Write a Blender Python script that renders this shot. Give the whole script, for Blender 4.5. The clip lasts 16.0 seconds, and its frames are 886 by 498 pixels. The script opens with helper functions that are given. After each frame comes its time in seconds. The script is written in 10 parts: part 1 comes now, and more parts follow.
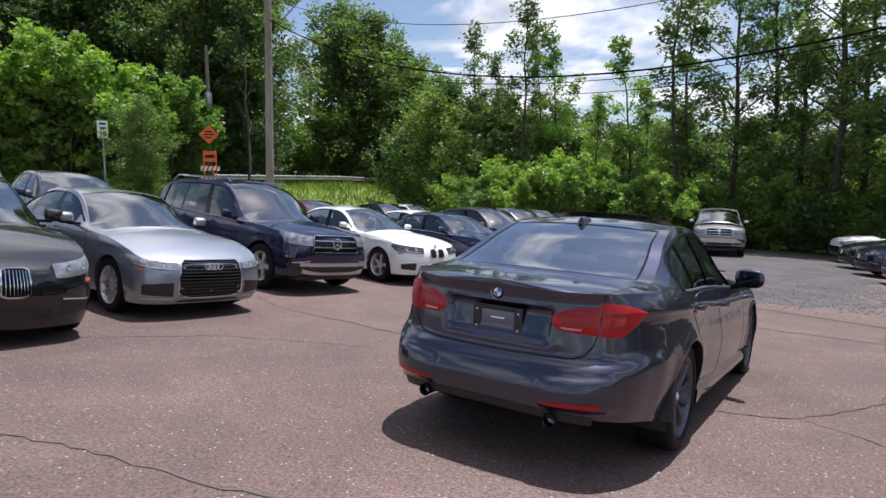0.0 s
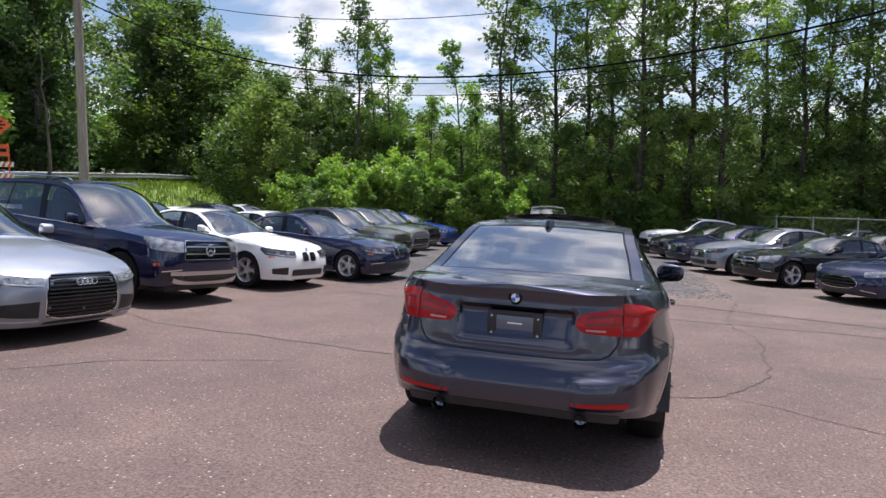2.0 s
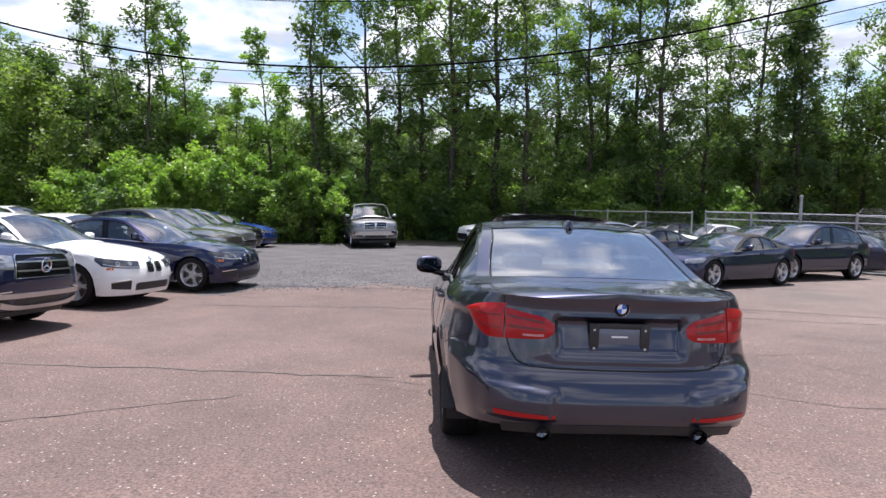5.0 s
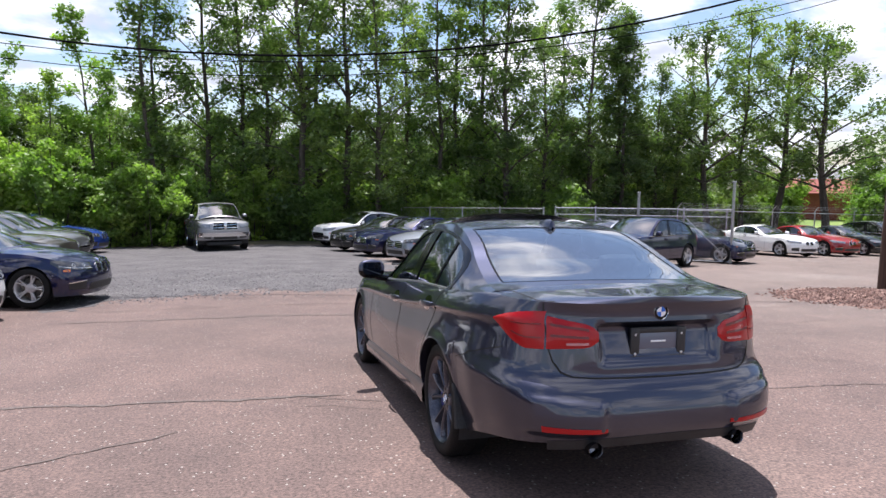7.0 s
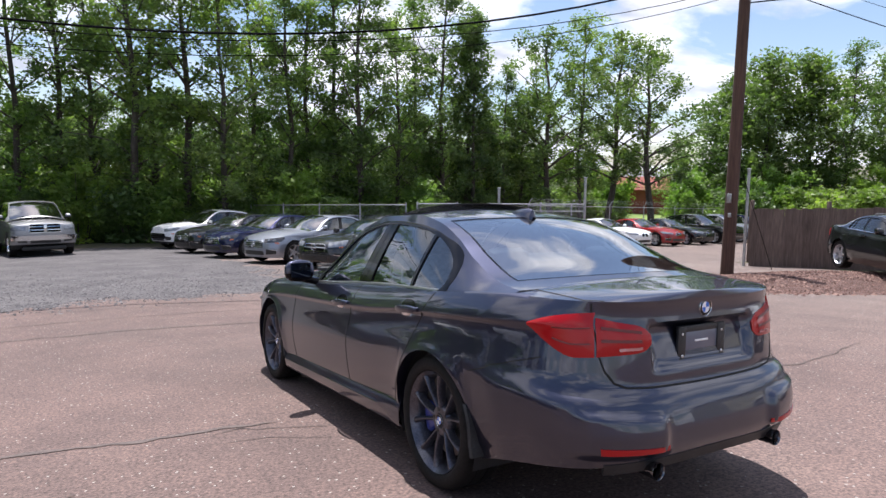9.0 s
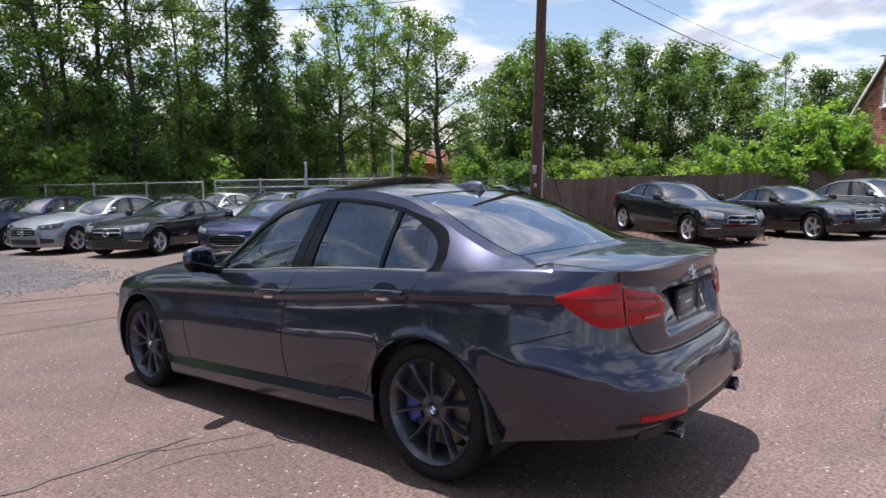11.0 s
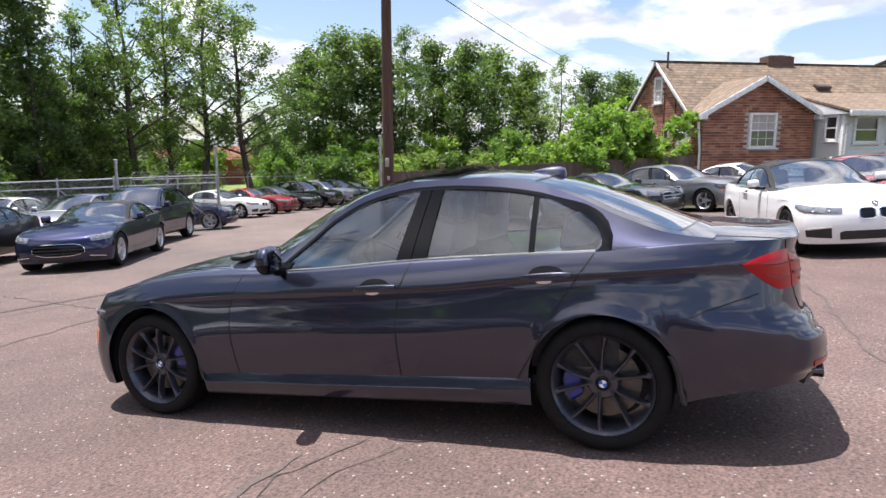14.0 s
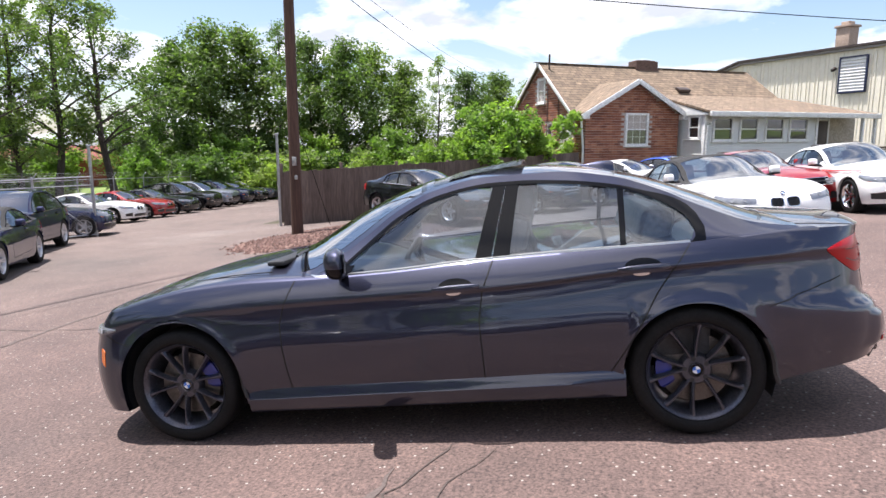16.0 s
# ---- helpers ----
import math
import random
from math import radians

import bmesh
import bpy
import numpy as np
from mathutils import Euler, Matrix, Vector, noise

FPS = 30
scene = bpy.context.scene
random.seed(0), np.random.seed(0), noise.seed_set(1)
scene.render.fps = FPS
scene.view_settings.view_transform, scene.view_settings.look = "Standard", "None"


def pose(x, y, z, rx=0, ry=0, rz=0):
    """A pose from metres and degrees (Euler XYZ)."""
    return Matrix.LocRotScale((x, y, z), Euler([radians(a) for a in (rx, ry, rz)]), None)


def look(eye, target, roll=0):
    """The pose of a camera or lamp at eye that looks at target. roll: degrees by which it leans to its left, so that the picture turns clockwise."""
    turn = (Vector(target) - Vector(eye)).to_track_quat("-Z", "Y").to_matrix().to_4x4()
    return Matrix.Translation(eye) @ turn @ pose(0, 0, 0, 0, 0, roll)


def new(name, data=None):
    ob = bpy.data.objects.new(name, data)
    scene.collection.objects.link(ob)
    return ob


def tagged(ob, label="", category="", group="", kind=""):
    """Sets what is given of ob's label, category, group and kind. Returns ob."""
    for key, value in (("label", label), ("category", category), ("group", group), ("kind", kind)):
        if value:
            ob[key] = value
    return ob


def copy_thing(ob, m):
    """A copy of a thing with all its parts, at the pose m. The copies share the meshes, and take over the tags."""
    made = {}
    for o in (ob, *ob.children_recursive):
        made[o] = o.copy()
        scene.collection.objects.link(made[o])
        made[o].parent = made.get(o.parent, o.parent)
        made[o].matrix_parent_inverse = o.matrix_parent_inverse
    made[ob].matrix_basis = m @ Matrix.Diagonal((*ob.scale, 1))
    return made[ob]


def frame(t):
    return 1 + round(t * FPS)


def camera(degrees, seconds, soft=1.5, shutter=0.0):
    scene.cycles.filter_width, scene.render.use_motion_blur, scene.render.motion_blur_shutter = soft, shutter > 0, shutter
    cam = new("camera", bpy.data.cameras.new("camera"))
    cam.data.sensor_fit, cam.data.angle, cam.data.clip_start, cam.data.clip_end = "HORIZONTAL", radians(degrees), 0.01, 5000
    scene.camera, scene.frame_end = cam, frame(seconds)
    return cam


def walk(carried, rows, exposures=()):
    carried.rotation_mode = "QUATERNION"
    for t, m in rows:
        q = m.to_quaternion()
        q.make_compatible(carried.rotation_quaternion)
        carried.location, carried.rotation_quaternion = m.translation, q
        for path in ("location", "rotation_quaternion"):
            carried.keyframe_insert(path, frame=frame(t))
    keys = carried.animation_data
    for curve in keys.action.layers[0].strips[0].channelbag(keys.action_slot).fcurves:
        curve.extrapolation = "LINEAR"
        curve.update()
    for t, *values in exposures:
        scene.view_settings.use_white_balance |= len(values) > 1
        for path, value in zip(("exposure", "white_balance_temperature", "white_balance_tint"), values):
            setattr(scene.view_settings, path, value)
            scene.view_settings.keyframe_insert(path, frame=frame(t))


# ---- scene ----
cam = camera(69.40, 16.0, soft=1.5)
PATH = [
    (0, (1.735, -5.411, 1.762), (0.102, -2.914, 1.448), -0.29),
    (0.5, (1.504, -5.529, 1.781), (0.066, -2.916, 1.462), -0.26),
    (1, (1.222, -5.535, 1.772), (-0.054, -2.839, 1.454), -0.25),
    (1.5, (0.950, -5.606, 1.783), (-0.144, -2.832, 1.457), -0.21),
    (2, (0.680, -5.748, 1.801), (-0.192, -2.895, 1.476), -0.10),
    (2.5, (0.431, -5.773, 1.811), (-0.346, -2.894, 1.485), -0.17),
    (3, (0.158, -5.735, 1.824), (-0.519, -2.831, 1.496), -0.12),
    (3.5, (-0.171, -5.766, 1.831), (-0.670, -2.826, 1.502), -0.16),
    (6, (-1.508, -5.176, 1.806), (-1.019, -2.237, 1.457), 0.22),
    (6.5, (-1.766, -5.115, 1.835), (-1.093, -2.213, 1.484), 0.23),
    (7, (-1.882, -4.901, 1.813), (-1.027, -2.047, 1.461), 0.15),
    (7.5, (-2.025, -4.697, 1.810), (-1.009, -1.896, 1.455), 0.14),
    (8, (-2.224, -4.523, 1.820), (-0.966, -1.823, 1.463), 0.20),
    (8.5, (-2.295, -4.250, 1.781), (-0.876, -1.631, 1.426), 0.30),
    (9, (-2.384, -4.033, 1.722), (-0.856, -1.477, 1.364), 0.42),
    (9.5, (-2.475, -3.867, 1.681), (-0.708, -1.477, 1.276), 0.51),
    (12, (-3.427, -2.695, 1.708), (-0.922, -1.115, 1.233), -0.07),
    (12.5, (-3.661, -2.433, 1.688), (-1.054, -1.028, 1.206), -0.10),
    (13, (-3.865, -2.270, 1.683), (-1.205, -0.968, 1.204), -0.14),
    (13.5, (-3.933, -2.019, 1.685), (-1.226, -0.819, 1.205), -0.20),
    (14, (-3.880, -1.705, 1.650), (-1.114, -0.653, 1.159), -0.21),
    (14.5, (-3.952, -1.471, 1.628), (-1.132, -0.577, 1.136), -0.21),
    (15, (-4.021, -1.204, 1.650), (-1.165, -0.433, 1.154), -0.17),
    (15.5, (-3.964, -0.864, 1.614), (-1.076, -0.219, 1.118), -0.24),
    (16, (-4.065, -0.597, 1.628), (-1.144, -0.130, 1.130), -0.27),
]
EXPOSURES = [(t, stops, 6250 if t < 11 else 6380, 15) for t, stops in ((0, 0.44), (3.5, 0.66), (6.5, 0.90), (8.5, 0.86), (9.5, 0.76), (12.5, 0.62), (14, 0.88), (16, 1.02))]
walk(cam, [(t, look(eye, target, roll)) for t, eye, target, roll in PATH], EXPOSURES)

# ---------------------------------------------------------------- world, sun
world = bpy.data.worlds.new("world")
scene.world = world
world.use_nodes = True
SUN_TO = Vector((0.07, 0.27, 1.0)).normalized()


def sky_nodes():
    nt = world.node_tree
    n, l = nt.nodes, nt.links
    bg = n["Background"]
    sky = n.new("ShaderNodeTexSky")
    sky.sky_type = "NISHITA"
    sky.sun_disc = False
    sky.sun_elevation = math.asin(SUN_TO.z)
    sky.sun_rotation = math.atan2(SUN_TO.x, SUN_TO.y)
    tc = n.new("ShaderNodeTexCoord")
    # clouds on a flat layer overhead: direction divided by its height
    sep = n.new("ShaderNodeSeparateXYZ")
    l.new(tc.outputs["Generated"], sep.inputs[0])
    up = n.new("ShaderNodeMath"); up.operation = "MAXIMUM"; up.inputs[1].default_value = 0.0
    l.new(sep.outputs["Z"], up.inputs[0])
    add = n.new("ShaderNodeMath"); add.operation = "ADD"; add.inputs[1].default_value = 0.22
    l.new(up.outputs[0], add.inputs[0])
    comb = n.new("ShaderNodeCombineXYZ")
    for axis in "XY":
        d = n.new("ShaderNodeMath"); d.operation = "DIVIDE"
        l.new(sep.outputs[axis], d.inputs[0]); l.new(add.outputs[0], d.inputs[1])
        l.new(d.outputs[0], comb.inputs[axis])
    no = n.new("ShaderNodeTexNoise")
    no.inputs["Scale"].default_value = 1.35; no.inputs["Detail"].default_value = 9; no.inputs["Roughness"].default_value = 0.56
    no.inputs["Distortion"].default_value = 0.35
    l.new(comb.outputs[0], no.inputs["Vector"])
    ramp = n.new("ShaderNodeValToRGB")
    ramp.color_ramp.elements[0].position = 0.475; ramp.color_ramp.elements[1].position = 0.565
    l.new(no.outputs["Fac"], ramp.inputs[0])
    no2 = n.new("ShaderNodeTexNoise")
    no2.inputs["Scale"].default_value = 3.1; no2.inputs["Detail"].default_value = 6
    l.new(comb.outputs[0], no2.inputs["Vector"])
    shade = n.new("ShaderNodeValToRGB")
    shade.color_ramp.elements[0].position = 0.35; shade.color_ramp.elements[0].color = (4.4, 4.7, 5.3, 1)
    shade.color_ramp.elements[1].position = 0.62; shade.color_ramp.elements[1].color = (9.2, 9.3, 9.5, 1)
    l.new(no2.outputs["Fac"], shade.inputs[0])
    mix = n.new("ShaderNodeMix"); mix.data_type = "RGBA"
    l.new(ramp.outputs["Color"], mix.inputs[0])
    l.new(sky.outputs[0], mix.inputs[6]); l.new(shade.outputs["Color"], mix.inputs[7])
    l.new(mix.outputs[2], bg.inputs[0])
    bg.inputs[1].default_value = 0.095


sky_nodes()
sun_data = bpy.data.lights.new("sun", "SUN")
sun_data.energy = 5.0
sun_data.angle = radians(0.5)
sun_data.color = (1.0, 0.965, 0.91)
sun_lamp = new("sun", sun_data)
sun_lamp.matrix_world = look(SUN_TO * 60, (0, 0, 0))


# ---------------------------------------------------------------- materials
def mat(name, base=(0.5, 0.5, 0.5), rough=0.5, metal=0.0, coat=0.0, coat_rough=0.03, ior=1.5):
    m = bpy.data.materials.new(name)
    m.use_nodes = True
    b = m.node_tree.nodes["Principled BSDF"]
    b.inputs["Base Color"].default_value = (*base, 1)
    b.inputs["Roughness"].default_value = rough
    b.inputs["Metallic"].default_value = metal
    b.inputs["Coat Weight"].default_value = coat
    b.inputs["Coat Roughness"].default_value = coat_rough
    b.inputs["IOR"].default_value = ior
    return m


def bits(m):
    return m.node_tree.nodes, m.node_tree.links, m.node_tree.nodes["Principled BSDF"]


def noise_node(m, scale, detail=4, rough=0.55, coord="Object", stretch=None):
    n, l, b = bits(m)
    tc = n.new("ShaderNodeTexCoord")
    no = n.new("ShaderNodeTexNoise")
    no.inputs["Scale"].default_value = scale
    no.inputs["Detail"].default_value = detail
    no.inputs["Roughness"].default_value = rough
    src = tc.outputs[coord]
    if stretch:
        mp = n.new("ShaderNodeMapping")
        mp.inputs["Scale"].default_value = stretch
        l.new(src, mp.inputs[0])
        src = mp.outputs[0]
    l.new(src, no.inputs["Vector"])
    return no


def ramp_node(m, fac, stops):
    n, l, b = bits(m)
    r = n.new("ShaderNodeValToRGB")
    while len(r.color_ramp.elements) < len(stops):
        r.color_ramp.elements.new(0.5)
    for e, (p, c) in zip(r.color_ramp.elements, stops):
        e.position = p
        e.color = (*c, 1)
    l.new(fac, r.inputs[0])
    return r


def mix_node(m, fac, a, c, mode="MIX"):
    n, l, b = bits(m)
    x = n.new("ShaderNodeMix")
    x.data_type = "RGBA"
    x.blend_type = mode
    if isinstance(fac, (int, float)):
        x.inputs[0].default_value = fac
    else:
        l.new(fac, x.inputs[0])
    for s, v in ((6, a), (7, c)):
        if isinstance(v, tuple):
            x.inputs[s].default_value = (*v, 1)
        else:
            l.new(v, x.inputs[s])
    return x.outputs[2]


def bump_node(m, height, strength, distance):
    n, l, b = bits(m)
    bp = n.new("ShaderNodeBump")
    bp.inputs["Strength"].default_value = strength
    bp.inputs["Distance"].default_value = distance
    l.new(height, bp.inputs["Height"])
    l.new(bp.outputs[0], b.inputs["Normal"])
    return bp


def varied(name, c1, c2, rough, scale, bump=0.0, stretch=None, detail=5, coord="Object", metal=0.0, fine=8.0, dist=0.01, grain=1.0):
    """Two-scale colour noise with a little relief."""
    m = mat(name, c1, rough, metal)
    n, l, b = bits(m)
    a = noise_node(m, scale, detail, 0.6, coord, stretch)
    f = noise_node(m, scale * fine, 3, 0.6, coord, stretch)
    r = ramp_node(m, a.outputs["Fac"], [(0.3, c1), (0.7, c2)])
    g = ramp_node(m, f.outputs["Fac"], [(0.3, (1 - 0.28 * grain,) * 3), (0.7, (1 + 0.2 * grain,) * 3)])
    l.new(mix_node(m, 1.0, r.outputs[0], g.outputs[0], "MULTIPLY"), b.inputs["Base Color"])
    if bump:
        bump_node(m, f.outputs["Fac"], bump, dist)
    return m


def paint_material():
    """Car paint whose colour each body part carries; flakes and a clear coat."""
    m = mat("car_paint", (0.1, 0.1, 0.1), 0.42, 0.0, 1.0, 0.015)
    n, l, b = bits(m)
    b.inputs["Specular IOR Level"].default_value = 0.15
    b.inputs["Coat IOR"].default_value = 1.62
    oi = n.new("ShaderNodeObjectInfo")
    f = noise_node(m, 900, 1)
    r = ramp_node(m, f.outputs["Fac"], [(0.35, (0.8, 0.8, 0.8)), (0.7, (1.25, 1.25, 1.25))])
    l.new(mix_node(m, 1.0, oi.outputs["Color"], r.outputs[0], "MULTIPLY"), b.inputs["Base Color"])
    l.new(oi.outputs["Alpha"], b.inputs["Metallic"])
    d = noise_node(m, 2.3, 5)
    rr = ramp_node(m, d.outputs["Fac"], [(0.35, (0.012, 0.012, 0.012)), (0.75, (0.06, 0.06, 0.06))])
    l.new(rr.outputs[0], b.inputs["Coat Roughness"])
    return m


def glass_material(name, tint, gloss=0.05):
    """Clear tinted glass that mirrors more the flatter it is seen."""
    m = bpy.data.materials.new(name)
    m.use_nodes = True
    n, l = m.node_tree.nodes, m.node_tree.links
    n.remove(n["Principled BSDF"])
    out = n["Material Output"]
    tr = n.new("ShaderNodeBsdfTransparent"); tr.inputs[0].default_value = (*tint, 1)
    gl = n.new("ShaderNodeBsdfGlossy"); gl.inputs["Roughness"].default_value = 0.0
    lw = n.new("ShaderNodeLayerWeight"); lw.inputs[0].default_value = 0.5
    pw = n.new("ShaderNodeMath"); pw.operation = "POWER"; pw.inputs[1].default_value = 4.0
    ma = n.new("ShaderNodeMapRange"); ma.inputs["To Min"].default_value = gloss; ma.inputs["To Max"].default_value = 1.0
    l.new(lw.outputs["Facing"], pw.inputs[0]); l.new(pw.outputs[0], ma.inputs["Value"])
    mx = n.new("ShaderNodeMixShader")
    l.new(ma.outputs[0], mx.inputs[0]); l.new(tr.outputs[0], mx.inputs[1]); l.new(gl.outputs[0], mx.inputs[2])
    l.new(mx.outputs[0], out.inputs[0])
    return m


PAINT = paint_material()
GLASS = glass_material("car_glass", (0.66, 0.74, 0.80), 0.15)
GLASS_DARK = glass_material("tinted_glass", (0.44, 0.50, 0.51), 0.13)
GLASS_HOUSE = glass_material("window_glass", (0.50, 0.50, 0.52), 0.1)
RUBBER = varied("tyre_rubber", (0.006, 0.006, 0.006), (0.013, 0.012, 0.012), 0.7, 9, 0.2)
RUBBER.node_tree.nodes["Principled BSDF"].inputs["Specular IOR Level"].default_value = 0.2
BLACK_PLASTIC = varied("black_plastic", (0.012, 0.012, 0.013), (0.026, 0.026, 0.027), 0.5, 14, 0.1)
GLOSS_BLACK = mat("gloss_black", (0.004, 0.004, 0.005), 0.12, 0.0, 0.0, ior=1.32)
GLASS_TINT = glass_material("windscreen_glass", (0.46, 0.54, 0.57), 0.38)
SEAM = mat("panel_gap", (0.004, 0.004, 0.004), 0.8)
CHROME = mat("chrome", (0.75, 0.75, 0.76), 0.12, 1.0)
SATIN = mat("satin_metal", (0.55, 0.55, 0.56), 0.3, 1.0)
RIM_SILVER = varied("silver_alloy", (0.52, 0.52, 0.54), (0.64, 0.64, 0.66), 0.32, 12, metal=0.55)
RIM_DARK = varied("dark_grey_alloy", (0.075, 0.075, 0.09), (0.11, 0.11, 0.13), 0.28, 12, metal=0.7)
DISC = varied("brake_steel", (0.10, 0.095, 0.09), (0.17, 0.16, 0.15), 0.4, 30, metal=1.0)
CALIPER = mat("blue_caliper", (0.015, 0.03, 0.22), 0.35, 0.0, 0.5)
RED_LENS = mat("red_lens", (0.36, 0.002, 0.004), 0.30, 0.0, 0.45, 0.04, ior=1.3)
RED_DARK = mat("dark_red_lens", (0.12, 0.001, 0.002), 0.3, 0.0, 0.2)
AMBER = mat("amber_lens", (0.7, 0.16, 0.02), 0.12, 0.0, 1.0)
LAMP = mat("headlamp_lens", (0.55, 0.57, 0.6), 0.06, 0.55, 1.0)
LAMP_DARK = mat("headlamp_housing", (0.04, 0.042, 0.048), 0.1, 0.2, 1.0)
LAMP_CLEAR = varied("headlamp_clear", (0.20, 0.21, 0.23), (0.42, 0.44, 0.47), 0.1, 14, metal=0.5)
MIRROR = mat("mirror_glass", (0.05, 0.056, 0.07), 0.02, 1.0)
GLASS_SCREEN = glass_material("screen_glass", (0.50, 0.60, 0.64), 0.52)
WHITE_ENAMEL = mat("white_enamel", (0.8, 0.8, 0.8), 0.25, 0.0, 0.6)
BLUE_ENAMEL = mat("blue_enamel", (0.02, 0.14, 0.55), 0.25, 0.0, 0.6)
SEAT_DARK = varied("dark_leather", (0.03, 0.03, 0.03), (0.06, 0.055, 0.05), 0.55, 6, 0.15)
CABIN = varied("cabin_trim", (0.022, 0.022, 0.024), (0.045, 0.045, 0.048), 0.6, 6, 0.1)
LINER = varied("roof_lining", (0.50, 0.49, 0.47), (0.60, 0.59, 0.57), 0.9, 20, 0.1)
CANVAS = varied("black_canvas", (0.016, 0.016, 0.017), (0.03, 0.03, 0.03), 0.9, 30, 0.3)
SEAT_SMOKE = varied("smoke_grey_leather", (0.13, 0.135, 0.145), (0.16, 0.165, 0.175), 0.45, 5, 0.04)
REVERSE = mat("reversing_lens", (0.42, 0.10, 0.10), 0.1, 0.0, 1.0)
EXHAUST = mat("dark_chrome", (0.16, 0.16, 0.17), 0.18, 1.0)
PAPER = mat("white_paper", (0.75, 0.75, 0.72), 0.7)


def asphalt_material():
    m = mat("red_asphalt", (0.2, 0.15, 0.13), 0.86)
    n, l, b = bits(m)
    big = noise_node(m, 0.16, 6, 0.62)
    mid = noise_node(m, 1.1, 6, 0.65)
    grit = noise_node(m, 55, 2, 0.7)
    base = ramp_node(m, big.outputs["Fac"], [(0.3, (0.086, 0.063, 0.057)), (0.45, (0.102, 0.070, 0.062)), (0.58, (0.115, 0.078, 0.069)), (0.74, (0.142, 0.105, 0.094))])
    mids = ramp_node(m, mid.outputs["Fac"], [(0.3, (0.78, 0.78, 0.79)), (0.7, (1.18, 1.16, 1.14))])
    gr = ramp_node(m, grit.outputs["Fac"], [(0.28, (0.35, 0.35, 0.36)), (0.5, (1.0, 1.0, 1.0)), (0.72, (1.7, 1.64, 1.58))])
    c = mix_node(m, 1.0, base.outputs[0], mids.outputs[0], "MULTIPLY")
    c = mix_node(m, 1.0, c, gr.outputs[0], "MULTIPLY")
    # pale stones worn bare
    tc = n.new("ShaderNodeTexCoord")
    vo = n.new("ShaderNodeTexVoronoi"); vo.inputs["Scale"].default_value = 23
    l.new(tc.outputs["Object"], vo.inputs["Vector"])
    sp = n.new("ShaderNodeMath"); sp.operation = "LESS_THAN"; sp.inputs[1].default_value = 0.17
    l.new(vo.outputs["Distance"], sp.inputs[0])
    pick = n.new("ShaderNodeSeparateColor"); l.new(vo.outputs["Color"], pick.inputs[0])
    few = n.new("ShaderNodeMath"); few.operation = "GREATER_THAN"; few.inputs[1].default_value = 0.68
    l.new(pick.outputs[0], few.inputs[0])
    both = n.new("ShaderNodeMath"); both.operation = "MULTIPLY"
    l.new(sp.outputs[0], both.inputs[0]); l.new(few.outputs[0], both.inputs[1])
    c = mix_node(m, both.outputs[0], c, (0.30, 0.27, 0.245))
    # the drive turns paler and greyer towards the far fence
    sep = n.new("ShaderNodeSeparateXYZ"); l.new(tc.outputs["Object"], sep.inputs[0])
    ax = n.new("ShaderNodeMath"); ax.operation = "MULTIPLY_ADD"; ax.inputs[1].default_value = 0.75
    l.new(sep.outputs["X"], ax.inputs[0])
    ay = n.new("ShaderNodeMath"); ay.operation = "MULTIPLY"; ay.inputs[1].default_value = 0.45
    l.new(sep.outputs["Y"], ay.inputs[0]); l.new(ay.outputs[0], ax.inputs[2])
    wob = n.new("ShaderNodeMath"); wob.operation = "MULTIPLY_ADD"; wob.inputs[1].default_value = 7.0
    l.new(big.outputs["Fac"], wob.inputs[0]); l.new(ax.outputs[0], wob.inputs[2])
    far = n.new("ShaderNodeMapRange"); far.inputs["From Min"].default_value = 6.0; far.inputs["From Max"].default_value = 13.0
    l.new(wob.outputs[0], far.inputs["Value"])
    c = mix_node(m, 1.0, c, mix_node(m, far.outputs[0], (1.0, 1.0, 1.0), (1.16, 1.30, 1.30)), "MULTIPLY")
    l.new(c, b.inputs["Base Color"])
    bump_node(m, grit.outputs["Fac"], 0.5, 0.006)
    return m


def island_material(name, c1, c2, c3):
    """Loose pieces, each with a tone of its own."""
    m = mat(name, c2, 0.9)
    n, l, b = bits(m)
    ge = n.new("ShaderNodeNewGeometry")
    l.new(ramp_node(m, ge.outputs["Random Per Island"], [(0.0, c1), (0.55, c2), (1.0, c3)]).outputs[0], b.inputs["Base Color"])
    return m


ASPHALT = asphalt_material()
GRAVEL = varied("grey_gravel", (0.058, 0.053, 0.056), (0.105, 0.097, 0.098), 0.95, 1.2, 0.9, fine=24, dist=0.02)
SEAM_TAR = varied("old_seam", (0.085, 0.066, 0.060), (0.12, 0.094, 0.085), 0.9, 6, 0.3)
CRACK = varied("crack_tar", (0.052, 0.041, 0.037), (0.085, 0.066, 0.058), 0.9, 6, 0.3)
SOIL = varied("forest_floor", (0.03, 0.032, 0.014), (0.07, 0.06, 0.03), 0.95, 0.6, 0.6, fine=20, dist=0.03)
GRASS = varied("grass_sward", (0.10, 0.17, 0.03), (0.20, 0.26, 0.07), 0.95, 0.5, 0.6, fine=20, dist=0.03)
MULCH = varied("red_mulch", (0.085, 0.046, 0.038), (0.17, 0.10, 0.083), 0.95, 7, 1.0, fine=9, dist=0.05)
STONE = island_material("loose_stone", (0.045, 0.043, 0.046), (0.10, 0.095, 0.097), (0.19, 0.18, 0.18))
CHIP = island_material("bark_chip", (0.06, 0.030, 0.024), (0.145, 0.080, 0.065), (0.26, 0.165, 0.135))
ROAD = varied("road_asphalt", (0.10, 0.10, 0.10), (0.15, 0.145, 0.14), 0.9, 0.8, 0.3, fine=30)
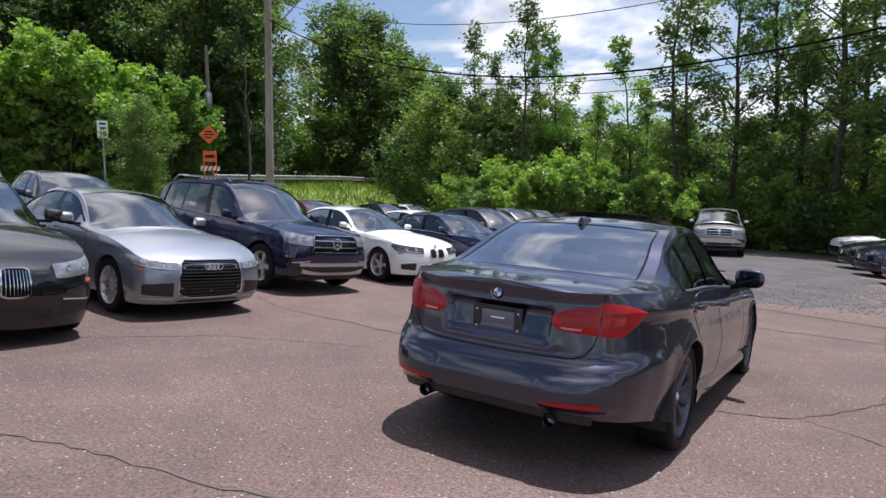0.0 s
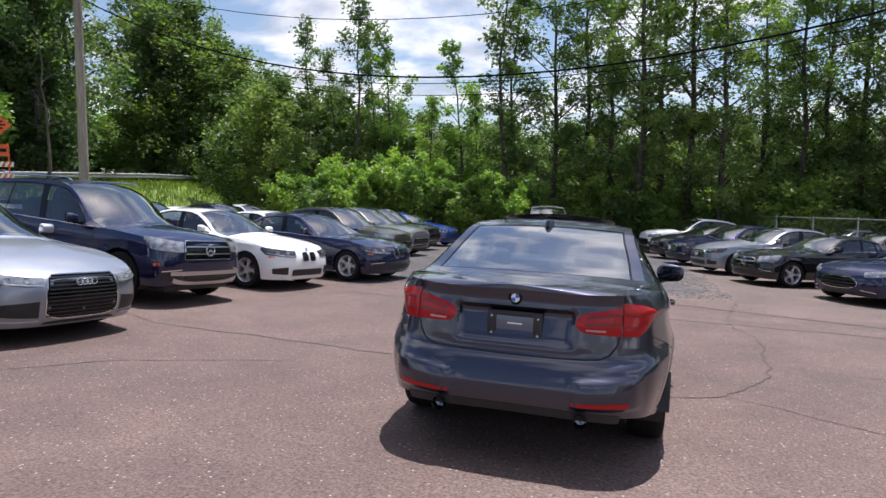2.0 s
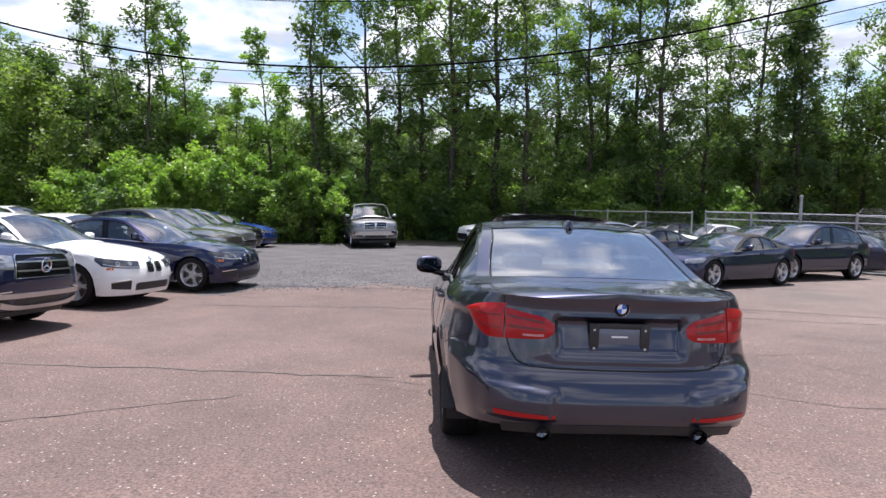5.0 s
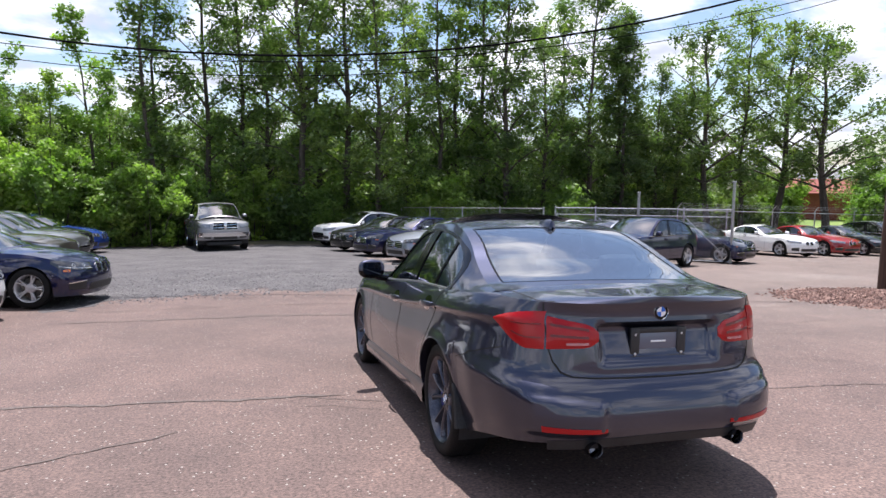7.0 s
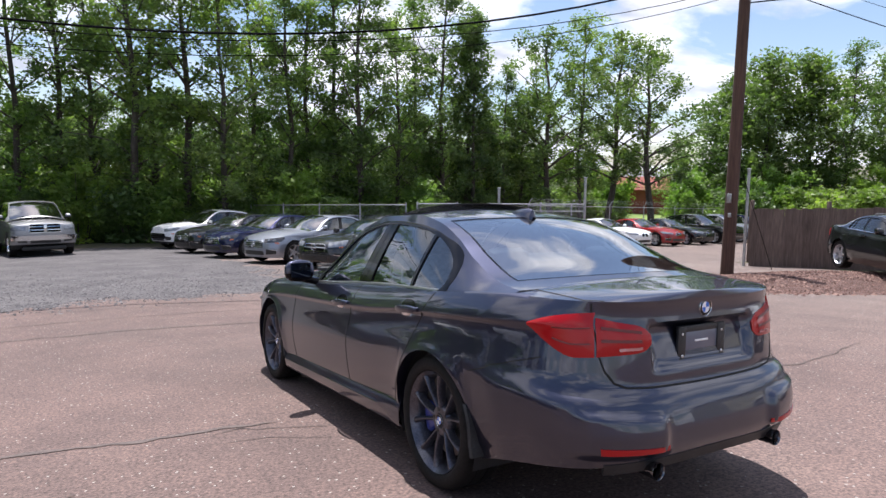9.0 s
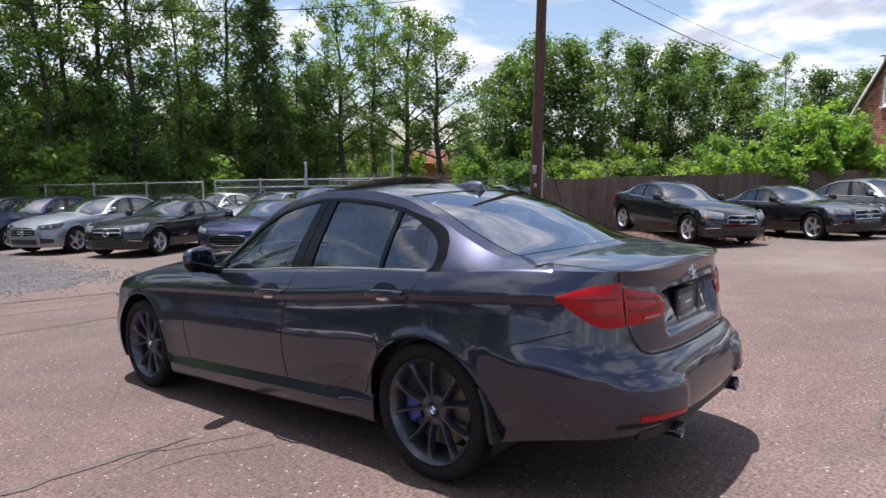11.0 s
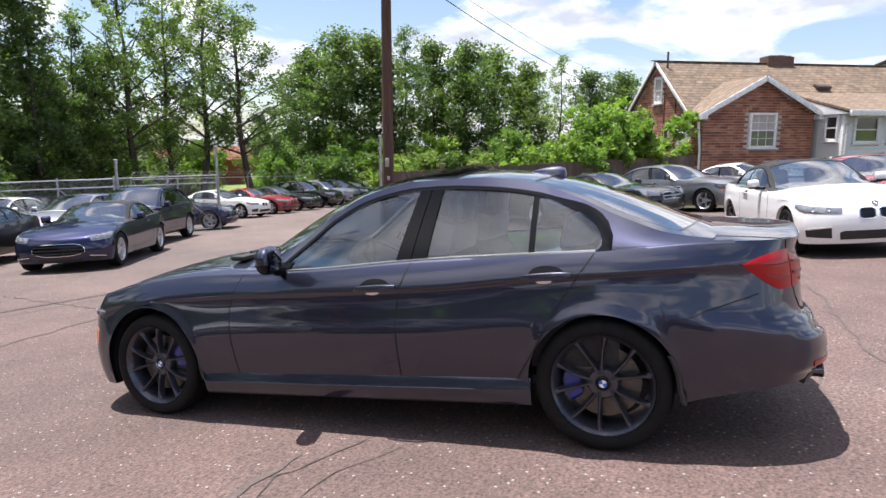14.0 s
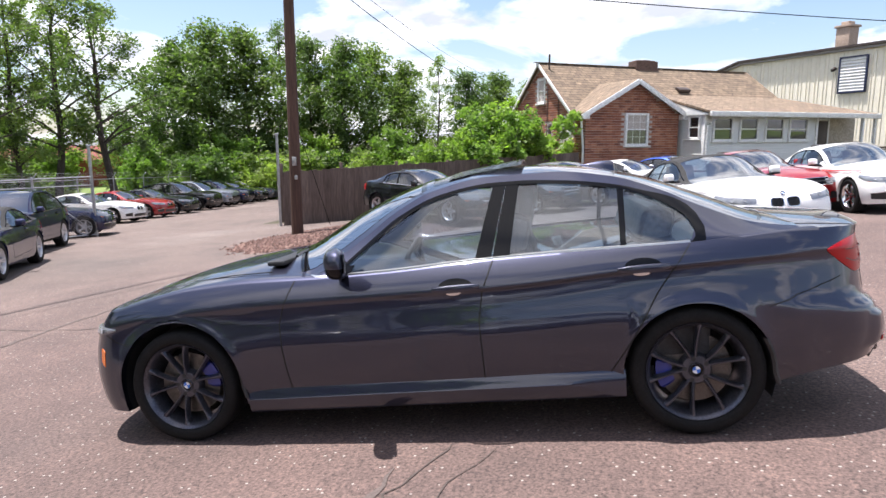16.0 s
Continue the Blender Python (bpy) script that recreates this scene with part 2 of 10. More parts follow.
BARK = varied("bark", (0.045, 0.036, 0.028), (0.11, 0.09, 0.072), 0.95, 5, 0.8, stretch=(1, 1, 0.2), dist=0.02)
POLE_GREY = varied("weathered_pole_wood", (0.20, 0.17, 0.14), (0.32, 0.28, 0.23), 0.9, 4, 0.4, stretch=(1, 1, 0.06))
POLE_BROWN = varied("creosoted_pole_wood", (0.055, 0.028, 0.02), (0.11, 0.06, 0.042), 0.85, 4, 0.4, stretch=(1, 1, 0.06))
FENCE_WOOD = varied("weathered_fence_wood", (0.085, 0.060, 0.050), (0.165, 0.12, 0.10), 0.9, 3, 0.5, stretch=(1, 1, 0.1))
GALV = varied("galvanised_steel", (0.36, 0.37, 0.38), (0.5, 0.5, 0.51), 0.45, 8, metal=0.8)
WIRE = mat("cable_black", (0.006, 0.006, 0.007), 0.9, ior=1.1)
ORANGE = varied("orange_sheeting", (0.75, 0.11, 0.02), (0.85, 0.14, 0.03), 0.5, 3)
WHITE_PAINT = varied("white_paint", (0.72, 0.72, 0.70), (0.82, 0.82, 0.80), 0.5, 2, grain=0.2)


def leaf_material(name, c1, c2, c3):
    m = bpy.data.materials.new(name)
    m.use_nodes = True
    n, l, b = bits(m)
    ge = n.new("ShaderNodeNewGeometry")
    r = ramp_node(m, ge.outputs["Random Per Island"], [(0.0, c1), (0.55, c2), (1.0, c3)])
    oi = n.new("ShaderNodeObjectInfo")
    tone = ramp_node(m, oi.outputs["Random"], [(0.0, (0.68, 0.76, 0.74)), (0.5, (1.0, 1.0, 1.0)), (1.0, (1.32, 1.22, 1.05))])
    col = mix_node(m, 1.0, r.outputs[0], tone.outputs[0], "MULTIPLY")
    # noise puts sunlit and shaded areas of foliage into the leaf colour
    lit_patch = ramp_node(m, noise_node(m, 0.55, 3).outputs["Fac"], [(0.32, (0.55, 0.6, 0.62)), (0.5, (0.95, 0.95, 0.95)), (0.68, (1.5, 1.4, 1.2))])
    col = mix_node(m, 1.0, col, lit_patch.outputs[0], "MULTIPLY")
    col = mix_node(m, 1.0, col, (1.06, 0.98, 1.12), "MULTIPLY")
    l.new(col, b.inputs["Base Color"])
    b.inputs["Roughness"].default_value = 0.5
    tl = n.new("ShaderNodeBsdfTranslucent")
    l.new(mix_node(m, 1.0, col, (1.15, 1.45, 0.6), "MULTIPLY"), tl.inputs[0])
    mx = n.new("ShaderNodeMixShader"); mx.inputs[0].default_value = 0.5
    l.new(b.outputs[0], mx.inputs[1]); l.new(tl.outputs[0], mx.inputs[2])
    l.new(mx.outputs[0], n["Material Output"].inputs[0])
    return m


LEAF = leaf_material("leaf_green", (0.095, 0.15, 0.044), (0.128, 0.195, 0.056), (0.165, 0.24, 0.074))
LEAF_MID = leaf_material("leaf_mid_green", (0.125, 0.20, 0.054), (0.165, 0.25, 0.066), (0.205, 0.30, 0.086))
LEAF_LIGHT = leaf_material("leaf_light_green", (0.148, 0.25, 0.046), (0.185, 0.302, 0.06), (0.228, 0.348, 0.08))
LEAF_DARK = leaf_material("leaf_dark_green", (0.078, 0.132, 0.048), (0.10, 0.162, 0.058), (0.125, 0.195, 0.07))
BARN_RED = varied("barn_red_boards", (0.16, 0.04, 0.03), (0.24, 0.065, 0.045), 0.85, 2, 0.3)
BLADE = leaf_material("grass_blade", (0.10, 0.17, 0.03), (0.17, 0.24, 0.05), (0.26, 0.29, 0.10))

# ---------------------------------------------------------------- ground
def ease(u):
    u = min(max(u, 0.0), 1.0)
    return u * u * (3 - 2 * u)


def road_edge(y):
    """x of the foot of the roadside bank."""
    return -17.0 - 0.25 * (y - 4)


def ground_z(x, y):
    h = y if y < 4 else 4 + (y - 4) * 0.65
    h = min(h, 26) if y > 0 else max(h, -14)
    c = 0.0331 * min(max(x, -1.5), 60)
    z = -c - 0.0833 * h
    west = 1.0 if y < 3 else max(0.3, 1 - 0.14 * (y - 3))
    z += 0.066 * west * min(max(-5.2 - x, 0), 10)
    if x < 0:
        top = 1.5 if y < 30 else 1.5 - 0.02 * (y - 30)
        z += (top - z) * ease((road_edge(y) - x) / 6.5)
    far = max(abs(x), abs(y)) - 60
    if far > 0:
        z += 0.03 * min(far, 90)
    return z


def ground_mesh():
    bm = bmesh.new()
    def axis():
        out, v, step = [0.0], 0.0, 0.75
        while v < 600:
            if v > 26:
                step *= 1.25
            v += step
            out.append(v)
        return sorted({-a for a in out} | set(out))
    xs = ys_ = axis()
    grid = [[bm.verts.new((x, y, ground_z(x, y))) for y in ys_] for x in xs]
    for i in range(len(xs) - 1):
        for j in range(len(ys_) - 1):
            cx, cy = (xs[i] + xs[i + 1]) / 2, (ys_[j] + ys_[j + 1]) / 2
            f = bm.faces.new((grid[i][j], grid[i + 1][j], grid[i + 1][j + 1], grid[i][j + 1]))
            lot = cx > road_edge(cy) + 0.5 and cy < 25.5 + 0.12 * max(cx, 0) and cy > -40 and cx < 52 and not (cx > 16.5 and -30 < cy < 9.0 - (cx - 16) * 0.1)
            f.material_index = 0 if lot else (1 if cx < road_edge(cy) + 1 and cy < 45 else 2)
    me = bpy.data.meshes.new("ground")
    bm.to_mesh(me)
    bm.free()
    for m in (ASPHALT, GRASS, SOIL):
        me.materials.append(m)
    me.polygons.foreach_set("use_smooth", [True] * len(me.polygons))
    return tagged(new("ground", me), kind="structure")


ground = ground_mesh()


def laid_sheet(name, inside, x0, x1, y0, y1, step, lift, material, ragged=0.0):
    """A thin layer on the ground: the cells of a grid whose centre lies inside."""
    bm = bmesh.new()
    nx, ny = int((x1 - x0) / step), int((y1 - y0) / step)
    vs = {}

    def v(i, j):
        if (i, j) not in vs:
            x, y = x0 + i * step, y0 + j * step
            vs[i, j] = bm.verts.new((x, y, ground_z(x, y) + lift))
        return vs[i, j]
    for i in range(nx):
        for j in range(ny):
            x, y = x0 + (i + 0.5) * step, y0 + (j + 0.5) * step
            wob = ragged * noise.noise((x * 0.7, y * 0.7, 3.1)) + ragged * 0.5 * noise.noise((x * 2.9, y * 2.9, 7.7))
            if inside(x, y, wob):
                bm.faces.new((v(i, j), v(i + 1, j), v(i + 1, j + 1), v(i, j + 1)))
    edge = [e for e in bm.edges if e.is_boundary]
    ret = bmesh.ops.extrude_edge_only(bm, edges=edge)
    for w in [g for g in ret["geom"] if isinstance(g, bmesh.types.BMVert)]:
        w.co.z -= lift + 0.01
    me = bpy.data.meshes.new(name)
    bm.to_mesh(me)
    bm.free()
    me.materials.append(material)
    return tagged(new(name, me), kind="structure")


laid_sheet("gravel_area", lambda x, y, w: -8.2 + w < x < 1.6 + 0.10 * (y - 8) + w and 8.0 + 0.12 * (x + 2) + w * 1.2 < y < 25.0 + w,
           -10, 5, 6, 27, 0.06, 0.003, GRAVEL, 1.1)


def scattered(name, spots, size, height, material, label, seed, over=None):
    """Many small broken pieces lying on the ground, as one loose layer."""
    rnd = np.random.RandomState(seed)
    verts, faces = [], []
    for x, y in spots:
        z = (over or ground_z)(x, y)
        r = size * rnd.uniform(0.5, 1.4)
        a0 = rnd.uniform(0, 6.28)
        long = rnd.uniform(0.6, 1.6)
        i = len(verts)
        for k in range(4):
            a = a0 + 1.571 * k + rnd.uniform(-0.3, 0.3)
            verts.append((x + r * long * math.cos(a), y + r * math.sin(a), z - 0.002))
        verts.append((x + rnd.uniform(-0.3, 0.3) * r, y + rnd.uniform(-0.3, 0.3) * r, z + height * rnd.uniform(0.5, 1.3)))
        faces += [(i + k, i + (k + 1) % 4, i + 4) for k in range(4)]
    me = bpy.data.meshes.new(name)
    me.from_pydata(verts, [], faces)
    me.materials.append(material)
    return tagged(new(name, me), label, name.replace("_", " "), kind="stuff")


def crack_line(name, points, width, seed, lift=0.005, material=None):
    """A wandering crack or seam: a narrow strip just proud of the asphalt, tapering at its ends."""
    rnd = random.Random(seed)
    bm = bmesh.new()
    pts = []
    for (x0, y0), (x1, y1) in zip(points, points[1:]):
        n = max(2, int(math.hypot(x1 - x0, y1 - y0) / 0.09))
        for i in range(n):
            u = i / n
            pts.append([x0 + (x1 - x0) * u, y0 + (y1 - y0) * u])
    pts.append(list(points[-1]))
    off = 0.0
    rows = []
    for i, (x, y) in enumerate(pts):
        x1, y1 = pts[min(i + 1, len(pts) - 1)]
        x0, y0 = pts[max(i - 1, 0)]
        L = math.hypot(x1 - x0, y1 - y0) or 1
        nx, ny = -(y1 - y0) / L, (x1 - x0) / L
        off = off * 0.86 + rnd.uniform(-0.028, 0.028)
        w = width * (0.45 + rnd.random()) * min(1, i / 4 + 0.2, (len(pts) - 1 - i) / 4 + 0.2)
        row = []
        for s in (-0.5, 0.5):
            px, py = x + nx * (off + s * w), y + ny * (off + s * w)
            row.append(bm.verts.new((px, py, ground_z(px, py) + lift)))
        rows.append(row)
    grid_rows = rows
    for a, b in zip(grid_rows, grid_rows[1:]):
        bm.faces.new((a[0], a[1], b[1], b[0]))
    me = bpy.data.meshes.new(name)
    bm.to_mesh(me)
    bm.free()
    me.materials.append(material or (SEAM_TAR if "seam" in name else CRACK))
    return tagged(new(name, me), kind="structure")


crack_line("asphalt_crack", [(-1.75, 0.05), (-1.45, 0.10), (-1.2, -0.05), (-0.9, -0.16)], 0.014, 1)
crack_line("asphalt_crack", [(-1.72, -0.12), (-1.35, -0.2), (-1.0, -0.42)], 0.009, 2)
crack_line("asphalt_seam", [(-6.2, 1.35), (-5.2, 0.84), (-3.2, 0.45), (-1.2, 0.08)], 0.045, 3)
crack_line("asphalt_seam", [(-5.2, -2.6), (-3.8, -1.1), (-2.4, -0.45)], 0.020, 4)
crack_line("asphalt_seam", [(-4.6, 5.3), (-3.0, 5.1), (-0.1, 4.8), (3.5, 4.9), (7.5, 4.2)], 0.035, 5)
crack_line("asphalt_seam", [(-4.4, 6.3), (-2.0, 6.1), (1.0, 5.9)], 0.022, 6)
crack_line("asphalt_crack", [(0.62, -0.37), (1.44, 0.04), (1.97, 1.12), (2.1, 1.85), (2.25, 3.8), (2.0, 5.2), (2.6, 7.8)], 0.018, 7)
crack_line("asphalt_crack", [(1.44, 0.04), (2.4, -0.5), (3.6, -0.7), (5.2, -0.4)], 0.013, 8)
crack_line("asphalt_crack", [(2.1, 1.85), (3.0, 1.6), (4.2, 2.0), (6.2, 1.7)], 0.011, 9)
crack_line("asphalt_crack", [(3.0, 1.6), (3.3, 0.7), (4.1, 0.1)], 0.010, 10)
crack_line("asphalt_seam", [(-4.2, -4.4), (-1.0, -3.6), (1.2, -2.9), (4.0, -3.0)], 0.020, 11)
crack_line("asphalt_crack", [(4.0, 3.2), (5.6, 2.6), (7.6, 2.9)], 0.011, 12)


def bank_mound():
    """Low mound of red bark mulch by the board fence."""
    bm = bmesh.new()
    rows = []
    n, m = 40, 16
    cx, cy = 12.6, 3.7
    rnd = random.Random(5)
    for i in range(n):
        a = 2 * math.pi * i / n
        row = []
        for j in range(m + 1):
            u = j / m
            rx, ry = 4.2, 2.3
            wob = 1 + 0.10 * math.sin(3 * a + 1) + 0.05 * math.sin(7 * a)
            lx, ly = rx * u * wob * math.cos(a), ry * u * wob * math.sin(a)
            t = radians(-28)
            x, y = cx + lx * math.cos(t) - ly * math.sin(t), cy + lx * math.sin(t) + ly * math.cos(t)
            hgt = 0.26 * (1 - u * u) ** 2 + rnd.uniform(-0.015, 0.015)
            row.append(bm.verts.new((x, y, ground_z(x, y) + max(hgt, 0) + (0.004 if j < m else -0.02))))
        rows.append(row)
    for i in range(n):
        a, b = rows[i], rows[(i + 1) % n]
        for j in range(m):
            bm.faces.new((a[j], a[j + 1], b[j + 1], b[j]))
    bmesh.ops.remove_doubles(bm, verts=bm.verts, dist=0.02)
    me = bpy.data.meshes.new("mulch_bed")
    bm.to_mesh(me)
    bm.free()
    me.materials.append(MULCH)
    me.polygons.foreach_set("use_smooth", [True] * len(me.polygons))
    tagged(new("mulch_bed", me), kind="structure")


bank_mound()


def mound_z(x, y):
    """Ground with the mulch bed on it."""
    t = radians(28)
    dx, dy = x - 12.6, y - 3.7
    lx, ly = dx * math.cos(t) - dy * math.sin(t), dx * math.sin(t) + dy * math.cos(t)
    u = min(math.hypot(lx / 4.2, ly / 2.3), 1.0)
    return ground_z(x, y) + 0.26 * (1 - u * u) ** 2


def loose_pieces():
    rnd = np.random.RandomState(31)
    stones = []
    while len(stones) < 9000:
        x, y = rnd.uniform(-8.5, 2.6), 6.9 + abs(rnd.normal(0, 3.4))
        edge = 8.0 + 0.12 * (x + 2)
        if y < edge and rnd.random() > math.exp(-(edge - y) / 0.35):
            continue
        stones.append((x, y))
    scattered("gravel", stones, 0.026, 0.016, STONE, "loose grey gravel thinning out onto the asphalt", 5)
    chips = []
    while len(chips) < 9000:
        a, u = rnd.uniform(0, 6.28), rnd.random() ** 0.5 * 1.02 + abs(rnd.normal(0, 0.06))
        lx, ly, t = 4.2 * u * math.cos(a), 2.3 * u * math.sin(a), radians(-28)
        chips.append((12.6 + lx * math.cos(t) - ly * math.sin(t), 3.7 + lx * math.sin(t) + ly * math.cos(t)))
    scattered("bark_chips", chips, 0.045, 0.035, CHIP, "red-brown shredded bark mulch round the pole", 6, mound_z)


loose_pieces()


def road_sheet():
    bm = bmesh.new()
    rows = []
    for k in range(60):
        y = -70 + 3 * k
        xe = road_edge(y) - 8.0
        rows.append([bm.verts.new((xe - w, y, max(ground_z(xe - w, y), ground_z(xe, y)) + 0.03)) for w in (0, 2.2, 4.4, 6.8)])
    for a, b in zip(rows, rows[1:]):
        for j in range(3):
            bm.faces.new((a[j], a[j + 1], b[j + 1], b[j]))
    me = bpy.data.meshes.new("road")
    bm.to_mesh(me)
    bm.free()
    me.materials.append(ROAD)
    tagged(new("road", me), kind="structure")


road_sheet()

# ---------------------------------------------------------------- mesh helpers
def part(name, bm, material, parent=None, label="", color=None, smooth=40):
    """Links a bmesh as one mesh object, under a thing or a part."""
    bmesh.ops.recalc_face_normals(bm, faces=bm.faces)
    me = bpy.data.meshes.new(name)
    bm.to_mesh(me)
    bm.free()
    mats = material if isinstance(material, (list, tuple)) else [material]
    for m in mats:
        me.materials.append(m)
    if smooth:
        me.polygons.foreach_set("use_smooth", [True] * len(me.polygons))
        me.set_sharp_from_angle(angle=radians(smooth))
    ob = new(name, me)
    if parent:
        ob.parent = parent
    if label:
        ob["label"] = label
    if color:
        ob.color = color
    return ob


def lerp_table(table, v):
    """Smooth value from a sorted table of (key, value)."""
    if v <= table[0][0]:
        return table[0][1]
    for (a, fa), (b, fb) in zip(table, table[1:]):
        if v <= b:
            u = (v - a) / (b - a)
            return fa + (fb - fa) * u
    return table[-1][1]


def smooth_table(table):
    """A monotone cubic through the table's points, as a function."""
    xs = [p[0] for p in table]
    ys = [p[1] for p in table]
    n = len(xs)
    h = [xs[i + 1] - xs[i] for i in range(n - 1)]
    d = [(ys[i + 1] - ys[i]) / h[i] for i in range(n - 1)]
    m = [d[0]] + [0.0 if d[i - 1] * d[i] <= 0 else 2 * d[i - 1] * d[i] / (d[i - 1] + d[i]) for i in range(1, n - 1)] + [d[-1]]

    def f(v):
        if v <= xs[0]:
            return ys[0]
        if v >= xs[-1]:
            return ys[-1]
        i = 0
        while v > xs[i + 1]:
            i += 1
        t = (v - xs[i]) / h[i]
        return ((1 + 2 * t) * (1 - t) ** 2 * ys[i] + t * (1 - t) ** 2 * h[i] * m[i]
                + t * t * (3 - 2 * t) * ys[i + 1] + t * t * (t - 1) * h[i] * m[i + 1])
    return f


def grid_faces(bm, rows, closed=False):
    """Quads between rows of vertices; skips those that have collapsed."""
    out = []
    for a, b in zip(rows, rows[1:]):
        n = len(a)
        for i in range(n if closed else n - 1):
            q = [a[i], a[(i + 1) % n], b[(i + 1) % n], b[i]]
            u = []
            for v in q:
                if v not in u:
                    u.append(v)
            if len(u) > 2:
                try:
                    out.append(bm.faces.new(u))
                except ValueError:
                    pass
    return out


def add_box(bm, centre, size, bevel=0.0, turn=None, segments=2):
    made = bmesh.ops.create_cube(bm, size=1.0)["verts"]
    bmesh.ops.scale(bm, vec=size, verts=made)
    if bevel:
        edges = list({e for v in made for e in v.link_edges})
        res = bmesh.ops.bevel(bm, geom=edges, offset=bevel, segments=segments, profile=0.5, affect="EDGES")
        made = list({v for f in res["faces"] for v in f.verts} | {v for v in made if v.is_valid})
    m = Matrix.Translation(centre) @ (turn or Matrix.Identity(4))
    bmesh.ops.transform(bm, matrix=m, verts=made)
    return made


def lathe(bm, profile, segments, axis="X", arc=1.0):
    """Turns a profile of (radius, along) round an axis."""
    rows = []
    steps = segments if arc == 1.0 else segments + 1
    for k in range(steps):
        a = 2 * math.pi * arc * k / segments
        row = []
        for r, t in profile:
            c, s = r * math.cos(a), r * math.sin(a)
            row.append(bm.verts.new((t, c, s) if axis == "X" else (c, s, t)))
        rows.append(row)
    if arc == 1.0:
        rows.append(rows[0])
    grid_faces(bm, rows)
    return rows


def tube(bm, points, radius, sides=6, taper=None, cap=True):
    """A tube through points; taper gives the end radius."""
    pts = [Vector(p) for p in points]
    rows = []
    for i, p in enumerate(pts):
        d = (pts[min(i + 1, len(pts) - 1)] - pts[max(i - 1, 0)]).normalized()
        a = d.orthogonal().normalized() if abs(d.z) > 0.95 else d.cross(Vector((0, 0, 1))).normalized()
        b = d.cross(a)
        r = radius if taper is None else radius + (taper - radius) * i / (len(pts) - 1)
        rows.append([bm.verts.new(p + (a * math.cos(2 * math.pi * k / sides) + b * math.sin(2 * math.pi * k / sides)) * r) for k in range(sides)])
    grid_faces(bm, rows, closed=True)
    if cap:
        bm.faces.new(rows[0][::-1])
        bm.faces.new(rows[-1])


